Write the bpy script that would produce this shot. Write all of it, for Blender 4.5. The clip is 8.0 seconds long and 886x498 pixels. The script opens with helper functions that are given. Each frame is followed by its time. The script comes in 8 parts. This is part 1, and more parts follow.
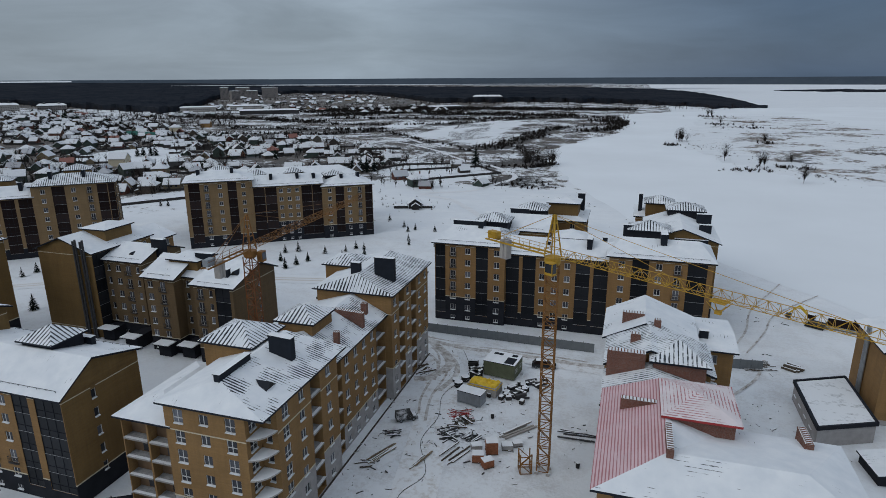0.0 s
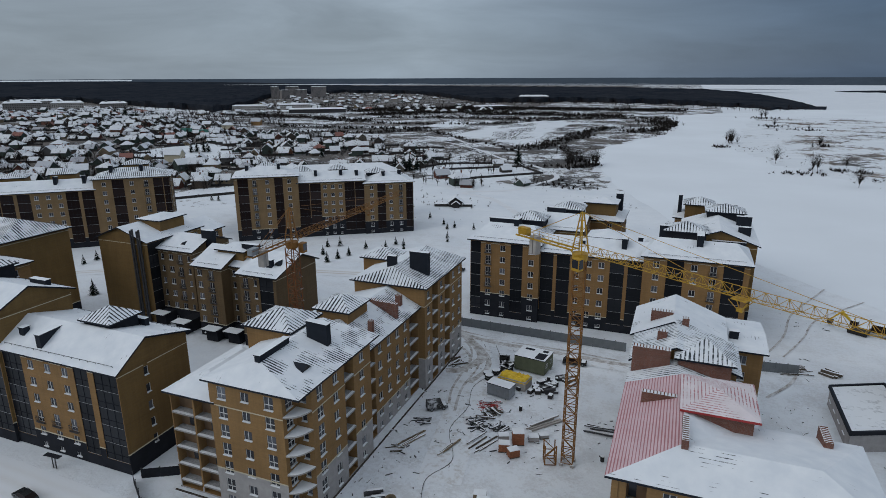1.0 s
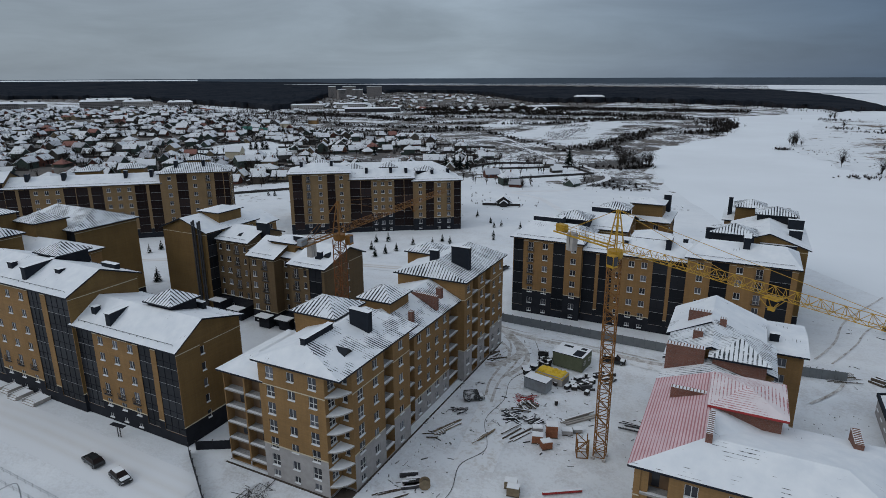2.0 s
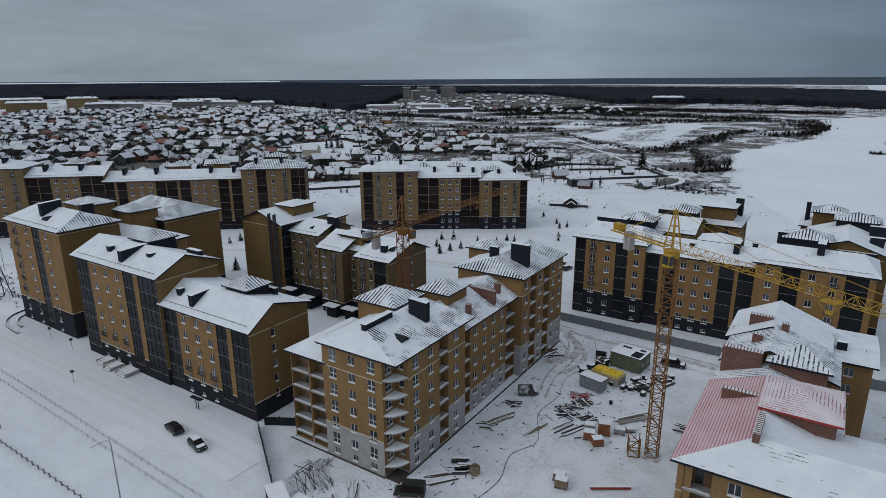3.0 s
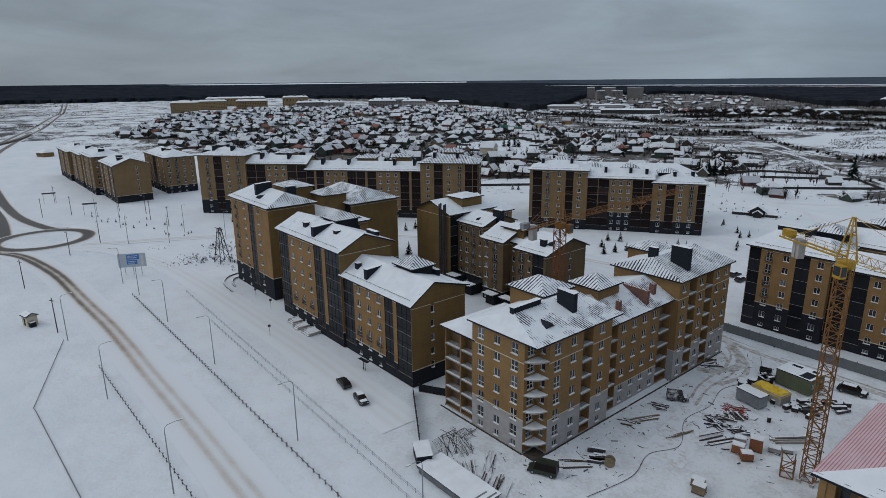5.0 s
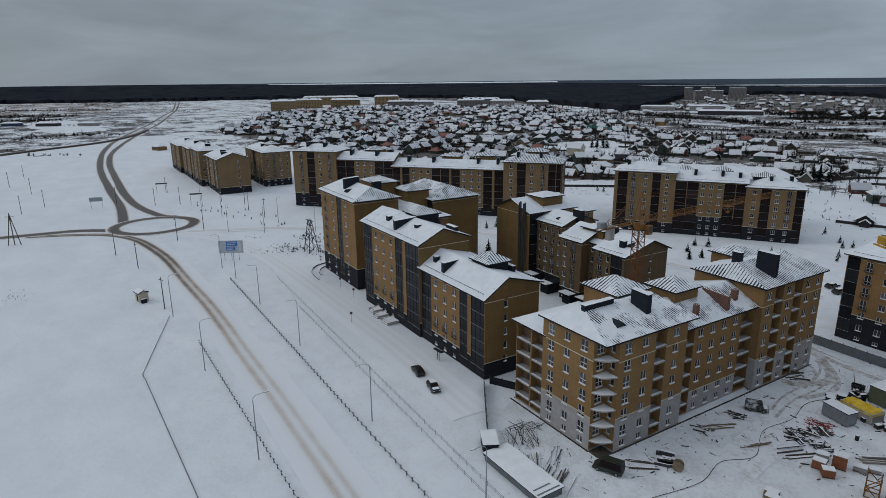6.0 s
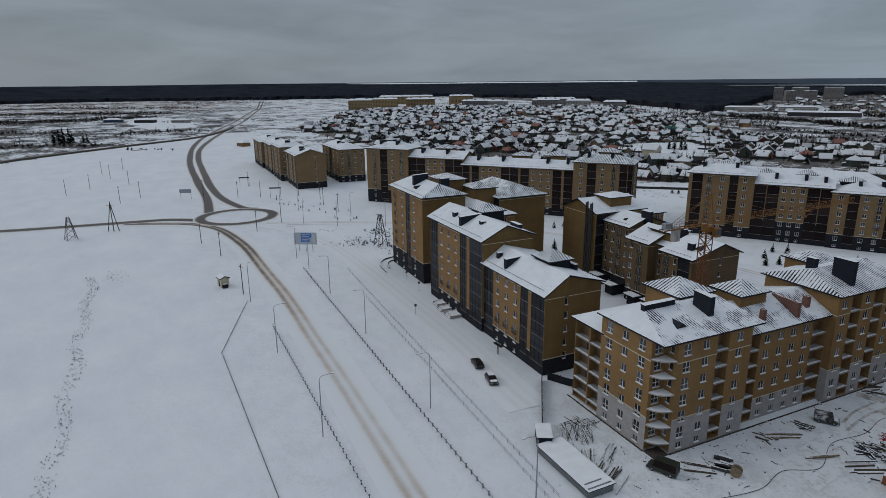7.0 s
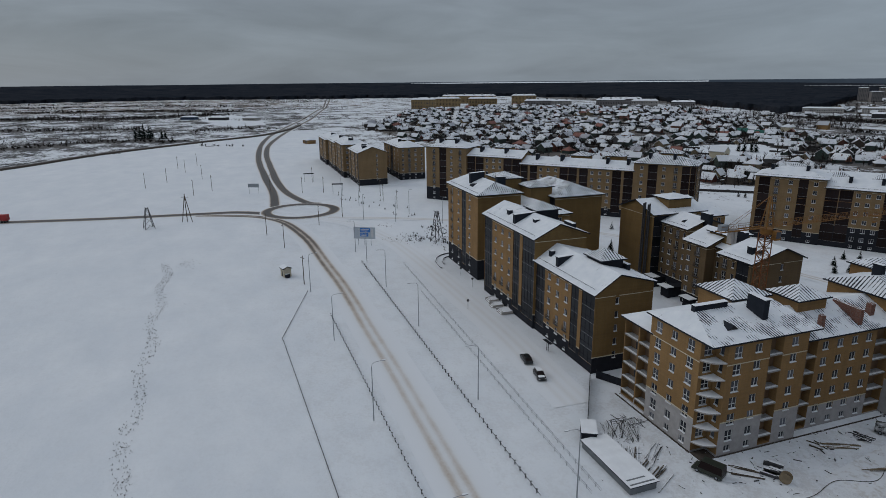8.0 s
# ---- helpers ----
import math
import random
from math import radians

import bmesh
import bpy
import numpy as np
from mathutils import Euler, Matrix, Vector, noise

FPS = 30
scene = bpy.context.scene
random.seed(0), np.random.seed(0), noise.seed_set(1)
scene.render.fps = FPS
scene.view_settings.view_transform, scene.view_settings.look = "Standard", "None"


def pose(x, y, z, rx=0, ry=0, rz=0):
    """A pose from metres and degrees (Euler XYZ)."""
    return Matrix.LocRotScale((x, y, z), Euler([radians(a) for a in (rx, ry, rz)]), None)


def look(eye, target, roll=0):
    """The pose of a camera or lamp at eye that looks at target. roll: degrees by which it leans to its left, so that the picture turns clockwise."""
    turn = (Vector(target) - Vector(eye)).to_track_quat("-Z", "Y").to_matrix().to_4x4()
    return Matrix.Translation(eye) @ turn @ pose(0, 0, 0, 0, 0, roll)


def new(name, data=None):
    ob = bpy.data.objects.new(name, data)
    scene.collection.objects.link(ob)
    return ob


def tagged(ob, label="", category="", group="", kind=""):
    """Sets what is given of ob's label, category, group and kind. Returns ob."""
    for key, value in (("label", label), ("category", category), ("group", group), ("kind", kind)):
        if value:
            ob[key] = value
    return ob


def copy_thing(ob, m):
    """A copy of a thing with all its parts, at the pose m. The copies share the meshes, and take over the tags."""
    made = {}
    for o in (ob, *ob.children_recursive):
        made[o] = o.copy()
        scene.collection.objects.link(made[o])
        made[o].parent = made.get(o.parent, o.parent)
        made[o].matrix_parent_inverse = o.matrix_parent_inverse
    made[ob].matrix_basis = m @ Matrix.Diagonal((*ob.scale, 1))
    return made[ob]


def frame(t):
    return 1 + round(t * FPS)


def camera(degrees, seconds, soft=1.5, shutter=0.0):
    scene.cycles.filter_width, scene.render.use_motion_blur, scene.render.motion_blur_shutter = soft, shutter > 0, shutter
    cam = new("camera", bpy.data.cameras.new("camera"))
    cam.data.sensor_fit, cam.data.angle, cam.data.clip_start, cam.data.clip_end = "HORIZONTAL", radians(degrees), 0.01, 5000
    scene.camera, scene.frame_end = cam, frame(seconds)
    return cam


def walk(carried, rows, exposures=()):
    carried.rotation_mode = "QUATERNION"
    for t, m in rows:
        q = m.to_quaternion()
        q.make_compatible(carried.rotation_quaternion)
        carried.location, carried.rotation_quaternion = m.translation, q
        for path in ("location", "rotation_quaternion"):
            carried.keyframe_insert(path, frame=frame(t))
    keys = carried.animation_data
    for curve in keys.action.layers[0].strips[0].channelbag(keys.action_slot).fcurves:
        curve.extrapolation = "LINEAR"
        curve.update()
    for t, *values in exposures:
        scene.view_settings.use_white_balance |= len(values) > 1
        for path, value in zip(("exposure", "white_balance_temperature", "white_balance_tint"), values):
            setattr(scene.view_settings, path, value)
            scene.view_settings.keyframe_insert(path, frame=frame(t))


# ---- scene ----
cam = camera(72.4, 8.0, soft=0.7)
ROWS = [
    (0.0, -0.00, 0.00, 59.09, 74.10, 0.27, 17.39),
    (0.5, 1.39, -1.37, 59.14, 74.09, 0.22, 19.34),
    (1.0, 2.82, -2.67, 59.18, 74.09, 0.17, 21.65),
    (1.5, 4.32, -3.90, 59.21, 74.08, 0.14, 24.09),
    (2.8, 8.69, -6.92, 59.22, 74.17, 0.31, 31.83),
    (3.0, 9.34, -7.29, 59.20, 74.19, 0.34, 33.44),
    (3.5, 10.95, -8.15, 59.13, 74.22, 0.42, 37.75),
    (4.0, 12.50, -8.88, 59.04, 74.26, 0.48, 42.20),
    (4.5, 14.07, -9.49, 58.96, 74.30, 0.53, 46.15),
    (5.8, 18.57, -10.68, 58.90, 74.40, 0.57, 56.79),
    (6.0, 19.29, -10.80, 58.89, 74.40, 0.57, 58.39),
    (6.5, 21.11, -11.04, 58.87, 74.42, 0.58, 62.15),
    (7.0, 22.85, -11.10, 58.84, 74.43, 0.57, 65.26),
    (7.5, 24.53, -11.14, 58.82, 74.44, 0.55, 68.29),
    (8.0, 26.28, -11.13, 58.81, 74.44, 0.52, 71.04),
]
walk(cam, [(t, pose(x, y, z, tilt, lean, turn)) for t, x, y, z, tilt, lean, turn in ROWS], [(0.0, -0.11, 6440, 10), (3.5, -0.1, 6440, 10), (4.5, -0.1, 6450, 10), (6.0, -0.18, 6500, 10), (8.0, -0.35, 6560, 11)])

# ---- sky, sun, exposure ----
SUN_AZ, SUN_EL = radians(222), radians(34)   # azimuth measured from +y towards +x
world = bpy.data.worlds.new("overcast_sky")
scene.world = world
world.use_nodes = True
wn, wl = world.node_tree.nodes, world.node_tree.links
wn.clear()


def wnode(kind, **values):
    n = wn.new(kind)
    for key, value in values.items():
        n.inputs[key].default_value = value
    return n


w_out = wnode("ShaderNodeOutputWorld")
w_bg = wnode("ShaderNodeBackground", Strength=1.05)
w_sky = wn.new("ShaderNodeTexSky")
w_sky.sky_type, w_sky.sun_disc = "NISHITA", False
w_sky.sun_elevation, w_sky.sun_rotation = SUN_EL, SUN_AZ
w_dim = wn.new("ShaderNodeVectorMath")
w_dim.operation = "SCALE"
w_dim.inputs["Scale"].default_value = 0.07
wl.new(w_sky.outputs[0], w_dim.inputs[0])
w_co = wn.new("ShaderNodeTexCoord")
w_sep = wn.new("ShaderNodeSeparateXYZ")
wl.new(w_co.outputs["Generated"], w_sep.inputs[0])
# brighter towards the zenith, as under a closed cloud layer
w_grad = wn.new("ShaderNodeValToRGB")
w_grad.color_ramp.interpolation = "EASE"
for pos, col in ((0.0, (0.29, 0.357, 0.425)), (0.05, (0.29, 0.36, 0.43)), (0.16, (0.28, 0.347, 0.415)), (0.5, (0.468, 0.525, 0.592)), (1.0, (0.71, 0.77, 0.85))):
    e = w_grad.color_ramp.elements.new(pos) if pos not in (0.0, 1.0) else w_grad.color_ramp.elements[int(pos)]
    e.position, e.color = pos, (*col, 1)
wl.new(w_sep.outputs["Z"], w_grad.inputs[0])
# cloud bellies, drawn out along the horizon
w_map = wn.new("ShaderNodeMapping")
w_map.inputs["Scale"].default_value = (1.4, 1.4, 7.0)
wl.new(w_co.outputs["Generated"], w_map.inputs[0])
w_noise = wnode("ShaderNodeTexNoise", Scale=2.6, Detail=6.0, Roughness=0.55, Distortion=0.6)
wl.new(w_map.outputs[0], w_noise.inputs[0])
w_rng = wnode("ShaderNodeMapRange")
for i, v in ((1, 0.3), (2, 0.72), (3, 0.84), (4, 1.18)):
    w_rng.inputs[i].default_value = v
wl.new(w_noise.outputs[0], w_rng.inputs[0])
# the snow squall in the north-east
w_dot = wn.new("ShaderNodeVectorMath")
w_dot.operation = "DOT_PRODUCT"
w_dot.inputs[1].default_value = (math.sin(radians(34)), math.cos(radians(34)), 0.1)
wl.new(w_co.outputs["Generated"], w_dot.inputs[0])
w_storm = wnode("ShaderNodeMapRange")
for i, v in ((1, 0.54), (2, 0.93), (3, 0.0), (4, 1.0)):
    w_storm.inputs[i].default_value = v
wl.new(w_dot.outputs["Value"], w_storm.inputs[0])
w_mul = wn.new("ShaderNodeVectorMath")
w_mul.operation = "SCALE"
wl.new(w_grad.outputs[0], w_mul.inputs[0])
wl.new(w_rng.outputs[0], w_mul.inputs["Scale"])
w_mix = wn.new("ShaderNodeMix")
w_mix.data_type, w_mix.blend_type = "RGBA", "MULTIPLY"
wl.new(w_storm.outputs[0], w_mix.inputs["Factor"])
wl.new(w_mul.outputs[0], w_mix.inputs["A"])
w_mix.inputs["B"].default_value = (0.24, 0.31, 0.42, 1)
# duller cloud in the west
w_west = wn.new("ShaderNodeMapRange")
for i, v in ((1, 0.35), (2, 1.0), (3, 1.0), (4, 0.82)):
    w_west.inputs[i].default_value = v
w_neg = wn.new("ShaderNodeMath")
w_neg.operation = "MULTIPLY"
w_neg.inputs[1].default_value = -1.0
wl.new(w_sep.outputs["X"], w_neg.inputs[0])
wl.new(w_neg.outputs[0], w_west.inputs[0])
w_dull = wn.new("ShaderNodeVectorMath")
w_dull.operation = "SCALE"
wl.new(w_mix.outputs["Result"], w_dull.inputs[0])
wl.new(w_west.outputs[0], w_dull.inputs["Scale"])
w_warm = wn.new("ShaderNodeMix")
w_warm.data_type, w_warm.blend_type = "RGBA", "MULTIPLY"
w_wf = wn.new("ShaderNodeMapRange")
w_wf.inputs[1].default_value, w_wf.inputs[2].default_value = 0.45, 0.95
wl.new(w_neg.outputs[0], w_wf.inputs[0])
wl.new(w_wf.outputs[0], w_warm.inputs["Factor"])
wl.new(w_dull.outputs[0], w_warm.inputs["A"])
w_warm.inputs["B"].default_value = (1.0, 0.975, 0.96, 1)
w_fin = wn.new("ShaderNodeMix")
w_fin.data_type = "RGBA"
w_fin.inputs["Factor"].default_value = 0.92
wl.new(w_dim.outputs[0], w_fin.inputs["A"])
wl.new(w_warm.outputs["Result"], w_fin.inputs["B"])
wl.new(w_fin.outputs["Result"], w_bg.inputs["Color"])
wl.new(w_bg.outputs[0], w_out.inputs[0])

sun = new("sun", bpy.data.lights.new("sun", "SUN"))
sun.data.energy, sun.data.angle, sun.data.color = 0.6, radians(35), (1.0, 0.95, 0.88)
sun.matrix_world = look((0, 0, 300), (-math.sin(SUN_AZ) * 100, -math.cos(SUN_AZ) * 100, 300 - 100 * math.tan(SUN_EL)))

# ---- materials ----
class Mat:
    """A node material under construction: Principled BSDF with short helpers."""

    def __init__(self, name, rough=0.8, metal=0.0, spec=0.3):
        self.m = bpy.data.materials.new(name)
        self.m.use_nodes = True
        self.t = self.m.node_tree
        self.p = self.t.nodes["Principled BSDF"]
        self.p.inputs["Roughness"].default_value = rough
        self.p.inputs["Metallic"].default_value = metal
        self.p.inputs["Specular IOR Level"].default_value = spec

    def node(self, kind, operation="", data_type="", blend_type="", attribute_name=""):
        n = self.t.nodes.new(kind)
        if operation:
            n.operation = operation
        if data_type:
            n.data_type = data_type
        if blend_type:
            n.blend_type = blend_type
        if attribute_name:
            n.attribute_name = attribute_name
        return n

    def link(self, a, b):
        self.t.links.new(a, b)

    def co(self, which="Object"):
        return self.node("ShaderNodeTexCoord").outputs[which]

    def pos(self):
        return self.node("ShaderNodeNewGeometry").outputs["Position"]

    def noise(self, vec, scale, detail=4.0, rough=0.55, stretch=None):
        if stretch:
            mp = self.node("ShaderNodeMapping")
            mp.inputs["Scale"].default_value = stretch
            self.link(vec, mp.inputs[0])
            vec = mp.outputs[0]
        n = self.node("ShaderNodeTexNoise")
        n.inputs["Scale"].default_value, n.inputs["Detail"].default_value, n.inputs["Roughness"].default_value = scale, detail, rough
        self.link(vec, n.inputs["Vector"])
        return n.outputs[0]

    def span(self, val, a, b, lo=0.0, hi=1.0):
        n = self.node("ShaderNodeMapRange")
        for i, v in enumerate((a, b, lo, hi)):
            n.inputs[i + 1].default_value = v
        self.link(val, n.inputs[0])
        return n.outputs[0]

    def math(self, op, a, b=None):
        n = self.node("ShaderNodeMath", operation=op)
        for i, v in enumerate((a, b)):
            if v is None:
                continue
            if isinstance(v, (int, float)):
                n.inputs[i].default_value = v
            else:
                self.link(v, n.inputs[i])
        return n.outputs[0]

    def mix(self, fac, a, b, blend="MIX"):
        n = self.node("ShaderNodeMix", data_type="RGBA", blend_type=blend)
        for key, v in (("Factor", fac), ("A", a), ("B", b)):
            s = n.inputs[key]
            if isinstance(v, (int, float)):
                s.default_value = v
            elif isinstance(v, tuple):
                s.default_value = (*v, 1)
            else:
                self.link(v, s)
        return n.outputs["Result"]

    def color(self, out):
        if isinstance(out, tuple):
            self.p.inputs["Base Color"].default_value = (*out, 1)
        else:
            self.link(out, self.p.inputs["Base Color"])
        return self

    def bump(self, height, strength=0.3, dist=0.05):
        n = self.node("ShaderNodeBump")
        n.inputs["Strength"].default_value, n.inputs["Distance"].default_value = strength, dist
        self.link(height, n.inputs["Height"])
        self.link(n.outputs[0], self.p.inputs["Normal"])
        return self

    def rough(self, out):
        self.link(out, self.p.inputs["Roughness"])
        return self


SNOW = (0.73, 0.76, 0.79)
SNOW_SHADE = (0.63, 0.67, 0.715)


def plain(name, col, var=0.18, scale=2.0, rough=0.75, metal=0.0, spec=0.3):
    m = Mat(name, rough, metal, spec)
    c = m.co()
    n1, n2 = m.noise(c, scale), m.noise(c, scale * 9, 3)
    a = tuple(v * (1 - var) for v in col)
    b = tuple(min(1, v * (1 + var)) for v in col)
    m.color(m.mix(m.math("MULTIPLY", n2, 0.4), m.mix(m.span(n1, 0.3, 0.7), a, b), tuple(v * (1 - 0.5 * var) for v in col)))
    return m.bump(n2, 0.15, 0.02).m


def brick_mat(name, c1, c2, mortar):
    """Facing brick in courses; far off only bands and stains of it show."""
    m = Mat(name, 0.85)
    c = m.co()
    sep = m.node("ShaderNodeSeparateXYZ")
    m.link(c, sep.inputs[0])
    comb = m.node("ShaderNodeCombineXYZ")
    m.link(m.math("ADD", sep.outputs[0], sep.outputs[1]), comb.inputs[0])
    m.link(sep.outputs[2], comb.inputs[1])
    br = m.node("ShaderNodeTexBrick")
    for k, v in (("Scale", 1.0), ("Mortar Size", 0.006), ("Brick Width", 0.26), ("Row Height", 0.075), ("Mortar Smooth", 0.2)):
        br.inputs[k].default_value = v
    br.inputs["Color1"].default_value, br.inputs["Color2"].default_value, br.inputs["Mortar"].default_value = (*c1, 1), (*c2, 1), (*mortar, 1)
    m.link(comb.outputs[0], br.inputs["Vector"])
    patches = m.span(m.noise(c, 0.35, 5, 0.6, (1, 1, 0.55)), 0.32, 0.72, 0.86, 1.12)
    courses = m.span(m.noise(c, 1.1, 4, 0.6, (0.12, 0.12, 3.0)), 0.3, 0.7, 0.9, 1.08)
    streak = m.span(m.noise(c, 1.3, 4, 0.6, (2.2, 2.2, 0.1)), 0.35, 0.7, 0.93, 1.05)
    f = m.math("MULTIPLY", m.math("MULTIPLY", patches, courses), streak)
    sc = m.node("ShaderNodeVectorMath", operation="SCALE")
    m.link(br.outputs[0], sc.inputs[0])
    m.link(f, sc.inputs["Scale"])
    m.color(sc.outputs[0])
    return m.bump(br.outputs["Fac"], 0.3, 0.006).m


def roof_mat(name, metal_col, lo, hi, spacing=0.42, snow=SNOW, rib_share=0.5, steps=False, loose=True):
    """Ribbed sheet under snow: the snow lies whole where the noise is low, and the ribs break through it above."""
    m = Mat(name, 0.8)
    c = m.co()
    sep, nsep = m.node("ShaderNodeSeparateXYZ"), m.node("ShaderNodeSeparateXYZ")
    m.link(c, sep.inputs[0])
    m.link(m.co("Normal"), nsep.inputs[0])
    ax = m.math("ABSOLUTE", nsep.outputs[0])
    ay = m.math("ABSOLUTE", nsep.outputs[1])
    along_y = m.math("GREATER_THAN", ax, ay)
    coord = m.node("ShaderNodeMix", data_type="FLOAT")
    m.link(m.math("SUBTRACT", 1.0, along_y) if steps else along_y, coord.inputs["Factor"])
    m.link(sep.outputs[0], coord.inputs["A"])
    m.link(sep.outputs[1], coord.inputs["B"])
    wave = m.math("FRACT", m.math("DIVIDE", coord.outputs["Result"], spacing))
    tri = m.math("ABSOLUTE", m.math("SUBTRACT", m.math("MULTIPLY", wave, 2.0), 1.0))
    big = m.noise(c, 0.3, 3, 0.5)
    fine = m.noise(c, 1.6, 4, 0.65)
    cover = m.math("ADD", m.math("MULTIPLY", big, 0.78), m.math("MULTIPLY", fine, 0.22))
    bare = m.span(cover, lo, hi)
    # the rib tops clear first
    rib = m.span(m.math("ADD", tri, m.math("MULTIPLY", bare, rib_share)), 0.92, 1.02)
    rib = m.math("MULTIPLY", rib, m.span(bare, 0.02, 0.2))
    # loose snow breaks the lines up
    rib = m.math("MULTIPLY", rib, m.span(m.noise(c, 3.2 if steps else 1.1, 3, 0.6), *((0.36, 0.5) if loose else (0.2, 0.36))))
    sn = m.mix(m.span(m.noise(c, 0.5, 4), 0.3, 0.7), SNOW_SHADE if snow is SNOW else tuple(v * 0.86 for v in snow), snow)
    m.color(m.mix(rib, sn, metal_col))
    m.rough(m.span(rib, 0, 1, 0.9, 0.5))
    return m.bump(m.math("SUBTRACT", fine, m.math("MULTIPLY", rib, 0.5)), 0.35, 0.06).m


def ground_mat():
    """Snow with ruts and drifts; the vertex value 'cover' says how far scrub and dry grass stand out of it."""
    m = Mat("snowy_ground", 0.9, 0, 0.2)
    p = m.pos()
    drift = m.noise(p, 0.05, 5, 0.6, (1.0, 1.6, 1))
    small = m.noise(p, 0.7, 4, 0.6)
    big = m.noise(p, 0.012, 3)
    col = m.mix(m.span(drift, 0.3, 0.7), SNOW_SHADE, SNOW)
    col = m.mix(m.span(small, 0.55, 0.8, 0, 0.35), col, (0.58, 0.61, 0.64))
    col = m.mix(m.span(big, 0.35, 0.7, 0, 0.3), col, (0.62, 0.66, 0.70))
    # trodden and driven-over snow
    trod = m.node("ShaderNodeAttribute", attribute_name="trod").outputs["Fac"]
    t1 = m.noise(p, 0.22, 5, 0.65)
    t2 = m.noise(p, 1.5, 4, 0.7)
    marks = m.math("MULTIPLY", trod, m.span(m.math("ADD", m.math("MULTIPLY", t1, 0.55), m.math("MULTIPLY", t2, 0.45)), 0.47, 0.6))
    col = m.mix(m.math("MULTIPLY", marks, 0.55), col, (0.45, 0.445, 0.45))
    at = m.node("ShaderNodeAttribute", attribute_name="cover")
    cov = at.outputs["Fac"]
    s1 = m.noise(p, 0.022, 9, 0.7, (0.95, 1.05, 1))
    s2 = m.noise(p, 0.2, 5, 0.7, (1, 1, 1))
    s = m.math("ADD", m.math("MULTIPLY", s1, 0.62), m.math("MULTIPLY", s2, 0.38))
    lim = m.math("SUBTRACT", 0.72, m.math("MULTIPLY", cov, 0.36))
    bare = m.span(m.math("SUBTRACT", s, lim), -0.01, 0.04)
    bare = m.math("MULTIPLY", bare, m.span(cov, 0.02, 0.2))
    dry = m.node("ShaderNodeAttribute", attribute_name="dry").outputs["Fac"]
    grass = m.mix(m.span(m.noise(p, 0.02, 4), 0.4, 0.62), (0.02, 0.02, 0.021), (0.05, 0.042, 0.035))
    straw = m.mix(m.noise(p, 0.05, 4), (0.1, 0.07, 0.05), (0.26, 0.19, 0.13))
    grass = m.mix(m.math("MULTIPLY", dry, m.span(m.noise(p, 0.03, 5), 0.35, 0.6)), grass, straw)
    col = m.mix(m.math("MULTIPLY", bare, 0.93), col, grass)
    m.color(col)
    relief = m.math("ADD", m.math("MULTIPLY", drift, 2.0), small)
    return m.bump(m.math("SUBTRACT", relief, m.math("MULTIPLY", marks, 0.5)), 0.6, 0.25).m


def slush_mat(name, c1, c2, lo=0.35, hi=0.65, stretch=(0.05, 1, 1)):
    m = Mat(name, 0.55)
    p = m.pos()
    n = m.math("ADD", m.math("MULTIPLY", m.noise(p, 0.5, 5, 0.6, stretch), 0.6), m.math("MULTIPLY", m.noise(p, 1.4, 4, 0.6), 0.4))
    m.color(m.mix(m.span(n, lo, hi), c1, c2))
    return m.bump(n, 0.4, 0.05).m


def glass_mat(name, col, var=1.0, rough=0.12, spec=0.3):
    m = Mat(name, rough, 0, spec)
    info = m.node("ShaderNodeObjectInfo")
    r = m.math("POWER", info.outputs["Random"], 3.0)
    m.color(m.mix(m.math("MULTIPLY", r, var), col, tuple(min(1, v * 5 + 0.05) for v in col)))
    return m.m


def wood_canopy(name, c1, c2):
    m = Mat(name, 1.0, 0, 0.0)
    p = m.pos()
    n = m.math("ADD", m.math("MULTIPLY", m.noise(p, 0.008, 5, 0.65), 0.6), m.math("MULTIPLY", m.noise(p, 0.09, 5, 0.7), 0.4))
    return m.color(m.mix(m.span(n, 0.36, 0.66), c1, c2)).m


def varied(name, cols, rough=0.85, dirt=0.5, soil=(0.1, 0.085, 0.07)):
    """One paint whose shade changes from object to object or, in joined stuff, from island to island."""
    m = Mat(name, rough)
    geo = m.node("ShaderNodeNewGeometry")
    info = m.node("ShaderNodeObjectInfo")
    r = m.math("FRACT", m.math("ADD", geo.outputs["Random Per Island"], m.math("MULTIPLY", info.outputs["Random"], 7.31)))
    ramp = m.node("ShaderNodeValToRGB")
    ramp.color_ramp.interpolation = "CONSTANT"
    el = ramp.color_ramp.elements
    for i, c in enumerate(cols):
        e = el[i] if i < 2 else el.new(0.5)
        e.position, e.color = i / len(cols), (*c, 1)
    m.link(r, ramp.inputs[0])
    n = m.noise(m.co(), 1.2, 4)
    m.color(m.mix(m.span(n, 0.3, 0.75, 0, dirt), ramp.outputs[0], soil))
    return m.m


M_GROUND = ground_mat()
M_SNOW = plain("lying_snow", SNOW, 0.07, 0.6, 0.9, 0, 0.2)
M_ROOFSNOW = slush_mat("thin_roof_snow", (0.2, 0.22, 0.24), (0.7, 0.73, 0.76), 0.3, 0.46, (0.5, 1, 1))
M_DIRTY = slush_mat("trodden_snow", (0.5, 0.49, 0.48), (0.69, 0.72, 0.75), 0.36, 0.5, (1, 1, 1))
M_ASPHALT = slush_mat("wet_slushy_road", (0.045, 0.038, 0.034), (0.19, 0.165, 0.14), 0.42, 0.68, (1, 1, 1))
M_MUD = slush_mat("muddy_slush", (0.2, 0.17, 0.14), (0.66, 0.67, 0.68), 0.36, 0.62, (1, 1, 1))
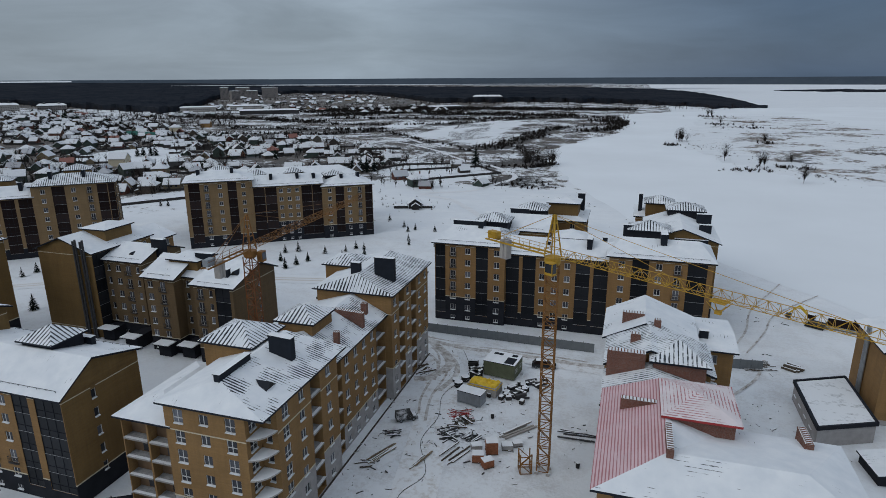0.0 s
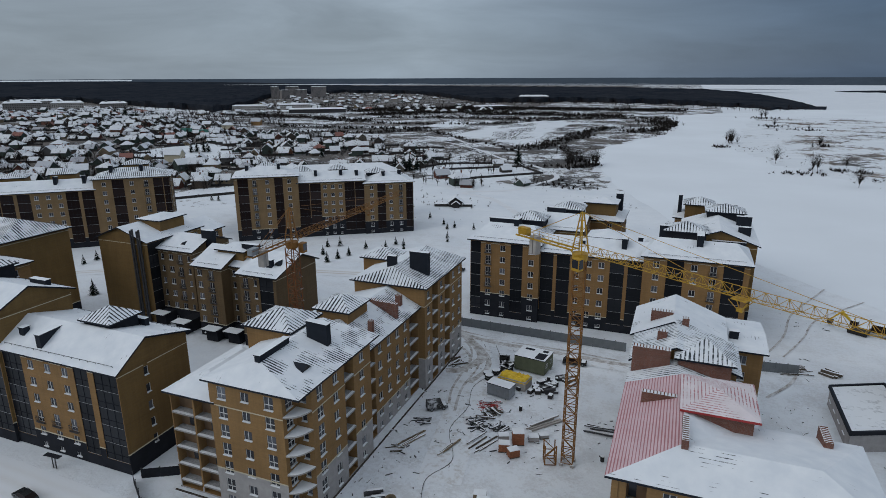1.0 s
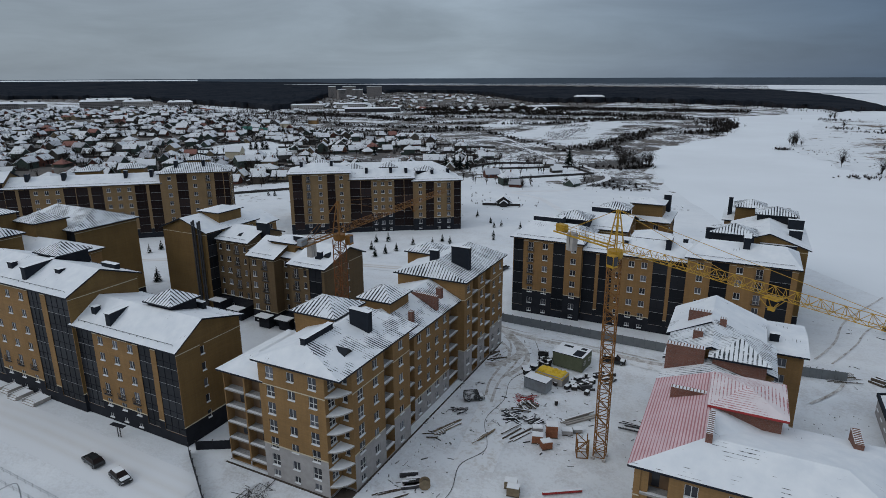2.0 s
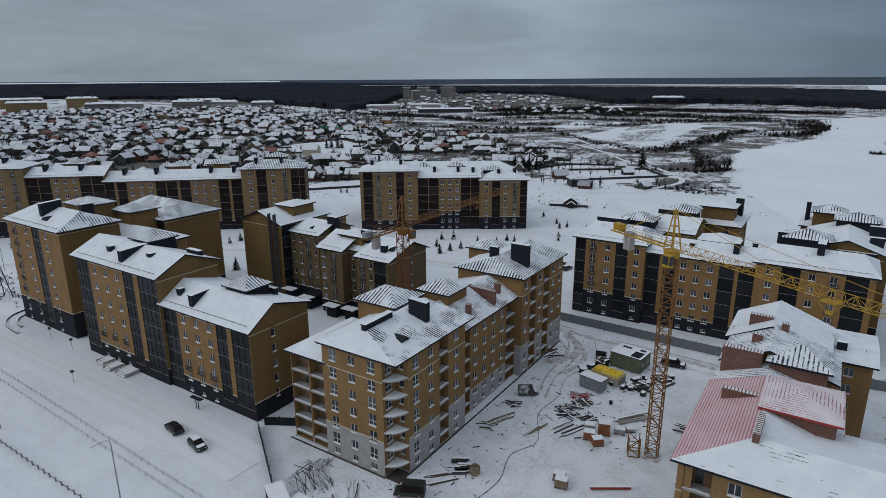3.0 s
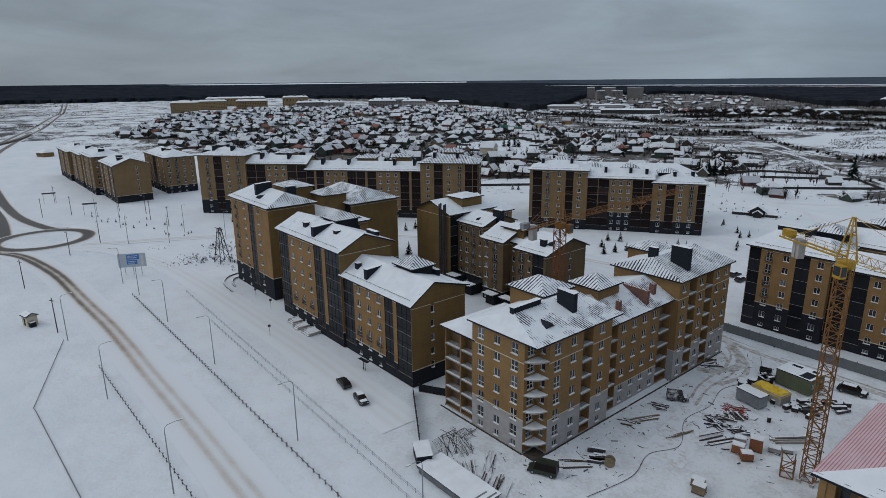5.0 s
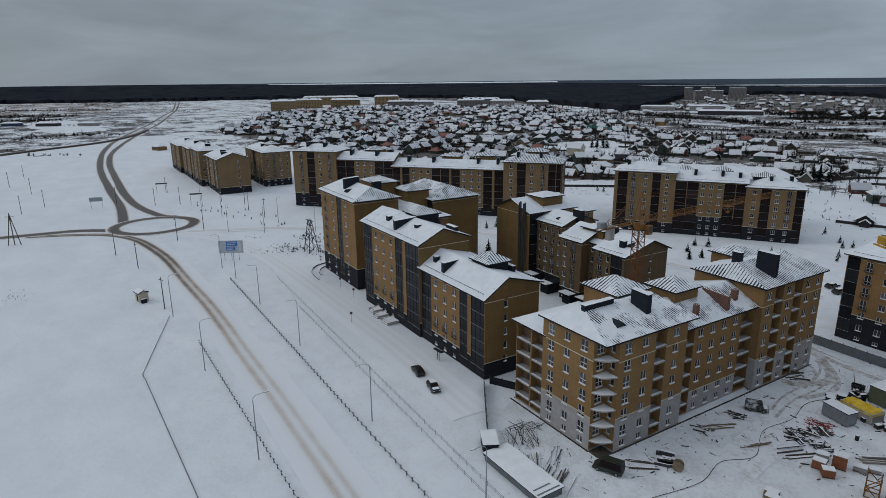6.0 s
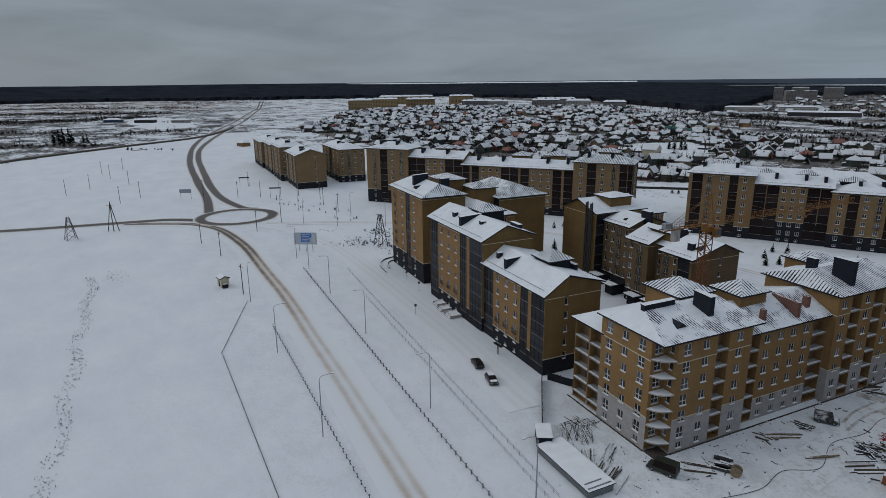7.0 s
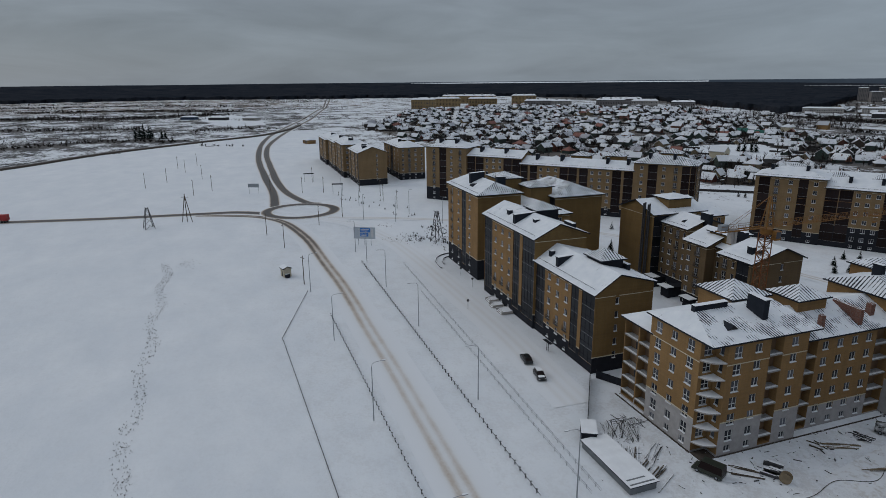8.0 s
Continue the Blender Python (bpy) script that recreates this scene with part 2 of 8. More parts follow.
M_DARKBROWN = plain("dark_brown_ground", (0.06, 0.05, 0.042), 0.35, 1.2, 0.9)
M_LANE = slush_mat("packed_snow_lane", (0.6, 0.61, 0.63), (0.7, 0.73, 0.76))
M_ICE = plain("snow_on_river_ice", (0.71, 0.75, 0.79), 0.055, 0.012, 0.85, 0, 0.25)
M_BRICK = brick_mat("ochre_facing_brick", (0.232, 0.132, 0.05), (0.258, 0.15, 0.06), (0.206, 0.127, 0.068))
M_BRICK_B = brick_mat("brown_ochre_brick", (0.165, 0.099, 0.033), (0.187, 0.114, 0.041), (0.152, 0.102, 0.05))
M_BRICK_C = brick_mat("dull_brown_brick", (0.128, 0.085, 0.042), (0.146, 0.098, 0.05), (0.118, 0.086, 0.055))
M_BRICK_RAW = brick_mat("raw_ochre_brick", (0.23, 0.132, 0.05), (0.258, 0.152, 0.06), (0.22, 0.138, 0.072))
# the same ochre brick farther off, haze and flat light put into its colour
M_BRICK_HAZE = brick_mat("hazed_ochre_brick", (0.198, 0.128, 0.062), (0.22, 0.145, 0.072), (0.185, 0.128, 0.075))
M_BRICK_RED = brick_mat("dark_red_brick", (0.15, 0.062, 0.045), (0.19, 0.085, 0.06), (0.2, 0.17, 0.15))
M_GREYBLOCK = plain("grey_block_masonry", (0.33, 0.318, 0.315), 0.16, 0.8, 0.9)
M_SLAB = plain("grey_slab_concrete", (0.24, 0.225, 0.21), 0.2, 1.0)
M_LEDGE = plain("snow_dusted_ledge", (0.3, 0.31, 0.32), 0.3, 3.0)
M_DARK = plain("anthracite_cladding", (0.019, 0.021, 0.027), 0.25, 0.5, 0.8, 0, 0.12)
M_METAL_D = plain("dark_roof_metal", (0.014, 0.018, 0.026), 0.2, 1.0, 0.6, 0, 0.15)
M_BAND = plain("pale_plaster_band", (0.5, 0.45, 0.34), 0.1, 1.0)
M_CONC = plain("raw_concrete", (0.34, 0.32, 0.3), 0.18, 1.0)
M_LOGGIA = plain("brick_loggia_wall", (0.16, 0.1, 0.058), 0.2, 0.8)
M_WHITE = plain("white_window_plastic", (0.55, 0.55, 0.55), 0.05, 2.0, 0.5)
M_GLASS = glass_mat("window_glass", (0.022, 0.024, 0.03), 0.8, 0.12, 0.4)
M_GLASS_D = glass_mat("tinted_loggia_glass", (0.013, 0.007, 0.0065), 0.2, 0.35, 0.12)
M_GLASS_S = glass_mat("slate_loggia_glass", (0.009, 0.0105, 0.014), 0.2, 0.3, 0.15)
M_ROOF = roof_mat("snowed_ribbed_roof", (0.02, 0.026, 0.036), 0.6, 0.85, 0.55)
M_ROOF_S = roof_mat("thawing_ribbed_roof", (0.02, 0.026, 0.036), 0.32, 0.62, 0.66, loose=False)
M_ROOF_P = roof_mat("patchily_thawed_cap", (0.02, 0.026, 0.036), 0.42, 0.58, 0.66, loose=False)
M_ROOF_E = roof_mat("partly_thawed_roof", (0.02, 0.026, 0.036), 0.475, 0.6, 0.5, loose=False)
M_ROOF_T = roof_mat("half_bare_ribbed_roof", (0.03, 0.042, 0.052), 0.4, 0.64, 0.6)
M_ROOF_R = roof_mat("red_tile_sheet_roof", (0.36, 0.15, 0.16), 0.12, 0.6, 0.34, (0.62, 0.46, 0.49), 0.42, True, False)
M_ROOF_RW = roof_mat("snowier_red_tile_sheet", (0.38, 0.15, 0.16), 0.4, 0.68, 0.4, (0.70, 0.64, 0.66), 0.5, True)
M_ROOF_D = roof_mat("stepped_tile_sheet_under_snow", (0.03, 0.035, 0.045), 0.54, 0.74, 0.42, SNOW, 0.4, True)
M_RUST = plain("rusty_orange_crane_paint", (0.2, 0.09, 0.02), 0.35, 1.0, 0.6)
M_YELLOW = plain("yellow_crane_paint", (0.42, 0.25, 0.025), 0.25, 1.5, 0.5)
M_STEEL = plain("galvanised_steel", (0.28, 0.3, 0.32), 0.15, 1.0, 0.45, 0.6)
M_DSTEEL = plain("weathered_dark_steel", (0.06, 0.06, 0.065), 0.25, 1.5, 0.5, 0.3)
M_FENCE = plain("grey_sheet_fence", (0.16, 0.175, 0.185), 0.15, 0.6, 0.5, 0.2)
M_TWIG = plain("bare_twigs", (0.03, 0.026, 0.024), 0.3, 0.5, 1.0, 0, 0.0)
M_NEEDLE = plain("spruce_needles", (0.012, 0.018, 0.016), 0.35, 1.0, 1.0, 0, 0.0)
M_TIMBER = plain("weathered_timber", (0.085, 0.068, 0.052), 0.3, 1.0)
M_LOG = plain("sawn_boards", (0.2, 0.155, 0.1), 0.3, 1.0)
M_REDPAINT = plain("red_oxide_paint", (0.32, 0.035, 0.035), 0.2, 1.0, 0.55)
M_ORANGE = plain("orange_hollow_brick", (0.26, 0.1, 0.05), 0.25, 3.0)
M_BOARD = plain("pale_sign_board", (0.42, 0.46, 0.5), 0.08, 1.0, 0.5)
M_TARP = plain("yellow_tarpaulin", (0.62, 0.42, 0.03), 0.15, 1.0, 0.5)
M_GREEN = plain("olive_green_cabin", (0.12, 0.135, 0.085), 0.15, 1.0)
M_VAN = plain("dark_green_van_paint", (0.022, 0.028, 0.02), 0.15, 1.0, 0.4, 0, 0.4)
M_BLACK = plain("black_rubber", (0.02, 0.02, 0.02), 0.2, 2.0, 0.7)
M_BLUE = plain("blue_sign_face", (0.04, 0.17, 0.48), 0.08, 1.0, 0.4)
M_CAR_D = plain("dark_car_paint", (0.015, 0.018, 0.02), 0.1, 1.0, 0.25, 0.2, 0.5)
M_CAR_S = plain("silver_car_paint", (0.3, 0.32, 0.33), 0.1, 1.0, 0.3, 0.4, 0.5)
# no haze in the air: its blue is mixed into these two colours
M_WOODS = wood_canopy("blue_hazed_woods", (0.012, 0.017, 0.025), (0.036, 0.039, 0.046))
M_HILLS = wood_canopy("pale_hazed_hills", (0.05, 0.066, 0.086), (0.068, 0.086, 0.108))
M_HOUSE = varied("village_house_wall", [(0.05, 0.038, 0.03), (0.1, 0.09, 0.075), (0.03, 0.026, 0.025), (0.08, 0.082, 0.088), (0.1, 0.026, 0.018), (0.2, 0.16, 0.1), (0.025, 0.05, 0.045), (0.04, 0.036, 0.034), (0.3, 0.29, 0.27), (0.05, 0.042, 0.038), (0.035, 0.03, 0.03), (0.07, 0.045, 0.03)])
M_VROOF = varied("snowy_village_roof", [(0.63, 0.66, 0.69), (0.66, 0.69, 0.72), (0.66, 0.69, 0.72), (0.42, 0.44, 0.48), (0.63, 0.66, 0.69), (0.6, 0.63, 0.66), (0.34, 0.35, 0.38), (0.64, 0.67, 0.71), (0.6, 0.63, 0.67), (0.66, 0.69, 0.72), (0.66, 0.69, 0.73), (0.1, 0.1, 0.11), (0.6, 0.63, 0.67), (0.22, 0.09, 0.07), (0.63, 0.66, 0.69)], 0.85, 0.16, (0.3, 0.3, 0.31))
M_OLDFENCE = plain("grey_weathered_fence", (0.035, 0.032, 0.032), 0.35, 0.8)
M_TEAL = plain("teal_roof_sheet", (0.02, 0.12, 0.1), 0.2, 0.6, 0.6)
M_OCHRE_FAR = plain("pale_ochre_plaster", (0.27, 0.185, 0.09), 0.15, 0.3)
M_PANEL = plain("pale_grey_panels", (0.2, 0.185, 0.18), 0.15, 0.5)
M_COPSE = plain("brown_copse_twigs", (0.034, 0.028, 0.027), 0.3, 0.1, 1.0, 0, 0.0)
M_CRUST = slush_mat("snow_crusted_paint", (0.03, 0.03, 0.03), (0.6, 0.62, 0.64), 0.5, 0.62, (1, 1, 1))


def worn_road():
    """Packed snow that wheels have worn through to brown slush and wet asphalt; 'wear' is painted on the road's own mesh."""
    m = Mat("worn_snowy_road", 0.7)
    p = m.pos()
    w = m.node("ShaderNodeAttribute", attribute_name="wear").outputs["Fac"]
    n = m.math("ADD", m.math("MULTIPLY", m.noise(p, 0.25, 4), 0.5), m.math("MULTIPLY", m.noise(p, 2.2, 4, 0.65), 0.5))
    f = m.math("MULTIPLY", w, m.span(n, 0.25, 0.75, 0.6, 1.35))
    ramp = m.node("ShaderNodeValToRGB")
    el = ramp.color_ramp.elements
    for i, (pos, c) in enumerate(((0.0, (0.675, 0.705, 0.74)), (0.16, (0.63, 0.645, 0.66)), (0.4, (0.46, 0.41, 0.36)), (0.7, (0.135, 0.11, 0.09)), (1.0, (0.045, 0.038, 0.034)))):
        e = el[i] if i < 2 else el.new(pos)
        e.position, e.color = pos, (*c, 1)
    m.link(f, ramp.inputs[0])
    m.color(ramp.outputs[0])
    m.rough(m.span(f, 0.3, 1.0, 0.85, 0.4))
    return m.bump(m.math("SUBTRACT", n, f), 0.4, 0.06).m


M_WEAR = worn_road()
M_RUST_D = plain("dark_rusty_crane_paint", (0.15, 0.052, 0.014), 0.35, 1.0, 0.6)
M_BLUEROOF = plain("dull_blue_sheet", (0.03, 0.06, 0.12), 0.2, 0.6, 0.6)

# ---- building helpers ----
class Geo:
    """Collects faces for one mesh; each face carries the number of its material."""

    def __init__(self):
        self.v, self.f, self.i = [], [], []

    def face(self, pts, mi=0):
        n = len(self.v)
        self.v.extend(tuple(p) for p in pts)
        self.f.append(tuple(range(n, n + len(pts))))
        self.i.append(mi)

    def box(self, x0, x1, y0, y1, z0, z1, mi=0, top=None, m=None):
        c = [(x0, y0, z0), (x1, y0, z0), (x1, y1, z0), (x0, y1, z0), (x0, y0, z1), (x1, y0, z1), (x1, y1, z1), (x0, y1, z1)]
        if m is not None:
            c = [tuple(m @ Vector(p)) for p in c]
        n = len(self.v)
        self.v.extend(c)
        for k, q in enumerate(((3, 2, 1, 0), (4, 5, 6, 7), (0, 1, 5, 4), (1, 2, 6, 5), (2, 3, 7, 6), (3, 0, 4, 7))):
            self.f.append(tuple(n + j for j in q))
            self.i.append(top if (k == 1 and top is not None) else mi)

    def beam(self, a, b, w, mi=0, sides=4):
        """A straight bar from a to b of width w."""
        a, b = Vector(a), Vector(b)
        d = (b - a).normalized()
        u = d.cross(Vector((0, 0, 1)) if abs(d.z) < 0.95 else Vector((1, 0, 0))).normalized()
        t = d.cross(u)
        n = len(self.v)
        for p in (a, b):
            for k in range(sides):
                an = 2 * math.pi * (k + 0.5) / sides
                self.v.append(tuple(p + (u * math.cos(an) + t * math.sin(an)) * w * 0.7))
        for k in range(sides):
            j = (k + 1) % sides
            self.f.append((n + k, n + j, n + sides + j, n + sides + k))
            self.i.append(mi)
        self.f.append(tuple(n + k for k in reversed(range(sides))))
        self.f.append(tuple(n + sides + k for k in range(sides)))
        self.i.extend((mi, mi))

    def tube(self, pts, r, mi=0, sides=6):
        for a, b in zip(pts, pts[1:]):
            self.beam(a, b, r * 1.43, mi, sides)

    def cyl(self, cx, cy, z0, z1, r, mi=0, sides=14, top=None, r1=None):
        r1 = r if r1 is None else r1
        n = len(self.v)
        for z, q in ((z0, r), (z1, r1)):
            for k in range(sides):
                an = 2 * math.pi * k / sides
                self.v.append((cx + q * math.cos(an), cy + q * math.sin(an), z))
        for k in range(sides):
            j = (k + 1) % sides
            self.f.append((n + k, n + j, n + sides + j, n + sides + k))
            self.i.append(mi)
        self.f.append(tuple(n + k for k in reversed(range(sides))))
        self.f.append(tuple(n + sides + k for k in range(sides)))
        self.i.extend((mi, mi if top is None else top))

    def mesh(self, name, mats):
        me = bpy.data.meshes.new(name)
        me.from_pydata(self.v, [], self.f)
        for m in mats:
            me.materials.append(m)
        me.polygons.foreach_set("material_index", self.i)
        me.update()
        return me


def thing(name, label, category, at=(0, 0, 0), turn=0.0, group="", kind=""):
    """An empty at the base of a thing, to carry its parts."""
    ob = new(name)
    ob.empty_display_size = 0.5
    ob.matrix_basis = pose(*at, 0, 0, turn)
    return tagged(ob, label, category, group, kind)


def put(name, me, parent=None, at=None, label=""):
    ob = new(name, me)
    if parent is not None:
        ob.parent = parent
    if at is not None:
        ob.matrix_basis = at
    if label:
        ob["label"] = label
    return ob


def part(name, geo, mats, parent, label=""):
    return put(name, geo.mesh(name, mats if isinstance(mats, (list, tuple)) else [mats]), parent, None, label)


MESHES = {}


def shared(key, make):
    if key not in MESHES:
        MESHES[key] = make()
    return MESHES[key]


# ---- windows ----
def welded(g):
    """Joins the corners that lie in one place."""
    ids, out = {}, []
    for k, f in enumerate(g.f):
        q = []
        for i in f:
            key = tuple(round(c, 4) for c in g.v[i])
            if key not in ids:
                ids[key] = len(out)
                out.append(key)
            q.append(ids[key])
        g.f[k] = tuple(q)
    g.v = out
    return g


def window_frame(w, h, sill=False):
    """White casement with a mullion, and a transom where it is tall; the sill carries a little snow."""
    g = Geo()
    t = 0.075
    xs = [-w / 2, -w / 2 + t, w / 2 - t, w / 2] if w <= 0.9 else [-w / 2, -w / 2 + t, -0.045, 0.045, w / 2 - t, w / 2]
    zs = [0, t, h - t, h] if h <= 1.8 else [0, t, 0.72, 0.82, h - t, h]
    for i in range(len(xs) - 1):
        for j in range(len(zs) - 1):
            if i % 2 == 0 or j % 2 == 0:
                g.box(xs[i], xs[i + 1], 0.09, 0.18, zs[j], zs[j + 1])
    if sill:
        for x0, x1 in zip(xs, xs[1:]):
            g.box(x0, x1, -0.15, 0.09, -0.08, 0.0)
            g.box(x0, x1, -0.15, 0.09, 0.0, 0.05, 1)
    return welded(g).mesh("window_frame", [M_WHITE, M_SNOW])


def window_pane(w, h):
    g = Geo()
    g.box(-w / 2 + 0.05, w / 2 - 0.05, 0.15, 0.17, 0.05, h - 0.05)
    return g.mesh("pane", [M_GLASS])


def rail_mesh(w, h=1.0):
    g = Geo()
    for z in (0.05, h):
        g.box(-w / 2, w / 2, -0.34, -0.29, z, z + 0.05)
    n = int(w / 0.16)
    for k in range(n + 1):
        x = -w / 2 + w * k / n
        g.box(x - 0.014, x + 0.014, -0.33, -0.3, 0.05, h)
    for s in (-1, 1):
        g.box(s * w / 2 - 0.025, s * w / 2 + 0.025, -0.33, 0.0, h, h + 0.04)
        g.box(s * w / 2 - 0.025, s * w / 2 + 0.025, -0.33, 0.0, 0.05, 0.09)
    g.box(-w / 2, w / 2, -0.36, 0.0, -0.06, 0.0)
    return g.mesh("balcony_rail", [M_DSTEEL])


def loggia_storey(w, h, glass):
    """One storey of a tinted glazed loggia: recessed panes in one dark frame, over a snow-dusted ledge."""
    n = max(2, round(w / 1.5))
    us, zs, t = [], [0.0, 0.07, 0.34 * h, 0.34 * h + 0.07, h - 0.04, h], 0.03
    for k in range(n + 1):
        x = -w / 2 + w * k / n
        us += [max(x - t, -w / 2), min(x + t, w / 2)]
    g = Geo()
    ids = {}

    def vert(x, y, z):
        key = (round(x, 4), round(y, 4), round(z, 4))
        if key not in ids:
            ids[key] = len(g.v)
            g.v.append(key)
        return ids[key]

    def quad(q, mi):
        g.f.append(tuple(vert(*p) for p in q))
        g.i.append(mi)

    for i in range(len(us) - 1):
        for j in range(5):
            x0, x1, z0, z1 = us[i], us[i + 1], zs[j], zs[j + 1]
            if x1 - x0 < 1e-4:
                continue
            if i % 2 and j in (1, 3):
                y = 0.12
                quad(((x0, y, z0), (x1, y, z0), (x1, y, z1), (x0, y, z1)), 0)
                for p, q in (((x0, z0), (x1, z0)), ((x1, z0), (x1, z1)), ((x1, z1), (x0, z1)), ((x0, z1), (x0, z0))):
                    quad(((p[0], 0.06, p[1]), (q[0], 0.06, q[1]), (q[0], y, q[1]), (p[0], y, p[1])), 1)
            else:
                quad(((x0, 0.06, z0), (x1, 0.06, z0), (x1, 0.06, z1), (x0, 0.06, z1)), 2 if j == 0 else 1)
    return g.mesh("glazed_loggia", [glass, M_DARK, M_LEDGE])


def place_window(b, w, h, m, rail=False, sill=True):
    wi = put("window", shared(("wf", w, h, sill), lambda: window_frame(w, h, sill)), b, m)
    put("pane", shared(("wp", w, h), lambda: window_pane(w, h)), wi)
    if rail:
        put("balcony_rail", shared(("br", w + 0.5), lambda: rail_mesh(w + 0.5)), wi)


# ---- facades ----
FAR = []          # the far blocks, their brick paled for haze; all but the first show no course under the eaves
SLATE = []        # blocks whose loggias are glazed in slate grey rather than brown
RAILED = []       # blocks whose first brick storey has iron window balconies


def facade(b, p0, p1, top, spec, zb, style, first=1.9, floors=6):
    """One wall from p0 to p1, seen from its right-hand side. spec: bays (kind, width) from p0 to p1.
    w window, n narrow window, b french window with rail, d glazed loggia, L open loggia, - plain wall."""
    wall_m, base_m = style
    p0, p1 = Vector((*p0, 0)), Vector((*p1, 0))
    length = (p1 - p0).length
    if length < 0.3:
        return
    turn = math.atan2(p1.y - p0.y, p1.x - p0.x)
    m0 = Matrix.Translation(p0) @ Matrix.Rotation(turn, 4, "Z")
    total = sum(w for _, w in spec)
    fh = (top - 0.35 - first) / floors
    holes, cuts_u, cuts_z, u = [], {0.0, length}, {0.0, zb, top}, 0.0
    for kind, w in spec:
        w = w * length / total
        c = u + w / 2
        if kind in "wWnb":
            ww = {"w": 1.35, "W": 1.5, "n": 0.85, "b": 1.35}[kind]
            for k in range(floors):
                z = first + k * fh
                tall = kind == "b" and z > zb or kind == "w" and k == 1 and b in RAILED and base_m is M_DARK
                s, h = (0.25, 2.2) if tall else (0.6, 1.95) if kind == "W" else (0.95, 1.45)
                holes.append((c - ww / 2, c + ww / 2, z + s, z + s + h, "rail" if tall else "win"))
            if first > 1.5 and zb > 1.9 and kind != "n":
                holes.append((c - ww * 0.42, c + ww * 0.42, 0.6, 1.7 if style[1] is M_GREYBLOCK else 1.4, "low"))
        elif kind in "dD":
            z0 = first if kind == "d" else max(first, zb)
            holes.append((u + 0.12, u + w - 0.12, z0, top - 0.3, "glazed"))
        elif kind == "L":
            holes.append((u + 0.15, u + w - 0.15, 0.25, top - 0.25, "loggia"))
        u += w
    for a, c, z0, z1, _ in holes:
        cuts_u.update((a, c))
        cuts_z.update((z0, z1))
    us, zs = sorted(cuts_u), sorted(cuts_z)
    wall, base = Geo(), Geo()
    for z0, z1 in zip(zs, zs[1:]):
        if z1 - z0 < 1e-4:
            continue
        g = base if z1 <= zb + 1e-4 else wall
        run = None
        for a, c in zip(us, us[1:]):
            solid = not any(h[0] - 1e-4 <= a and c <= h[1] + 1e-4 and h[2] - 1e-4 <= z0 and z1 <= h[3] + 1e-4 for h in holes)
            if solid:
                run = (run[0], c) if run else (a, c)
            if run and (not solid or c == us[-1]):
                g.face(((run[0], 0, z0), (run[1], 0, z0), (run[1], 0, z1), (run[0], 0, z1)))
                run = None
    for a, c, z0, z1, kind in holes:
        d = 1.5 if kind == "loggia" else 0.24
        g = base if z1 <= zb else wall
        g.face(((a, 0, z0), (a, 0, z1), (a, d, z1), (a, d, z0)))
        g.face(((c, 0, z0), (c, d, z0), (c, d, z1), (c, 0, z1)))
        g.face(((a, 0, z0), (a, d, z0), (c, d, z0), (c, 0, z0)))
        g.face(((a, 0, z1), (c, 0, z1), (c, d, z1), (a, d, z1)))
        w, mid = c - a, (a + c) / 2
        key_w, key_h = round(w, 2), round(z1 - z0, 2)
        if kind in ("win", "rail", "low"):
            place_window(b, key_w, key_h, m0 @ Matrix.Translation((mid, 0, z0)), kind == "rail", kind != "rail")
        elif kind == "glazed":
            n = max(1, round((z1 - z0) / fh))
            hh = round((z1 - z0) / n, 3)
            for k in range(n):
                glass = M_GLASS_S if b in SLATE else M_GLASS_D
                put("glazed_loggia", shared(("gl", key_w, hh, glass.name), lambda: loggia_storey(w, hh, glass)), b, m0 @ Matrix.Translation((mid, 0, z0 + k * hh)))
        else:
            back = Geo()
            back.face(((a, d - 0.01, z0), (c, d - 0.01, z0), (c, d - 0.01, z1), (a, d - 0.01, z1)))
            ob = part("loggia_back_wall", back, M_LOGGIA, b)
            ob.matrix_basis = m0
            for k in range(floors):
                z = first + k * fh
                s = Geo()
                s.box(a + 0.01, c - 0.01, -0.12, d - 0.02, z - 0.2, z, 0, 2)
                s.box(a + 0.01, c - 0.01, -0.1, 0.35, z, z + 0.05, 2, 1)
                ob = part("balcony_slab", s, [M_SLAB, M_SNOW, M_LEDGE], b, "snowy bare concrete balcony slab")
                ob.matrix_basis = m0
                if k % 2:
                    put("pane", shared(("wp", 0.9, 2.1), lambda: window_pane(0.9, 2.1)), b, m0 @ Matrix.Translation((mid, d - 0.2, z + 0.1)))
    for name, g, m in (("wall", wall, wall_m), ("plinth", base, base_m)):
        if g.f:
            ob = part(name, g, m, b)
            ob.matrix_basis = m0
    # the pale string course over the plinth and under the eaves
    if zb > 1:
        def course(a, c, z0, z1):
            g = Geo()
            g.box(a, c, -0.05, 0.0, z0, z1)
            part("string_course", g, M_BAND, b).matrix_basis = m0

        def without(limit):
            free = [(0.0, length)]
            for h in holes:
                if limit(h):
                    free = [q for a, c in free for q in ((a, min(c, h[0])), (max(a, h[1]), c)) if q[1] - q[0] > 0.05]
            return free

        for a, c in without(lambda h: h[4] in ("glazed", "loggia") and h[2] < zb):
            course(a, c, zb - 0.06, zb + 0.12)
            if base_m is M_GREYBLOCK and top > 18.5:
                course(a, c, top - 3.75, top - 3.6)
        if base_m is not M_GREYBLOCK and b not in FAR[1:]:
            for a, c in without(lambda h: h[3] > top - 1.2):
                course(a, c, top - 0.62, top - 0.5)


# ---- roofs ----
UNFINISHED = []


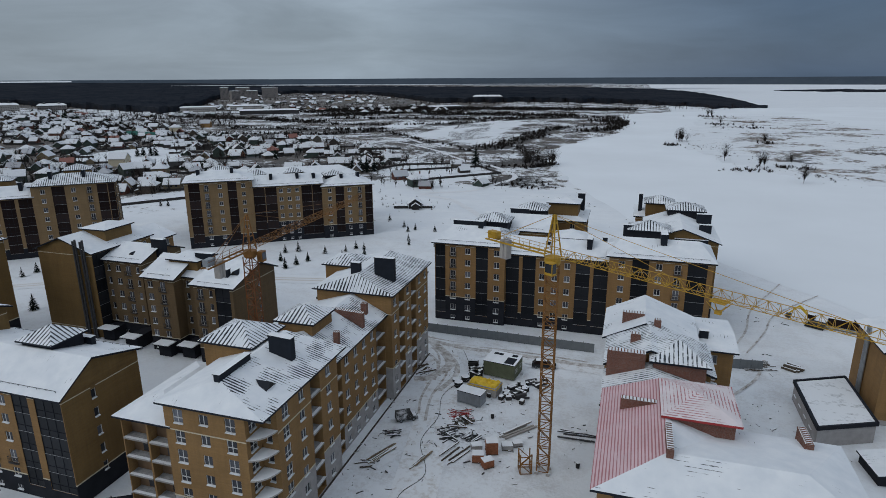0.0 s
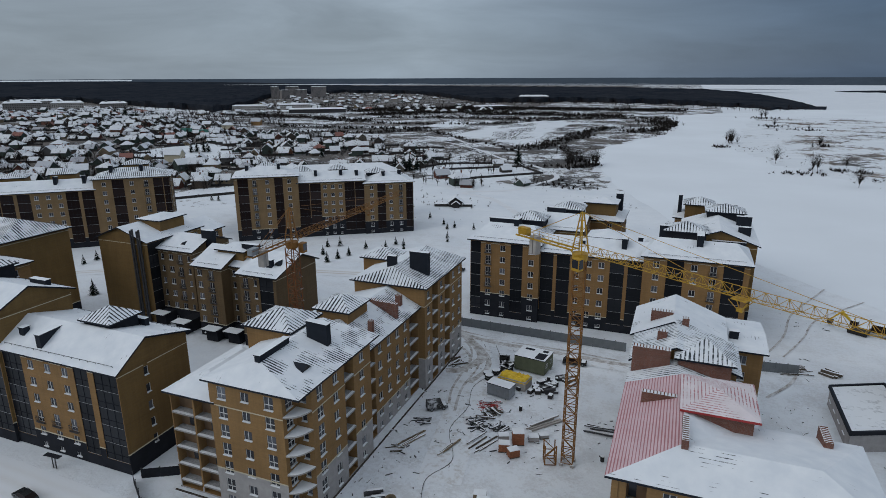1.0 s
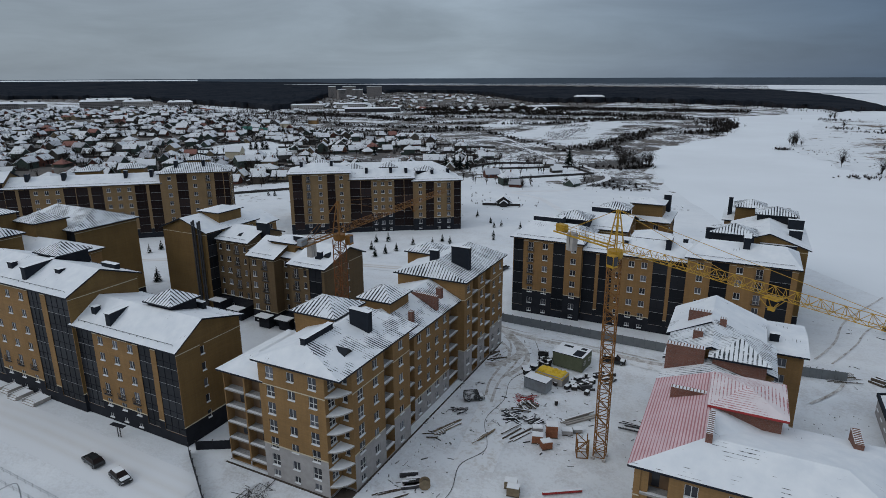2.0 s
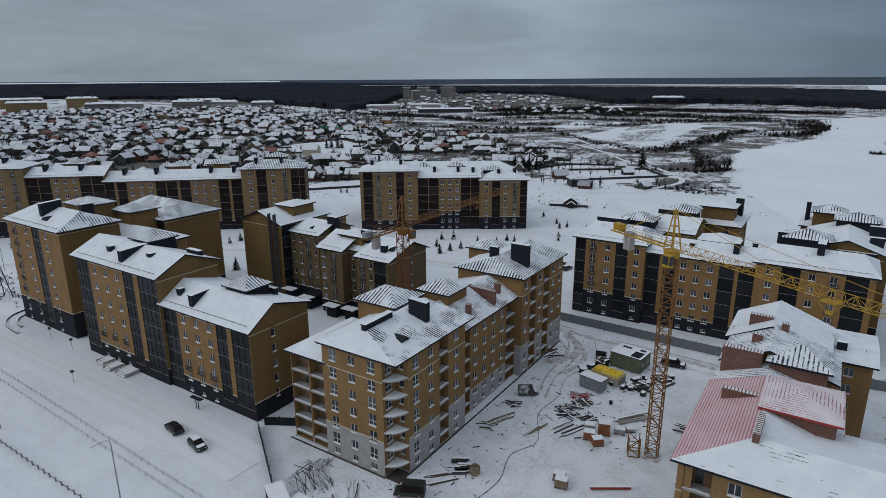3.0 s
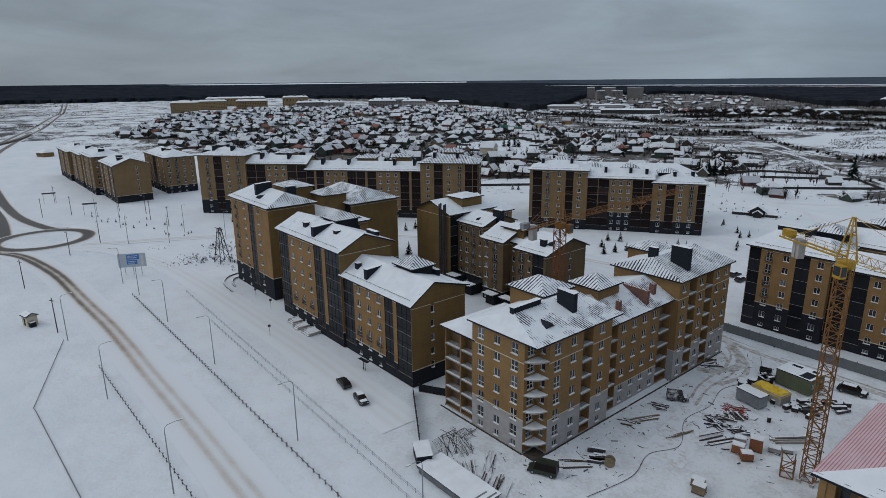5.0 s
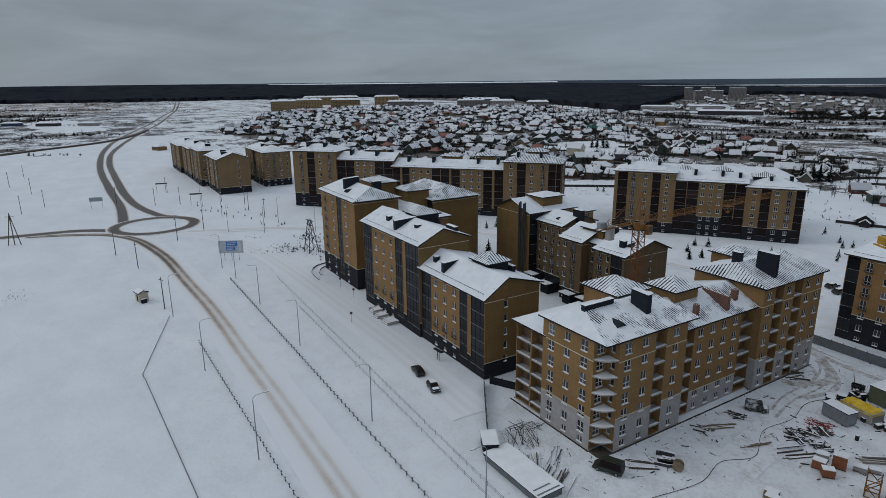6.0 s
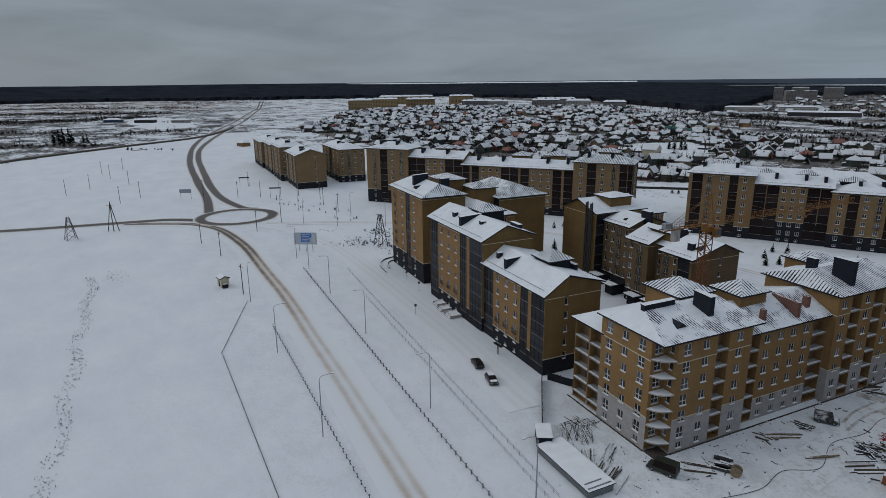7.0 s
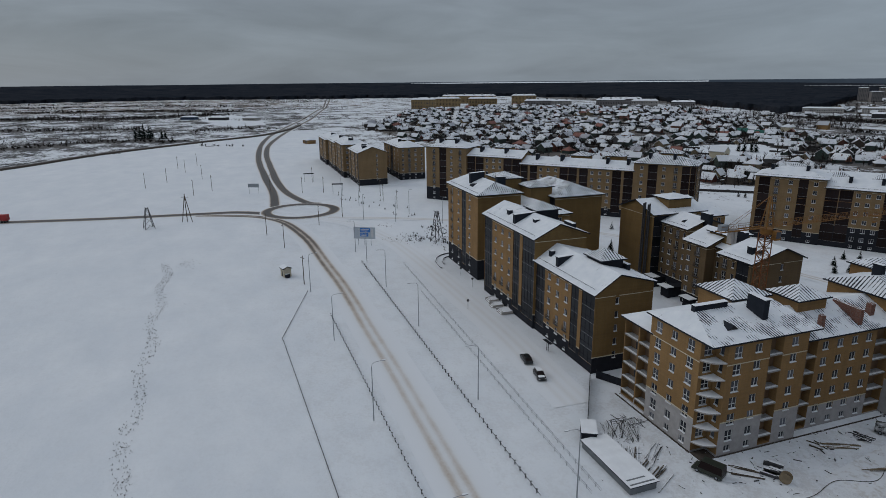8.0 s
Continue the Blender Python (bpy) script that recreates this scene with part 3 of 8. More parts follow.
def roof(b, x0, x1, y0, y1, z, h, kind="hip", mats=None, over=0.7, walls=None, ridge=None, back=0.0, faces=""):
    """A snowed sheet roof. hip: ridge along the longer side; gx, gy: gables, with the ridge along x or y; pyr: to one point.
    ridge: its own place (y for gx, x for gy, two points for hip); back: how much higher the north (gx) or west (gy) eave lies;
    faces: the sides, of S E N W, that take the third material."""
    mats = mats or [M_ROOF, M_METAL_D]
    X0, X1, Y0, Y1 = x0 - over, x1 + over, y0 - over, y1 + over
    mx, my = (X0 + X1) / 2, (Y0 + Y1) / 2
    if ridge is not None and kind == "gx":
        my = ridge
    if ridge is not None and kind == "gy":
        mx = ridge
    zt = z + h
    if kind == "hip":
        if ridge is not None:
            r0, r1 = ridge
        elif X1 - X0 >= Y1 - Y0:
            i = (Y1 - Y0) / 2
            r0, r1 = (X0 + i, my), (X1 - i, my)
        else:
            i = (X1 - X0) / 2
            r0, r1 = (mx, Y0 + i), (mx, Y1 - i)
    elif kind == "gx":
        r0, r1 = (X0, my), (X1, my)
    elif kind == "gy":
        r0, r1 = (mx, Y0), (mx, Y1)
    else:
        r0 = r1 = (mx, my)
    g = Geo()
    along = kind == "gx" or kind == "hip" and abs(r1[0] - r0[0]) > abs(r1[1] - r0[1])
    if over == 0.7 and kind in ("gx", "hip") and along and b not in UNFINISHED:
        # snow guards: a low rail on stubs above each long eave
        f = 1.0
        for yy, ze, run in ((Y0 + f, z, r0[1] - Y0), (Y1 - f, z + back, Y1 - r0[1])):
            zg = ze + (zt - ze) * f / run
            q = Geo()
            q.beam((X0 + 1.6, yy, zg + 0.22), (X1 - 1.6, yy, zg + 0.22), 0.05)
            n = int((X1 - X0 - 3.2) / 1.6)
            for k in range(n + 1):
                xx = X0 + 1.6 + (X1 - X0 - 3.2) * k / n
                q.beam((xx, yy, zg - 0.05), (xx, yy, zg + 0.24), 0.05)
            part("snow_guard", q, M_METAL_D, b)
    t = 0.28
    c = [(X0, Y0), (X1, Y0), (X1, Y1), (X0, Y1)]
    lift = [0, 0, 0, 0]
    if kind == "gx":
        lift = [0, 0, back, back]
    elif kind == "gy":
        lift = [back, 0, 0, back]
    lo = [(*p, z - t + d) for p, d in zip(c, lift)]
    hi = [(*p, z + d) for p, d in zip(c, lift)]
    R0, R1 = (*r0, zt), (*r1, zt)
    side = {k: 2 if k in faces and len(mats) > 2 else 0 for k in "SENW"}
    if kind == "pyr":
        for k in range(4):
            g.face((hi[k], hi[(k + 1) % 4], R0), side["SENW"[k]])
    elif along:
        g.face((hi[0], hi[1], R1, R0), side["S"])
        g.face((hi[2], hi[3], R0, R1), side["N"])
        if kind == "hip":
            g.face((hi[1], hi[2], R1), side["E"])
            g.face((hi[3], hi[0], R0), side["W"])
    else:
        g.face((hi[1], hi[2], R1, R0), side["E"])
        g.face((hi[3], hi[0], R0, R1), side["W"])
        if kind == "hip":
            g.face((hi[0], hi[1], R0), side["S"])
            g.face((hi[2], hi[3], R1), side["N"])
    if kind in ("gx", "gy"):
        R0b, R1b = (*r0, zt - t), (*r1, zt - t)
        if kind == "gx":
            under = ((lo[1], lo[0], R0b, R1b), (lo[3], lo[2], R1b, R0b))
            edges = (((lo[0], hi[0]), (R0b, R0)), ((R0b, R0), (lo[3], hi[3])), ((lo[2], hi[2]), (R1b, R1)), ((R1b, R1), (lo[1], hi[1])), ((lo[1], hi[1]), (lo[0], hi[0])), ((lo[3], hi[3]), (lo[2], hi[2])))
        else:
            under = ((lo[2], lo[1], R0b, R1b), (lo[0], lo[3], R1b, R0b))
            edges = (((lo[1], hi[1]), (R0b, R0)), ((R0b, R0), (lo[0], hi[0])), ((lo[3], hi[3]), (R1b, R1)), ((R1b, R1), (lo[2], hi[2])), ((lo[2], hi[2]), (lo[1], hi[1])), ((lo[0], hi[0]), (lo[3], hi[3])))
        for f in under:
            g.face(f, 1)
        for (a, b2), (c2, d2) in edges:
            g.face((a, b2, d2, c2), 1)
    else:
        for k in range(4):
            j = (k + 1) % 4
            g.face((lo[k], lo[j], hi[j], hi[k]), 1)
        g.face(tuple(reversed(lo)), 1)
    ob = part("roof", g, mats, b)
    if walls and kind in ("gx", "gy"):
        peak = zt - t - 0.02

        def under_at(v, a, m, c2, za, zc):
            return za + (zt - za) * (v - a) / (m - a) - t - 0.02 if v < m else zc + (zt - zc) * (c2 - v) / (c2 - m) - t - 0.02

        if kind == "gx":
            zs, zn = under_at(y0, Y0, my, Y1, z, z + back), under_at(y1, Y0, my, Y1, z, z + back)
            for x in (x0, x1):
                gg = Geo()
                q = ((x, y0, z - 0.3), (x, y1, z - 0.3), (x, y1, zn), (x, my, peak), (x, y0, zs))
                gg.face(q if x == x1 else tuple(reversed(q)))
                part("gable", gg, walls, b)
        else:
            zw, ze = under_at(x0, X0, mx, X1, z + back, z), under_at(x1, X0, mx, X1, z + back, z)
            for y in (y0, y1):
                gg = Geo()
                q = ((x0, y, z - 0.3), (x1, y, z - 0.3), (x1, y, ze), (mx, y, peak), (x0, y, zw))
                gg.face(q if y == y0 else tuple(reversed(q)))
                part("gable", gg, walls, b)
    return ob


def section(b, x0, x1, y0, y1, eave, rise, kind="hip", S="", E="", N="", W="", zb=3.5, floors=6, first=1.9, style=None, roofs=None, over=0.7, ridge=None, back=0.0, faces=""):
    """A block of flats between two party walls: four walls with their bays, and its roof."""
    style = style or (M_BRICK_HAZE if b in FAR else M_BRICK, M_DARK)
    for face, spec, a, c in (("S", S, (x0, y0), (x1, y0)), ("E", E, (x1, y0), (x1, y1)), ("N", N, (x1, y1), (x0, y1)), ("W", W, (x0, y1), (x0, y0))):
        bays = [(s[0], float(s[1:])) for s in spec.split()] if spec else [("-", 1.0)]
        blank = style[0] is M_BRICK and sum(w for k, w in bays if k in "-n") > 0.8 * sum(w for _, w in bays)
        facade(b, a, c, eave + (back if face == "N" and kind == "gx" or face == "W" and kind == "gy" else 0), bays, zb, (M_BRICK_B, style[1]) if blank else style, first, floors)
    roof(b, x0, x1, y0, y1, eave + 0.25, rise, kind, roofs, over, M_BRICK_B if style[0] is M_BRICK else style[0], ridge, back, faces)


def penthouse(b, x0, x1, y0, y1, z0, eave, rise=2.2, wall=None, roofs=None, faces="SE"):
    """A stair head that stands out of the roof, with a hipped cap."""
    g = Geo()
    g.box(x0, x1, y0, y1, z0, eave)
    part("stair_head", g, wall or M_BRICK_B, b)
    roof(b, x0, x1, y0, y1, eave + 0.15, rise, "pyr", roofs or [M_ROOF_P, M_METAL_D, M_ROOF_S], 0.6, faces=faces)


def chimney(b, x0, x1, y0, y1, z0, z1, mat=None, slope=0.0, label=""):
    """A clad chimney block; slope: how much lower its far end is along its longer side."""
    g = Geo()
    lx = x1 - x0 >= y1 - y0
    za = [z1, z1 - slope if lx else z1, z1 - slope, z1 if lx else z1 - slope]
    c = [(x0, y0), (x1, y0), (x1, y1), (x0, y1)]
    for k in range(4):
        j = (k + 1) % 4
        g.face(((*c[k], z0), (*c[j], z0), (*c[j], za[j]), (*c[k], za[k])))
    g.face([(*c[k], za[k]) for k in range(4)])
    ob = part("chimney", g, mat or M_METAL_D, b, label)
    g = Geo()
    if mat:
        # an unfinished crown: snow on the wall head with single bricks standing in it
        L = (x1 - x0) if lx else (y1 - y0)
        n = max(3, round(L / 0.42))
        corner = [(x0 + 0.01, y0 + 0.01), (x1 - 0.01, y0 + 0.01), (x1 - 0.01, y1 - 0.01), (x0 + 0.01, y1 - 0.01)]
        low, high = [(*corner[k], za[k]) for k in range(4)], [(*corner[k], za[k] + 0.06) for k in range(4)]
        for k in range(4):
            j = (k + 1) % 4
            g.face((low[k], low[j], high[j], high[k]), 0)
        g.face(high, 1)
        for k in range(n):
            f0, f1 = (k + 0.2) / n, (k + 0.5) / n
            zt = z1 - slope * (f0 + f1) / 2 + 0.02
            if lx:
                g.box(x0 + f0 * L, x0 + f1 * L, y0 + 0.05, y1 - 0.05, zt, zt + 0.11)
            else:
                g.box(x0 + 0.05, x1 - 0.05, y0 + f0 * L, y0 + f1 * L, zt, zt + 0.11)
        put("brick_crown", g.mesh("brick_crown", [mat, M_SNOW]), ob)
        return
    q = [(x0 - 0.1, y0 - 0.1), (x1 + 0.1, y0 - 0.1), (x1 + 0.1, y1 + 0.1), (x0 - 0.1, y1 + 0.1)]
    low, high = [(*q[k], za[k] + 0.004) for k in range(4)], [(*q[k], za[k] + 0.13) for k in range(4)]
    for k in range(4):
        j = (k + 1) % 4
        g.face((low[k], low[j], high[j], high[k]), 0)
    g.face(high, 1)
    g.face(tuple(reversed(low)), 0)
    put("cap", g.mesh("cap", [M_METAL_D, M_SNOW]), ob, None, "snow-dusted cap")


def dormer(b, x, y, z, ang, w=1.3):
    """A small triangular vent dormer with its dark mouth facing down the slope."""
    g = Geo()
    g.face(((-w / 2, -0.6, 0), (w / 2, -0.6, 0), (0, -0.6, 0.75)))
    g.face(((-w / 2 - 0.1, -0.7, 0.0), (0, -0.7, 0.85), (0, 1.6, 0.85), (-w / 2 - 0.1, 0.1, 0.1)), 1)
    g.face(((w / 2 + 0.1, -0.7, 0.0), (w / 2 + 0.1, 0.1, 0.1), (0, 1.6, 0.85), (0, -0.7, 0.85)), 1)
    ob = part("vent_dormer", g, [M_BLACK, M_METAL_D], b)
    ob.matrix_basis = pose(x, y, z, 0, 0, ang)

# ---- land ----
def inside(x, y, poly):
    r, n = False, len(poly)
    for k in range(n):
        (xa, ya), (xb, yb) = poly[k], poly[k - 1]
        if (ya > y) != (yb > y) and x < (xb - xa) * (y - ya) / (yb - ya) + xa:
            r = not r
    return r


RIVER = [(400, -300), (60, 40), (58, 170), (24, 215), (-20, 309), (-46, 403), (-66, 514), (-40, 610), (-11, 693), (-8, 850), (-22, 994), (10, 1060), (94, 1132), (240, 1290), (447, 1367), (900, 1500), (1600, 1500), (1600, -300)]
ISLAND = [(34, 588), (64, 434), (96, 386), (128, 366), (260, 330), (520, 330), (640, 640), (330, 640), (262, 760), (239, 1030), (150, 1040), (84, 985), (60, 800)]
VILLAGE = [(-760, 150), (-560, 165), (-430, 190), (-330, 205), (-250, 250), (-190, 300), (-150, 390), (-200, 470), (-330, 540), (-480, 560), (-620, 660), (-980, 860), (-1300, 640), (-1180, 330), (-900, 222)]


# hedges, thickets and scrub belts: line, half width, share of dark growth
MEADOW_BELTS = [
    ([(-300, 668), (-225, 590), (-176, 533), (-145, 512), (-125, 498)], 5, 0.9),
    ([(-125, 498), (-112, 540), (-102, 600), (-99, 702), (-84, 743)], 13, 1.0),
    ([(-50, 700), (-31, 725), (-22, 769), (-21, 868), (-47, 862)], 14, 1.0),
    ([(-64, 408), (-58, 426), (-80, 480), (-94, 528)], 7, 0.8),
    ([(-90, 402), (-66, 411)], 4, 1.0),
    ([(-61, 336), (-44, 329), (-60, 345)], 10, 0.6),
]
WOODSIDE_BELTS = [
    ([(-460, 900), (-394, 1000), (-330, 1020)], 36, 1.0),
    ([(-300, 960), (-218, 985), (-167, 965), (-110, 960)], 34, 1.0),
    ([(-520, 1010), (-400, 1120), (-250, 1160), (-60, 1180)], 60, 1.0),
    ([(-370, 720), (-300, 730), (-230, 760), (-160, 880)], 10, 0.9),
    ([(-420, 830), (-330, 850), (-240, 850), (-140, 900), (-40, 930)], 16, 0.8),
    ([(-470, 640), (-360, 640), (-290, 660)], 16, 0.8),
    ([(-640, 800), (-520, 790), (-430, 760)], 26, 0.9),
    ([(-430, 560), (-330, 590), (-280, 640)], 16, 0.8),
]
PLAIN_BELTS = [
    ([(-620, -260), (-666, -188), (-699, -137), (-663, -67)], 16, 1.0),
    ([(-1210, -430), (-1214, -320), (-1145, -201), (-1206, -58)], 42, 1.0),
    ([(-1480, -400), (-1481, -232), (-1339, -9)], 34, 0.9),
    ([(-930, -330), (-900, -240), (-880, -140)], 24, 0.8),
    ([(-800, -60), (-830, 0), (-800, 30)], 14, 0.6),
    ([(-607, -39), (-582, 1)], 5, 0.8),
    ([(-1780, -560), (-1760, -200), (-1600, 60)], 30, 0.6),
]
BELTS = MEADOW_BELTS + WOODSIDE_BELTS + PLAIN_BELTS
# snow-covered fields that stay white
FIELDS = [[(-222, 599), (-218, 728), (-181, 860), (-139, 818), (-136, 641), (-133, 535), (-169, 556)], [(-306, 690), (-297, 788), (-258, 765), (-262, 690)], [(-412, 353), (-423, 405), (-410, 447), (-350, 417), (-294, 327), (-344, 335)], [(-160, 366), (-150, 400), (-112, 412), (-80, 374), (-110, 320), (-128, 325)], [(-700, 930), (-645, 1053), (-560, 1040), (-600, 930)], [(-1225, -20), (-1010, 40), (-876, 24), (-900, -30), (-1150, -70)]]


def near_line(x, y, line):
    best = 1e9
    for (xa, ya), (xb, yb) in zip(line, line[1:]):
        dx, dy = xb - xa, yb - ya
        t = max(0.0, min(1.0, ((x - xa) * dx + (y - ya) * dy) / (dx * dx + dy * dy)))
        best = min(best, math.hypot(x - xa - t * dx, y - ya - t * dy))
    return best


def belt_at(x, y):
    """The densest hedge or thicket here, 0 to 1."""
    v = 0.0
    for line, half, share in BELTS:
        if min(abs(x - px) + abs(y - py) for px, py in line) < 420:
            d = near_line(x, y, line) + 0.7 * half * noise.noise(Vector((x * 0.04, y * 0.04, 3)))
            v = max(v, share * max(0.0, min(1.0, 1.6 - 1.2 * d / half)))
    return v


def cover_at(x, y):
    """How much scrub and dry grass stands out of the snow here."""
    if inside(x, y, ISLAND):
        return 0.5
    if inside(x, y, RIVER):
        return 0.0
    if any(inside(x, y, f) for f in FIELDS):
        return 0.36
    if inside(x, y, VILLAGE):
        return 0.82
    r = math.hypot(x, y)
    if r < 160:
        return 0.0
    if x > 60 and y > 1100:
        return 0.16
    if y > 960 and x < -280:
        return 0.84
    b = belt_at(x, y)
    if x < -180 and y < 60 + (-180 - x) * 0.05:
        line = -170 + (x + 484) * -0.8          # the dark road line across the plain
        if y < line - 6 and x < -300 or x < -760:
            return max(0.67, 1.15 * b)
        return 0.03 + 0.9 * b
    if y > 192 - 0.1 * x and x > -700:
        return max((0.46 if x < -150 else 0.3) if y < 330 else 0.68, 1.1 * b)
    if x < -520 and y > 60:
        return 0.58
    if -240 < x < -165 and 38 < y < 75:
        return 0.3
    return 0.05


def dry_at(x, y):
    """Share of tan dead grass, on the far plain and along the river."""
    r = math.hypot(x, y)
    t = math.degrees(math.atan2(x, y))
    if t < -78:
        return max(0.0, min(1.0, (r - 1350) / 250))
    return 0.3 if r > 300 and belt_at(x, y) < 0.2 else 0.0


def trod_at(x, y):
    """Where people and machines have worked the snow."""
    if -41 < x < 0 and 40 < y < 128 or -70 < x < 45 and 116 < y < 135 or -70 < x < -30 and 36 < y < 56:
        return 0.85
    if -185 < x < -60 and 36 < y < 54:
        return 0.6
    if -190 < x < 50 and 98 < y < 215:
        return 0.5
    if -300 < x < 40 and -6 < y < 40:
        return 0.4
    return 0.15 if math.hypot(x, y) < 320 else 0.0


def graded(lo, hi, near, step):
    out, v = [0.0], 0.0
    while v < hi:
        v += step * max(1.0, abs(v) / near)
        out.append(min(v, hi))
    v = 0.0
    while v > lo:
        v -= step * max(1.0, abs(v) / near)
        out.insert(0, max(v, lo))
    return out


def make_ground():
    xs, ys = graded(-4800, 4800, 330, 9), graded(-4800, 4800, 330, 9)
    nx, ny = len(xs), len(ys)
    verts = [(x, y, -0.06) for y in ys for x in xs]
    faces = [(j * nx + i, j * nx + i + 1, (j + 1) * nx + i + 1, (j + 1) * nx + i) for j in range(ny - 1) for i in range(nx - 1)]
    me = bpy.data.meshes.new("ground")
    me.from_pydata(verts, [], faces)
    at = me.attributes.new("cover", "FLOAT", "POINT")
    at.data.foreach_set("value", [cover_at(x, y) for x, y, _ in verts])
    at = me.attributes.new("trod", "FLOAT", "POINT")
    at.data.foreach_set("value", [trod_at(x, y) for x, y, _ in verts])
    at = me.attributes.new("dry", "FLOAT", "POINT")
    at.data.foreach_set("value", [dry_at(x, y) for x, y, _ in verts])
    me.materials.append(M_GROUND)
    return tagged(new("ground", me), "snow-covered ground with scrub and dry grass showing through", "ground", kind="structure")


make_ground()


def smooth(pts, n=10):
    """Points along a smooth line through pts."""
    out = []
    q = [pts[0], *pts, pts[-1]]
    for k in range(1, len(q) - 2):
        p = [Vector(q[k + j]).to_2d() for j in (-1, 0, 1, 2)]
        for s in range(n):
            t = s / n
            out.append(0.5 * (2 * p[1] + (p[2] - p[0]) * t + (2 * p[0] - 5 * p[1] + 4 * p[2] - p[3]) * t * t + (3 * p[1] - p[0] - 3 * p[2] + p[3]) * t ** 3))
    out.append(Vector(q[-1]).to_2d())
    return out


def ribbon(g, pts, width, z, mi=0, offset=0.0, wobble=0.0):
    line = smooth(pts)
    edge = []
    for k, p in enumerate(line):
        d = (line[min(k + 1, len(line) - 1)] - line[max(k - 1, 0)]).normalized()
        nrm = Vector((-d.y, d.x))
        o = offset + wobble * noise.noise(Vector((p.x * 0.05, p.y * 0.05, width)))
        w = width * (1 + 0.25 * noise.noise(Vector((p.x * 0.2, p.y * 0.2, 7)))) if wobble else width
        edge.append((p + nrm * (o + w / 2), p + nrm * (o - w / 2)))
    for (a, b), (c, d) in zip(edge, edge[1:]):
        g.face(((*b, z), (*d, z), (*c, z), (*a, z)), mi)


def sheet(name, poly, z, mat, label, category):
    """A flat sheet laid over the ground; its outline is made uneven."""
    line = []
    n = len(poly)
    for k in range(n):
        a, b = Vector(poly[k]), Vector(poly[(k + 1) % n])
        cnt = max(2, int((b - a).length / 14))
        for s in range(min(cnt, 40)):
            p = a.lerp(b, s / min(cnt, 40))
            j = 6 if (b - a).length < 400 else 14
            line.append(p + Vector((noise.noise(Vector((p.x * 0.03, p.y * 0.03, 1))), noise.noise(Vector((p.x * 0.03, p.y * 0.03, 5))))) * j)
    bm = bmesh.new()
    bm.faces.new([bm.verts.new((*p, z)) for p in line])
    bmesh.ops.triangulate(bm, faces=bm.faces[:])
    me = bpy.data.meshes.new(name)
    bm.to_mesh(me)
    bm.free()
    me.materials.append(mat)
    return tagged(new(name, me), label, category, kind="structure")


sheet("river", RIVER, -0.03, M_ICE, "wide frozen river under smooth snow", "river")
# the scrubby island lies on the river sheet
g = Geo()
isl = bmesh.new()
me = bpy.data.meshes.new("island")
step = 10
pts = {}
for i in range(-1, 66):
    for j in range(0, 76):
        x, y = 20 + i * step, 320 + j * step
        jx, jy = x + 14 * noise.noise(Vector((x * 0.02, y * 0.02, 3))), y + 14 * noise.noise(Vector((x * 0.02, y * 0.02, 9)))
        if inside(jx, jy, ISLAND):
            depth = sum(inside(jx + dx, jy + dy, ISLAND) for dx, dy in ((24, 0), (-24, 0), (0, 24), (0, -24))) / 4
            pts[(i, j)] = isl.verts.new((x + 3 * noise.noise(Vector((x, y, 0.5))), y + 4 * noise.noise(Vector((x, y, 7.5))), (-0.2 if depth < 0.6 else 0.0) + depth * depth * (0.06 + 1.6 * abs(noise.noise(Vector((x * 0.012, y * 0.012, 2)))))))
for (i, j), v in list(pts.items()):
    q = [pts.get(k) for k in ((i, j), (i + 1, j), (i + 1, j + 1), (i, j + 1))]
    if all(q):
        isl.faces.new(q)
isl.to_mesh(me)
isl.free()
at = me.attributes.new("cover", "FLOAT", "POINT")
at.data.foreach_set("value", [min(0.6, 0.27 + 0.75 * max(0.0, v.co.z)) for v in me.vertices])
at = me.attributes.new("dry", "FLOAT", "POINT")
at.data.foreach_set("value", [0.75] * len(me.vertices))
me.materials.append(M_GROUND)
tagged(new("island", me), "low river island with dry reeds and shrubs under snow", "island", kind="structure")

# ---- roads ----
RB = (-261.5, 16.0)


def worn(name, line, width, z, tracks, label, category="road", fade=None):
    """A road as one strip; tracks: (offset, half width, depth of wear) across it. fade(point) scales the wear along it."""
    n = max(10, int(width / 0.4))
    verts, faces, wear = [], [], []
    for k, p in enumerate(line):
        d = (line[min(k + 1, len(line) - 1)] - line[max(k - 1, 0)]).normalized()
        nrm = Vector((-d.y, d.x))
        sway = 0.35 * noise.noise(Vector((p.x * 0.03, p.y * 0.03, 2)))
        deep = 1 + 0.3 * noise.noise(Vector((p.x * 0.02, p.y * 0.02, 5)))
        for j in range(n + 1):
            o = (j / n - 0.5) * width
            q = p + nrm * o
            verts.append((q.x, q.y, z))
            v = sum(a * math.exp(-((o - c - sway) / h) ** 2) for c, h, a in tracks)
            edge = min(1.0, (width / 2 - abs(o)) / (0.12 * width))
            wear.append(max(0.0, min(1.15, v * edge * deep * (fade(p) if fade else 1))))
    for k in range(len(line) - 1):
        for j in range(n):
            i = k * (n + 1) + j
            faces.append((i + 1, i, i + n + 1, i + n + 2))
    me = bpy.data.meshes.new(name)
    me.from_pydata(verts, [], faces)
    at = me.attributes.new("wear", "FLOAT", "POINT")
    at.data.foreach_set("value", wear)
    me.materials.append(M_WEAR)
    return tagged(new(name, me), label, category, kind="structure")


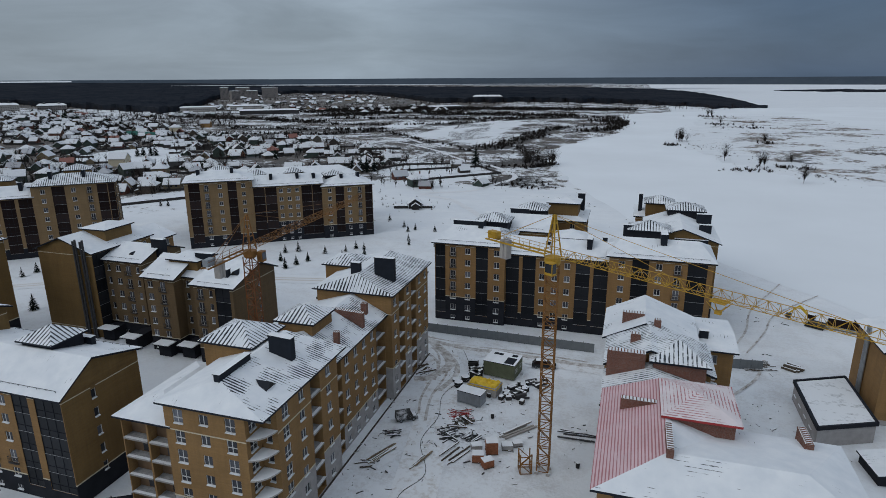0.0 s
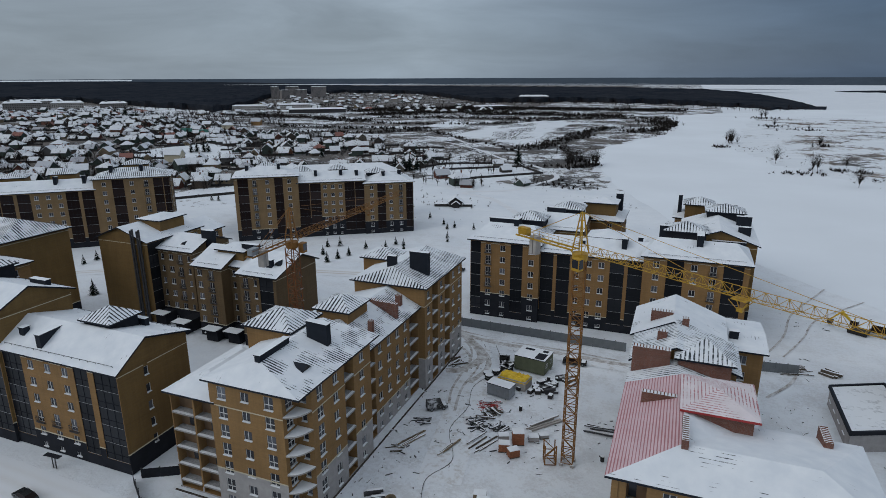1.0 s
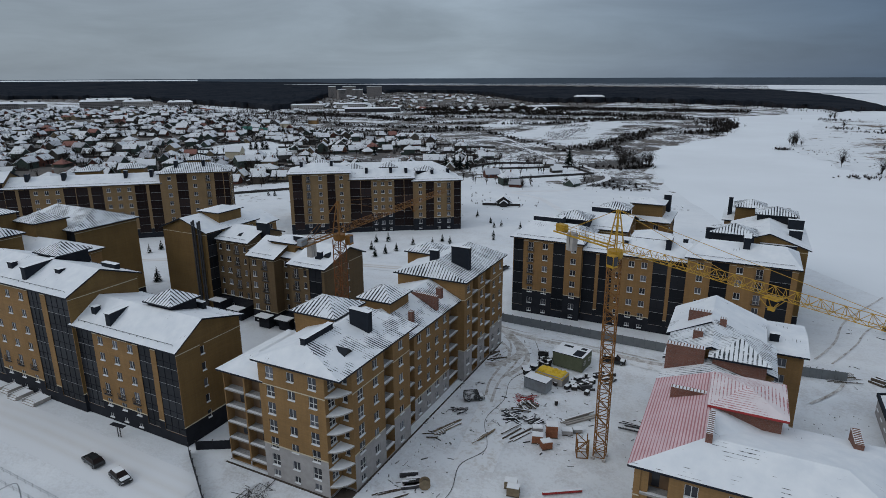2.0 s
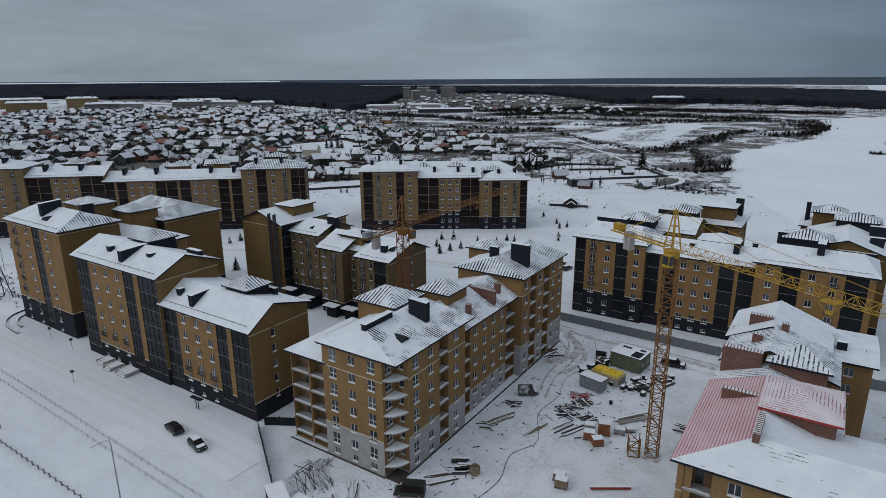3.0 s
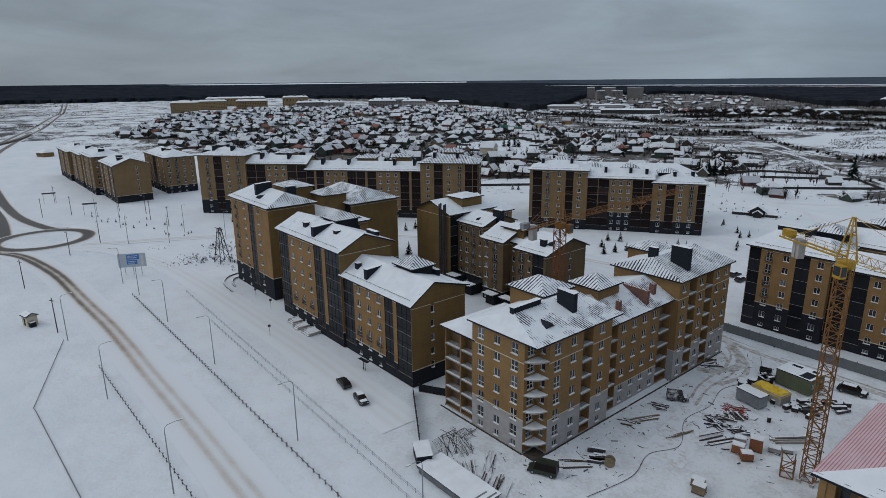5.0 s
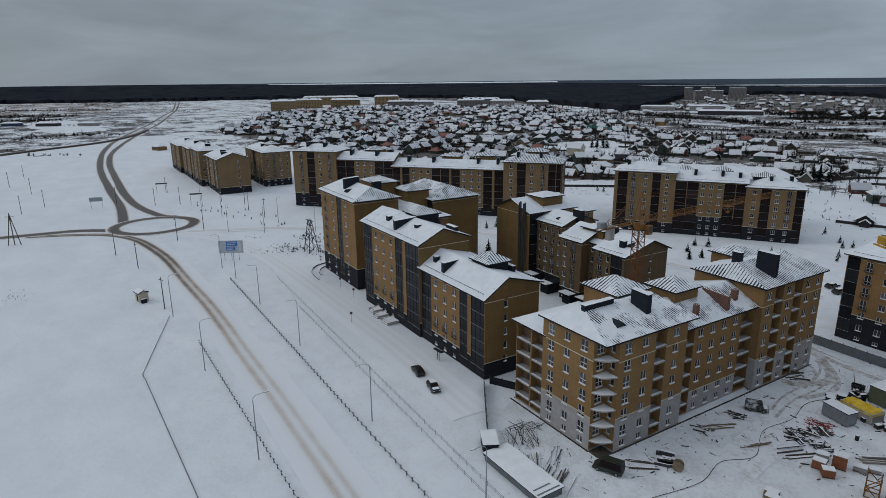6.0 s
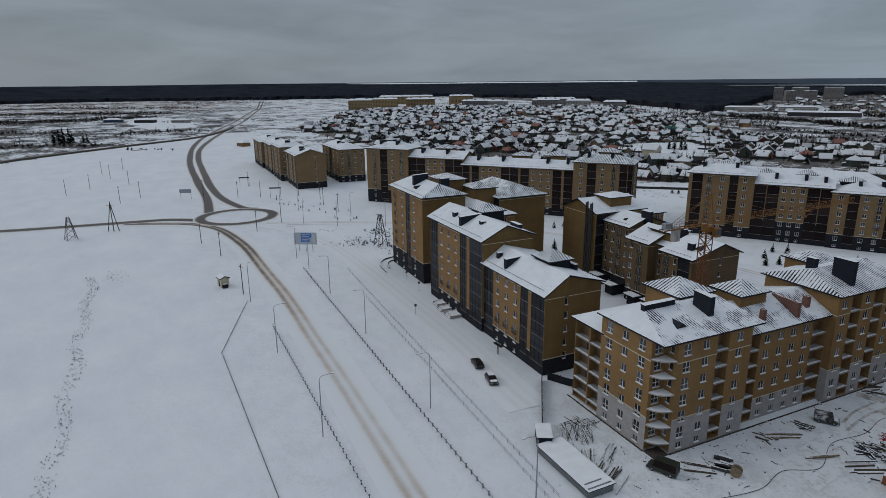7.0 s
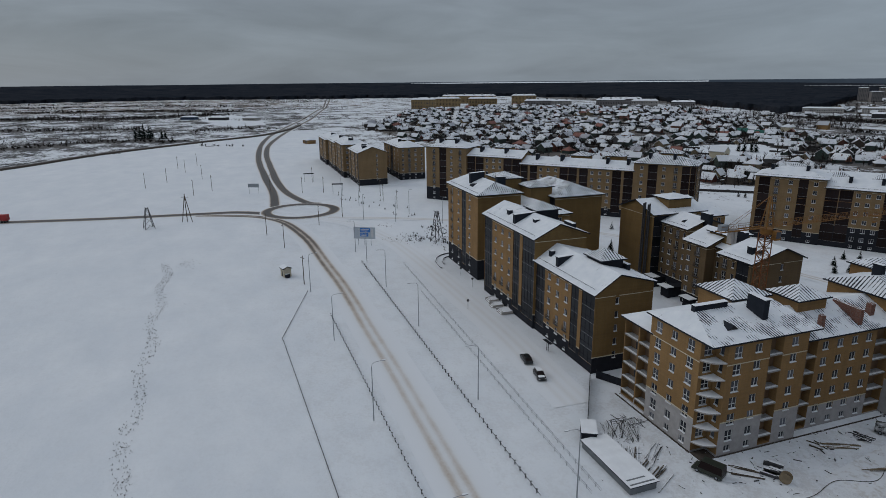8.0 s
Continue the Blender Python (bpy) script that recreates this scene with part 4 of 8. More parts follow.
SIDE_ROAD = [(-259, 2), (-265, -6), (-269, -14), (-270.6, -25), (-276, -68), (-284.4, -112), (-300, -190), (-335, -330)]
NW_A = [(-276, 5), (-290, 6), (-318, 6.9), (-377, 6.1), (-474, 6.5), (-598, 15), (-716, 33.4), (-860, 66), (-1000, 100), (-1250, 152), (-1500, 205), (-2100, 300)]
NW_B = [(-276, 26), (-284.5, 20), (-324, 13), (-393, 12), (-507, 14.4), (-595, 22.5), (-711, 44.5), (-855, 78), (-994, 111.5), (-1245, 162), (-1498, 212), (-2100, 312)]
MAIN = [(-268, -30), (-262, -16), (-254, -3), (-240, 6), (-218, 11), (-191, 13.6), (-146, 15.5), (-113, 16.3), (-87, 16.6), (-51, 16.6), (20, 17.5), (160, 20)]
ESTATE = [(-242, 26), (-225, 62), (-205, 92), (-180, 118), (-140, 142), (-112, 150), (-60, 160)]
circle = [Vector((RB[0] + 15.8 * math.cos(2 * math.pi * k / 72), RB[1] + 15.8 * math.sin(2 * math.pi * k / 72))) for k in range(73)]
worn("main_road", smooth(MAIN, 16), 9.5, 0.0, ((-1.2, 0.7, 0.3), (1.0, 0.65, 0.24), (-0.1, 2.6, 0.13)), "snow-packed road with brown wheel tracks", "road", lambda p: 1.0 if p.x > -120 else 1.0 + 1.7 * min(1, (-120 - p.x) / 110))
worn("side_road", smooth(SIDE_ROAD, 14), 7.0, 0.012, ((0, 2.7, 1.15), (-1.0, 0.6, 0.3), (1.0, 0.6, 0.3)), "wet dark side road leaving the roundabout")
worn("dual_road_west", smooth(NW_A, 12), 7.0, 0.024, ((-1.1, 0.8, 1.0), (1.1, 0.8, 1.0), (0, 2.4, 0.55)), "slushy carriageway of the road out of town")
worn("dual_road_east", smooth(NW_B, 12), 7.0, 0.032, ((-1.1, 0.8, 0.95), (1.1, 0.8, 0.95), (0, 2.4, 0.5)), "slushy carriageway of the road into town")
worn("roundabout", circle, 6.0, 0.042, ((0, 2.4, 1.15), (0.9, 0.7, 0.2)), "wet slushy roundabout carriageway round a snowy island", "roundabout")
worn("estate_road", smooth(ESTATE, 10), 7.0, 0.018, ((-1.0, 0.5, 0.3), (0.9, 0.5, 0.26), (0, 2.0, 0.1)), "snowy estate road with faint wheel tracks")
worn("slip_road", smooth([(-242, 22), (-225, 34), (-200, 41), (-180, 44), (-130, 45.5), (-100, 46), (-62, 45)], 10), 9.0, 0.006, ((-1.6, 0.6, 0.15), (0.6, 0.7, 0.17), (2.8, 0.5, 0.1)), "trodden snowy lane beside the flats", "lane")
g = Geo()
line = smooth([(-330, -330), (-400, -250), (-484, -170), (-564, -119), (-644, -42), (-704, 21), (-790, 60), (-858, 78)])
prof = ((-3.8, 0.0), (-2.1, 1.3), (2.1, 1.3), (3.8, 0.0))
rows = []
for k, p in enumerate(line):
    d = (line[min(k + 1, len(line) - 1)] - line[max(k - 1, 0)]).normalized()
    rows.append([(p.x - d.y * o, p.y + d.x * o, z) for o, z in prof])
for ra, rb in zip(rows, rows[1:]):
    for j in range(3):
        g.face((ra[j], ra[j + 1], rb[j + 1], rb[j]), 0 if j == 1 else 1)
tagged(part("road_embankment", welded(g), [M_ASPHALT, M_DARKBROWN], None), "dark embanked road across the snowy plain", "road", kind="structure")
# paths between the garden plots
for pts in ([(-60, 250), (-84, 283), (-104, 296), (-82, 311), (-74, 337), (-68, 364), (-89, 402), (-119, 429), (-159, 484), (-206, 530), (-243, 537), (-330, 560)], [(-330, 480), (-270, 545), (-225, 575), (-180, 525), (-140, 500), (-118, 490)]):
    g = Geo()
    ribbon(g, pts, 3.4, 0.0, 0, 0, 0.6)
    tagged(part("field_path", g, M_LANE, None), "snowy field path between garden plots", "path", kind="structure")
# trodden and rutted yard
g = Geo()
ribbon(g, [(-47, 124), (-38, 118), (-33, 104), (-30, 88), (-27, 70)], 7, 0.0)
ribbon(g, [(-75, 123), (-45, 122), (-20, 120), (4, 119)], 4.5, 0.012)
RUTS = [([(-47, 126), (-40, 121), (-34, 113), (-36, 106), (-39, 104)], 2.2), ([(-52, 125), (-43, 123.4), (-33, 121), (-22, 121.4), (-8, 120.6), (4, 121)], 1.6), ([(-38, 119), (-33, 114), (-31, 108), (-32.5, 101)], 1.2), ([(-58, 124.6), (-46, 124.8), (-36, 123.2)], 1.4)]
RUTS += [([(-40, 116), (-36.5, 112), (-35, 105)], 0.7), ([(-42, 121), (-38, 116.5), (-36, 110), (-35.5, 98), (-34, 92)], 0.5), ([(-44.5, 124), (-37, 117.6), (-33.6, 109), (-33.6, 98), (-32, 90)], 0.5), ([(-30, 122.4), (-20, 122.6), (-6, 122.0)], 0.5), ([(24, 138), (29, 150), (33, 166), (44, 190)], 0.5), ([(27, 137), (33, 150), (38, 163), (52, 182)], 0.4), ([(22, 116), (27, 124), (30, 134)], 0.6)]
for pts, w in RUTS:
    ribbon(g, pts, w, 0.03 + 0.012 * w + 0.0007 * pts[0][0], 1, 0, 0.6)
tagged(part("yard_track", g, [M_DIRTY, M_MUD], None), "muddy rutted snow on the building site", "track", kind="structure")


# ---- far woods ----
def woods(name, a0, a1, r_near, r_far, height, label, seed, mat, gap=0.0):
    """A sheet of bare treetops between two distances, over a span of compass angles (0 is +y, positive to +x)."""
    na = max(12, int((a1 - a0) / 0.35))
    g = Geo()
    nr = 26
    rows = []
    for i in range(na + 1):
        t = a0 + (a1 - a0) * i / na
        u = i / na
        rn = r_near(t) * (1 + 0.05 * noise.noise(Vector((t * 0.9, seed, 0))) + 0.03 * noise.noise(Vector((t * 4, seed, 4))))
        rf = r_far(t)
        row = []
        taper = min(1.0, 14 * u, 14 * (1 - u))
        for j in range(nr + 1):
            r = rn + (rf - rn) * (j / nr) ** 1.6
            x, y = r * math.sin(radians(t)), r * math.cos(radians(t))
            h = height * (0.82 + 0.3 * noise.noise(Vector((x * 0.03, y * 0.03, seed))) + 0.2 * noise.noise(Vector((x * 0.11, y * 0.11, seed)))) * max(0.15, taper)
            row.append((x, y, max(h, 0.4)))
        rows.append(row)
    n = 0
    for row in rows:
        g.v.append((row[0][0], row[0][1], -0.5))
        g.v.extend(row)
    k = nr + 2
    for i in range(na):
        for j in range(nr + 1):
            g.f.append((i * k + j, (i + 1) * k + j, (i + 1) * k + j + 1, i * k + j + 1))
            g.i.append(0)
    return tagged(part(name, g, mat, None), label, "woods", kind="stuff")


def lerp_table(table):
    return lambda t: np.interp(t, [a for a, _ in table], [b for _, b in table])


WOOD_NEAR = lerp_table([(-115, 2300), (-106, 2350), (-95, 2380), (-83, 2200), (-76, 2200), (-66, 2350), (-56, 2000), (-51, 1700), (-47, 1430), (-42, 1150), (-39, 1350), (-36, 2250), (-30, 2450), (-24, 2200), (-20, 1650), (-18, 1450), (-8, 1500), (0, 1400), (6, 1270), (9.5, 1290)])
WOOD_FAR = lerp_table([(-115, 4300), (-60, 4200), (-48, 4000), (-40, 3900), (-33, 3650), (-20, 3300), (-5, 2900), (4, 2300), (9.5, 1400)])
woods("far_woods", -118, 10.2, WOOD_NEAR, WOOD_FAR, 13, "dark bare far woods", 3, M_WOODS)
woods("river_woods", 10.5, 60, lerp_table([(10, 2700), (60, 2300)]), lerp_table([(10, 2850), (60, 2500)]), 7, "thin far line of trees beyond the river", 5, M_WOODS)


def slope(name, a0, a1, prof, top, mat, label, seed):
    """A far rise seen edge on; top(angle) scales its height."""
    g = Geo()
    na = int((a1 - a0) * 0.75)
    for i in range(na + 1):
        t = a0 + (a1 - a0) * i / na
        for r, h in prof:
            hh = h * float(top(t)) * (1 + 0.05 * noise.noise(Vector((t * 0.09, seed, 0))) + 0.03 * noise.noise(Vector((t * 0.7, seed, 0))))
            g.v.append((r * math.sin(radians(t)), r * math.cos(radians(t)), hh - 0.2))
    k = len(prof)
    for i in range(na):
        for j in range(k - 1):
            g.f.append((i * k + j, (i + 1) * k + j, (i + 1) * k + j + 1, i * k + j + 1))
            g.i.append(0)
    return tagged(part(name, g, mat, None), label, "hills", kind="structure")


slope("distant_hills", -175, 175, ((4600, 0.0), (4660, 30), (4720, 47), (4790, 44)), lambda t: 1.0, M_HILLS, "haze-tinted blue-grey wooded hills on the horizon", 2)
slope("wooded_slope", -150, -30, ((4120, 0.0), (4300, 16), (4440, 30), (4540, 36), (4590, 30)), lerp_table([(-150, 1.28), (-78, 1.25), (-70, 1.0), (-48, 0.95), (-38, 0.6), (-30, 0.1)]), M_WOODS, "dark wooded rise below the horizon", 6)
# snowy clearings and lakes that show as pale strips among the far woods
for k, (a, r, wa, wr) in enumerate([(-32, 3700, 9, 130), (-18, 3500, 16, 130), (-4, 3100, 12, 110), (4, 2500, 5, 60)]):
    g = Geo()
    n = 30
    ring_pts = []
    for i in range(n):
        t = 2 * math.pi * i / n
        aa, rr = radians(a + wa * math.cos(t)), r + wr * math.sin(t) * (0.6 + 0.8 * noise.noise(Vector((t, k, 0))) ** 2)
        ring_pts.append((rr * math.sin(aa), rr * math.cos(aa), 17.5))
    g.face(ring_pts)
    tagged(part("snowfield", g, M_ICE, None), "pale snowfield among the far woods", "snowfield", kind="structure")

# a long snowy clearing high on the distant slope
g = Geo()
for k in range(60):
    for t in (-74 + 26 * k / 60, -74 + 26 * (k + 1) / 60):
        w = 1 + 0.6 * noise.noise(Vector((t * 0.5, 8, 0)))
        for r, z in ((4596, 36.0), (4640, 40.0 + 2.4 * w)):
            g.v.append((r * math.sin(radians(t)), r * math.cos(radians(t)), z))
    n = len(g.v)
    g.f.append((n - 4, n - 2, n - 1, n - 3))
    g.i.append(0)
tagged(part("snowfield", welded(g), M_ICE, None), "long pale clearing on the distant slope", "snowfield", kind="structure")

# ---- the unfinished block A ----
RAW = (M_BRICK_RAW, M_GREYBLOCK)
A = thing("apartment_block", "unfinished ochre brick apartment block with grey lower storeys and open loggias", "building", (-40, 54.5, 0))
UNFINISHED.append(A)
# south part, with its cut-out corner
for spec, a, c in (("-0.2 W4 w4 W4 -0.2", (-14.5, 0), (-2.5, 0)), ("-0.4 W2.2 -0.4", (-2.5, 0), (-2.5, 3.0)), ("-0.3 n1.9 -0.3", (-2.5, 3.0), (0, 3.0)), ("-0.3 W3 w4 L2.6 w4 -0.5", (0, 3.0), (0, 19.3)), ("-1", (0, 19.3), (-14.5, 19.3)), ("w4 w4 w4", (-14.5, 19.3), (-14.5, 0))):
    facade(A, a, c, 19.7, [(s[0], float(s[1:])) for s in spec.split()], 0.3 if a in ((-2.5, 0), (-2.5, 3.0)) else 6.0, RAW, 1.9, 6)
roof(A, -14.5, 0, 0, 20.6, 19.95, 2.45, "hip", [M_ROOF, M_METAL_D, M_ROOF_E], ridge=((-8.0, 3.0), (-8.0, 19.0)), faces="E")
section(A, -22.5, -14.5, 0.6, 16, 16.0, 2.0, "hip", S="L4 L3.6", E="", W="L3 w3 w3", zb=1.0, floors=5, first=1.4, style=RAW)
section(A, -18, -1.4, 19.3, 41, 17.0, 3.4, "gy", ridge=-7.6, faces="E", S="", E="L4 w3.2 w3.2 w3.2 w3.2 L4", W="w3 L3 w3 w3 L3 w3", zb=4.2, floors=5, first=2.0, style=RAW, roofs=[M_ROOF, M_METAL_D, M_ROOF_E])
section(A, -15, 0, 41, 61.5, 20.9, 2.6, "hip", ridge=((-7.5, 43.2), (-7.5, 59.6)), faces="SE", S="", E="w3.4 L3 w3.2 L3 w3.4 w3.4", N="w3 w3 w3", W="w3 w3 L3 w3", zb=6.4, floors=6, style=RAW, roofs=[M_ROOF, M_METAL_D, M_ROOF_S])
penthouse(A, -17.6, -9.6, 12.3, 19.9, 16, 22.35, 2.0, M_BRICK_RAW)
penthouse(A, -12.0, -6.0, 23.1, 29.6, 18, 21.95, 1.7, M_BRICK_RAW)
penthouse(A, -18.3, -11.4, 50.8, 58.0, 16, 22.5, 1.4, M_BRICK_RAW, [M_ROOF, M_METAL_D, M_ROOF_P])
chimney(A, -8.4, -7.5, 2.6, 9.2, 21.5, 23.1)
chimney(A, -6.7, -3.2, 12.4, 13.5, 20.5, 24.5, None, 0.2)
chimney(A, -9.4, -7.6, 44.3, 45.3, 22, 25.4)
chimney(A, -5.2, -1.3, 45.8, 46.9, 21, 26.3)
chimney(A, -7.2, -1.8, 32.6, 33.4, 17.5, 20.7, M_BRICK_RED, 0.2, "raw red brick chimney wall")
chimney(A, -3.2, -2.4, 24.6, 25.4, 17.5, 20.3, M_BRICK_RED, 0, "raw red brick chimney")
chimney(A, -4.1, -3.1, 36.8, 37.8, 17.5, 20.5, M_BRICK_RED, 0, "raw red brick chimney")
dormer(A, -2.8, 5.6, 20.75, 90, 2.0)
# the curved balconies in the cut-out corner
for k in range(6):
    z = 2.0 + k * 2.9
    s = Geo()
    fan = [(-2.48, 2.98)] + [((1 - t) ** 2 * -2.48 + 2 * t * (1 - t) * -0.45 + t * t * 0.06, (1 - t) ** 2 * -0.06 + 2 * t * (1 - t) * 0.35 + t * t * 2.98) for t in [i / 8 for i in range(9)]]
    low, high = [(x, y, z - 0.22) for x, y in fan], [(x, y, z) for x, y in fan]
    for i in range(len(fan)):
        j = (i + 1) % len(fan)
        s.face((low[i], low[j], high[j], high[i]))
    s.face(high, 1)
    s.face(tuple(reversed(low)))
    part("corner_balcony_slab", s, [M_CONC, M_SNOW], A, "snow-covered curved concrete balcony slab")

# ---- the stepped row B along the road ----
B = thing("apartment_block", "stepped ochre brick apartment block with anthracite base and glazed loggias", "building", (-71.6, 54.3, 0))
RAILED.append(B)
SLATE.append(B)
section(B, -25.4, 0, 0, 13.8, 17.1, 3.85, "gx", ridge=5.3, back=1.3, S="d4.6 w3.8 w3.8 w3.8 d3.2 -1 d5", E="-4.2 n2 -7.6", N="w4 d4 w4 w4 d4", zb=3.5, floors=5)
section(B, -55.9, -25.4, -0.5, 13.3, 22.4, 3.35, "gx", ridge=5.8, back=0.3, S="d5 w3.9 w3.9 w3.9 d3.6 -1.2 d6", E="", W="", N="w4 d4 w4 w4 d4 w4", zb=3.6, floors=6)
section(B, -91, -64.9, 1.0, 15, 25.9, 3.1, "hip", ridge=((-88.6, 8.0), (-68.3, 8.0)), faces="E", roofs=[M_ROOF, M_METAL_D, M_ROOF_P], S="-0.6 b5 w4.6 d3.2 w4.6 -3", E="", W="w4 w4", N="w4 w4 w4", zb=6.2, floors=8)
RAILED.clear()
section(B, -88, -56.2, 13.6, 27, 20.5, 2.8, "hip", S="w4 w4 w4 w4 w4", E="w4 w4", W="w4 w4 w4", zb=3.6, floors=6)
section(B, -88.5, -65, 26.8, 43.5, 23.6, 3.4, "hip", ridge=((-84.5, 35.2), (-69.5, 35.2)), faces="SE", S="-4 w4 w4 w4 d3", E="", W="w4 w4 d3 w4", N="w4 w4 w4", zb=4.5, floors=7, roofs=[M_ROOF, M_METAL_D, M_ROOF_P])
penthouse(B, -12.8, -7.0, 5.7, 11.0, 17, 21.8, 1.8, M_DARK)
penthouse(B, -45.5, -38.9, 7.0, 13.1, 21, 26.2, 1.7, M_DARK)
penthouse(B, -86, -76, 13, 20.5, 22, 28.6, 1.6)
penthouse(B, -77, -68.5, 20, 27.5, 20, 26.6, 1.5, None, [M_ROOF, M_METAL_D, M_ROOF_P])
chimney(B, -17.5, -16.4, 0.7, 5.6, 17.0, 20.4, None, -0.3)
chimney(B, -23.0, -21.9, 1.9, 3.0, 17.0, 20.3)
chimney(B, -11.5, -6.0, 11.4, 12.2, 17.5, 20.6)
chimney(B, -39.6, -38.4, 0.4, 6.2, 22, 25.7, None, -0.3)
chimney(B, -46.8, -45.4, 2.0, 3.1, 22, 25.3)
chimney(B, -33.8, -32.5, 3.1, 4.3, 22, 25.4)
chimney(B, -31.5, -27.5, 10.6, 11.6, 22, 24.9)
chimney(B, -79.2, -78.0, 3.8, 8.6, 26, 30.6, None, -0.3)
chimney(B, -71.8, -70.4, 9.6, 12.4, 27, 30.2)
dormer(B, -75, 3.4, 27.2, 0, 2.2)

# ---- block C in the courtyard ----
C = thing("apartment_block", "brown brick L-shaped apartment block with a blank tower end", "building", (-76, 98, 0))
SLATE.append(C)
section(C, -56, -40, 4, 22, 20.6, 3.2, "gy", S="", E="d4 -3 w3 w3", W="w4 w4 w4", N="w4 w4 w4", zb=2.0, floors=6, style=(M_BRICK_B, M_BRICK_B), ridge=-48.4)
section(C, -40, -29.2, 7, 20, 18.5, 2.6, "gx", S="n3 w3 b3.4 n2.6", E="", zb=3.4, floors=5, first=2.6, style=(M_BRICK_C, M_DARK))
section(C, -29.2, -24.3, 7.2, 19.8, 16.6, 1.4, "gx", S="w3", zb=3.4, floors=5, first=2.6, style=(M_BRICK_C, M_DARK), over=0.3)
section(C, -24.3, -16.6, 2.4, 17, 17.2, 3.3, "gx", S="w2.6 b3.4 -1", E="", zb=3.4, floors=5, first=2.6, style=(M_BRICK_C, M_DARK))
section(C, -16.6, -9.6, 5.2, 17, 17.0, 2.6, "gx", S="n2.2 n2.2 n2", zb=3.4, floors=5, first=2.6, style=(M_BRICK_C, M_DARK), over=0.3)
section(C, -9.6, 0, 0.2, 15.6, 17.6, 2.9, "gx", S="b3.4 n2 d4 -0.6", E="-8 n2 -5", N="w4 w4", zb=3.4, floors=5, first=2.6, style=(M_BRICK_C, M_DARK), ridge=9.6)
section(C, -54, -41, 22, 31, 18.4, 2.6, "gy", E="w4 w4", W="w4 w4", zb=2, floors=6)
penthouse(C, -48.8, -42.0, 10.5, 18.5, 20, 24.5, 1.1, None, [M_ROOF, M_METAL_D])
penthouse(C, -21.1, -13.7, 7.0, 13.0, 16, 20.3, 1.0, None, [M_ROOF, M_METAL_D])
chimney(C, -30.4, -27.0, 12.0, 13.2, 17, 22.8)
chimney(C, -15.0, -10.6, 8.2, 9.4, 17, 21.8)
chimney(C, -4.5, -2.9, 3.0, 4.0, 17.8, 20.5)
dormer(C, -33.5, 9.4, 19.4, 0, 1.6)
dormer(C, -2.2, 4.6, 19.2, 0, 1.6)
for k in range(4):
    g = Geo()
    g.cyl((-44.2, -43.5, -42.1, -41.4)[k], 3.4, 0, 23.5 + 0.4 * (k % 2), 0.24)
    part("flue_pipe", g, M_DSTEEL, C, "dark steel flue pipe")
for x, y, wall_y in ((-38.0, 3.6, 7.0), (-29.0, 1.1, 7.2), (-19.2, 0.4, 2.4), (-13.6, 1.2, 5.2)):
    g = Geo()
    g.box(x - 2.1, x + 2.1, y - 1.4, y + 1.3, 2.9, 3.1, 0, 1)
    g.box(x - 2.0, x + 2.0, y - 1.3, y + 1.2, 3.1, 3.25, 1)
    part("entrance_canopy", g, [M_DARK, M_SNOW], C, "snow-topped entrance canopy")
    g = Geo()
    g.box(x - 1.6, x + 1.6, y - 0.2, wall_y + 0.02, 0, 2.9)
    part("vestibule", g, M_DARK, C, "dark entrance vestibule")

# ---- block D, set at an angle ----
D = thing("apartment_block", "angled three-part ochre brick apartment block with tall anthracite loggias", "building", (-149, 172.5, 0), 35.1)
FAR.append(D)
section(D, 0, 22.8, 0, 16, 23.6, 2.9, "hip", S="-1 d3.4 b3.6 w4.2 d2.8 w3.8 -0.8", W="d4 d4 w4 d4", N="w4 w4 w4", E="", zb=4.2, floors=7)
section(D, 22.8, 47.5, 0.6, 15, 20.8, 3.1, "gx", S="d4.2 d4.2 w2.9 w2.9 w2.9 d4 d3.6", N="w4 w4 w4", zb=7.6, floors=6)
section(D, 47.5, 66.5, -0.2, 15.6, 19.7, 2.9, "hip", S="-0.6 w3.6 d3 w3.4 b3.4 d2.6", E="d3 w4 w4 d3", N="w4 w4 w4", zb=5.0, floors=6)
for x, z, y in ((4, 25.8, 5), (15.5, 26, 5), (29, 23.2, 4), (38.5, 23.2, 4), (44.5, 22.8, 3.5), (55, 21.8, 4.5), (62, 21.6, 8)):
    chimney(D, x, x + 1.1, y, y + 2.8, z - 3, z + 1.7, None, 0.3)
penthouse(D, 8, 15, 9, 16, 22, 26.0, 1.8)
penthouse(D, 50, 57, 9, 16, 18, 22.4, 1.8, M_DARK)
for k in range(3):
    penthouse(D, 6 + 15 * k, 13 + 15 * k, 24 + 2 * k, 31 + 2 * k, 0, 21.5, 2.0)
section(D, 0, 66, 26, 40, 19.0, 4.0, "hip", S="w4 d4 w4 w4 d4 w4 w4 d4 w4", N="w4 d4 w4 w4 d4 w4", zb=4, floors=6)

# ---- block E, the long one behind ----
Eb = thing("apartment_block", "long angled ochre brick apartment block with snowy stepped roofs", "building", (-268.7, 81.3, 0), 41.3)
FAR.append(Eb)
section(Eb, -0.5, 22.5, 0, 16, 26.6, 2.8, "hip", S="-1 b4 d2.8 w3.6 b3 -0.8", W="d4 w4 d4", zb=6.5, floors=8)
section(Eb, 22.5, 51, 0.8, 15, 23.0, 3.1, "gx", S="d4 d4 w3 w3 w3 d4 d4", zb=4, floors=7)
section(Eb, 51, 103, 0.4, 15, 20.6, 3.2, "gx", S="d3.6 -0.8 d3.6 w3.4 w3.4 w3.4 d4 d4 -0.8 d4 w3.4 w3.4 w3.4 d4 -0.8 d4", zb=3.6, floors=6)
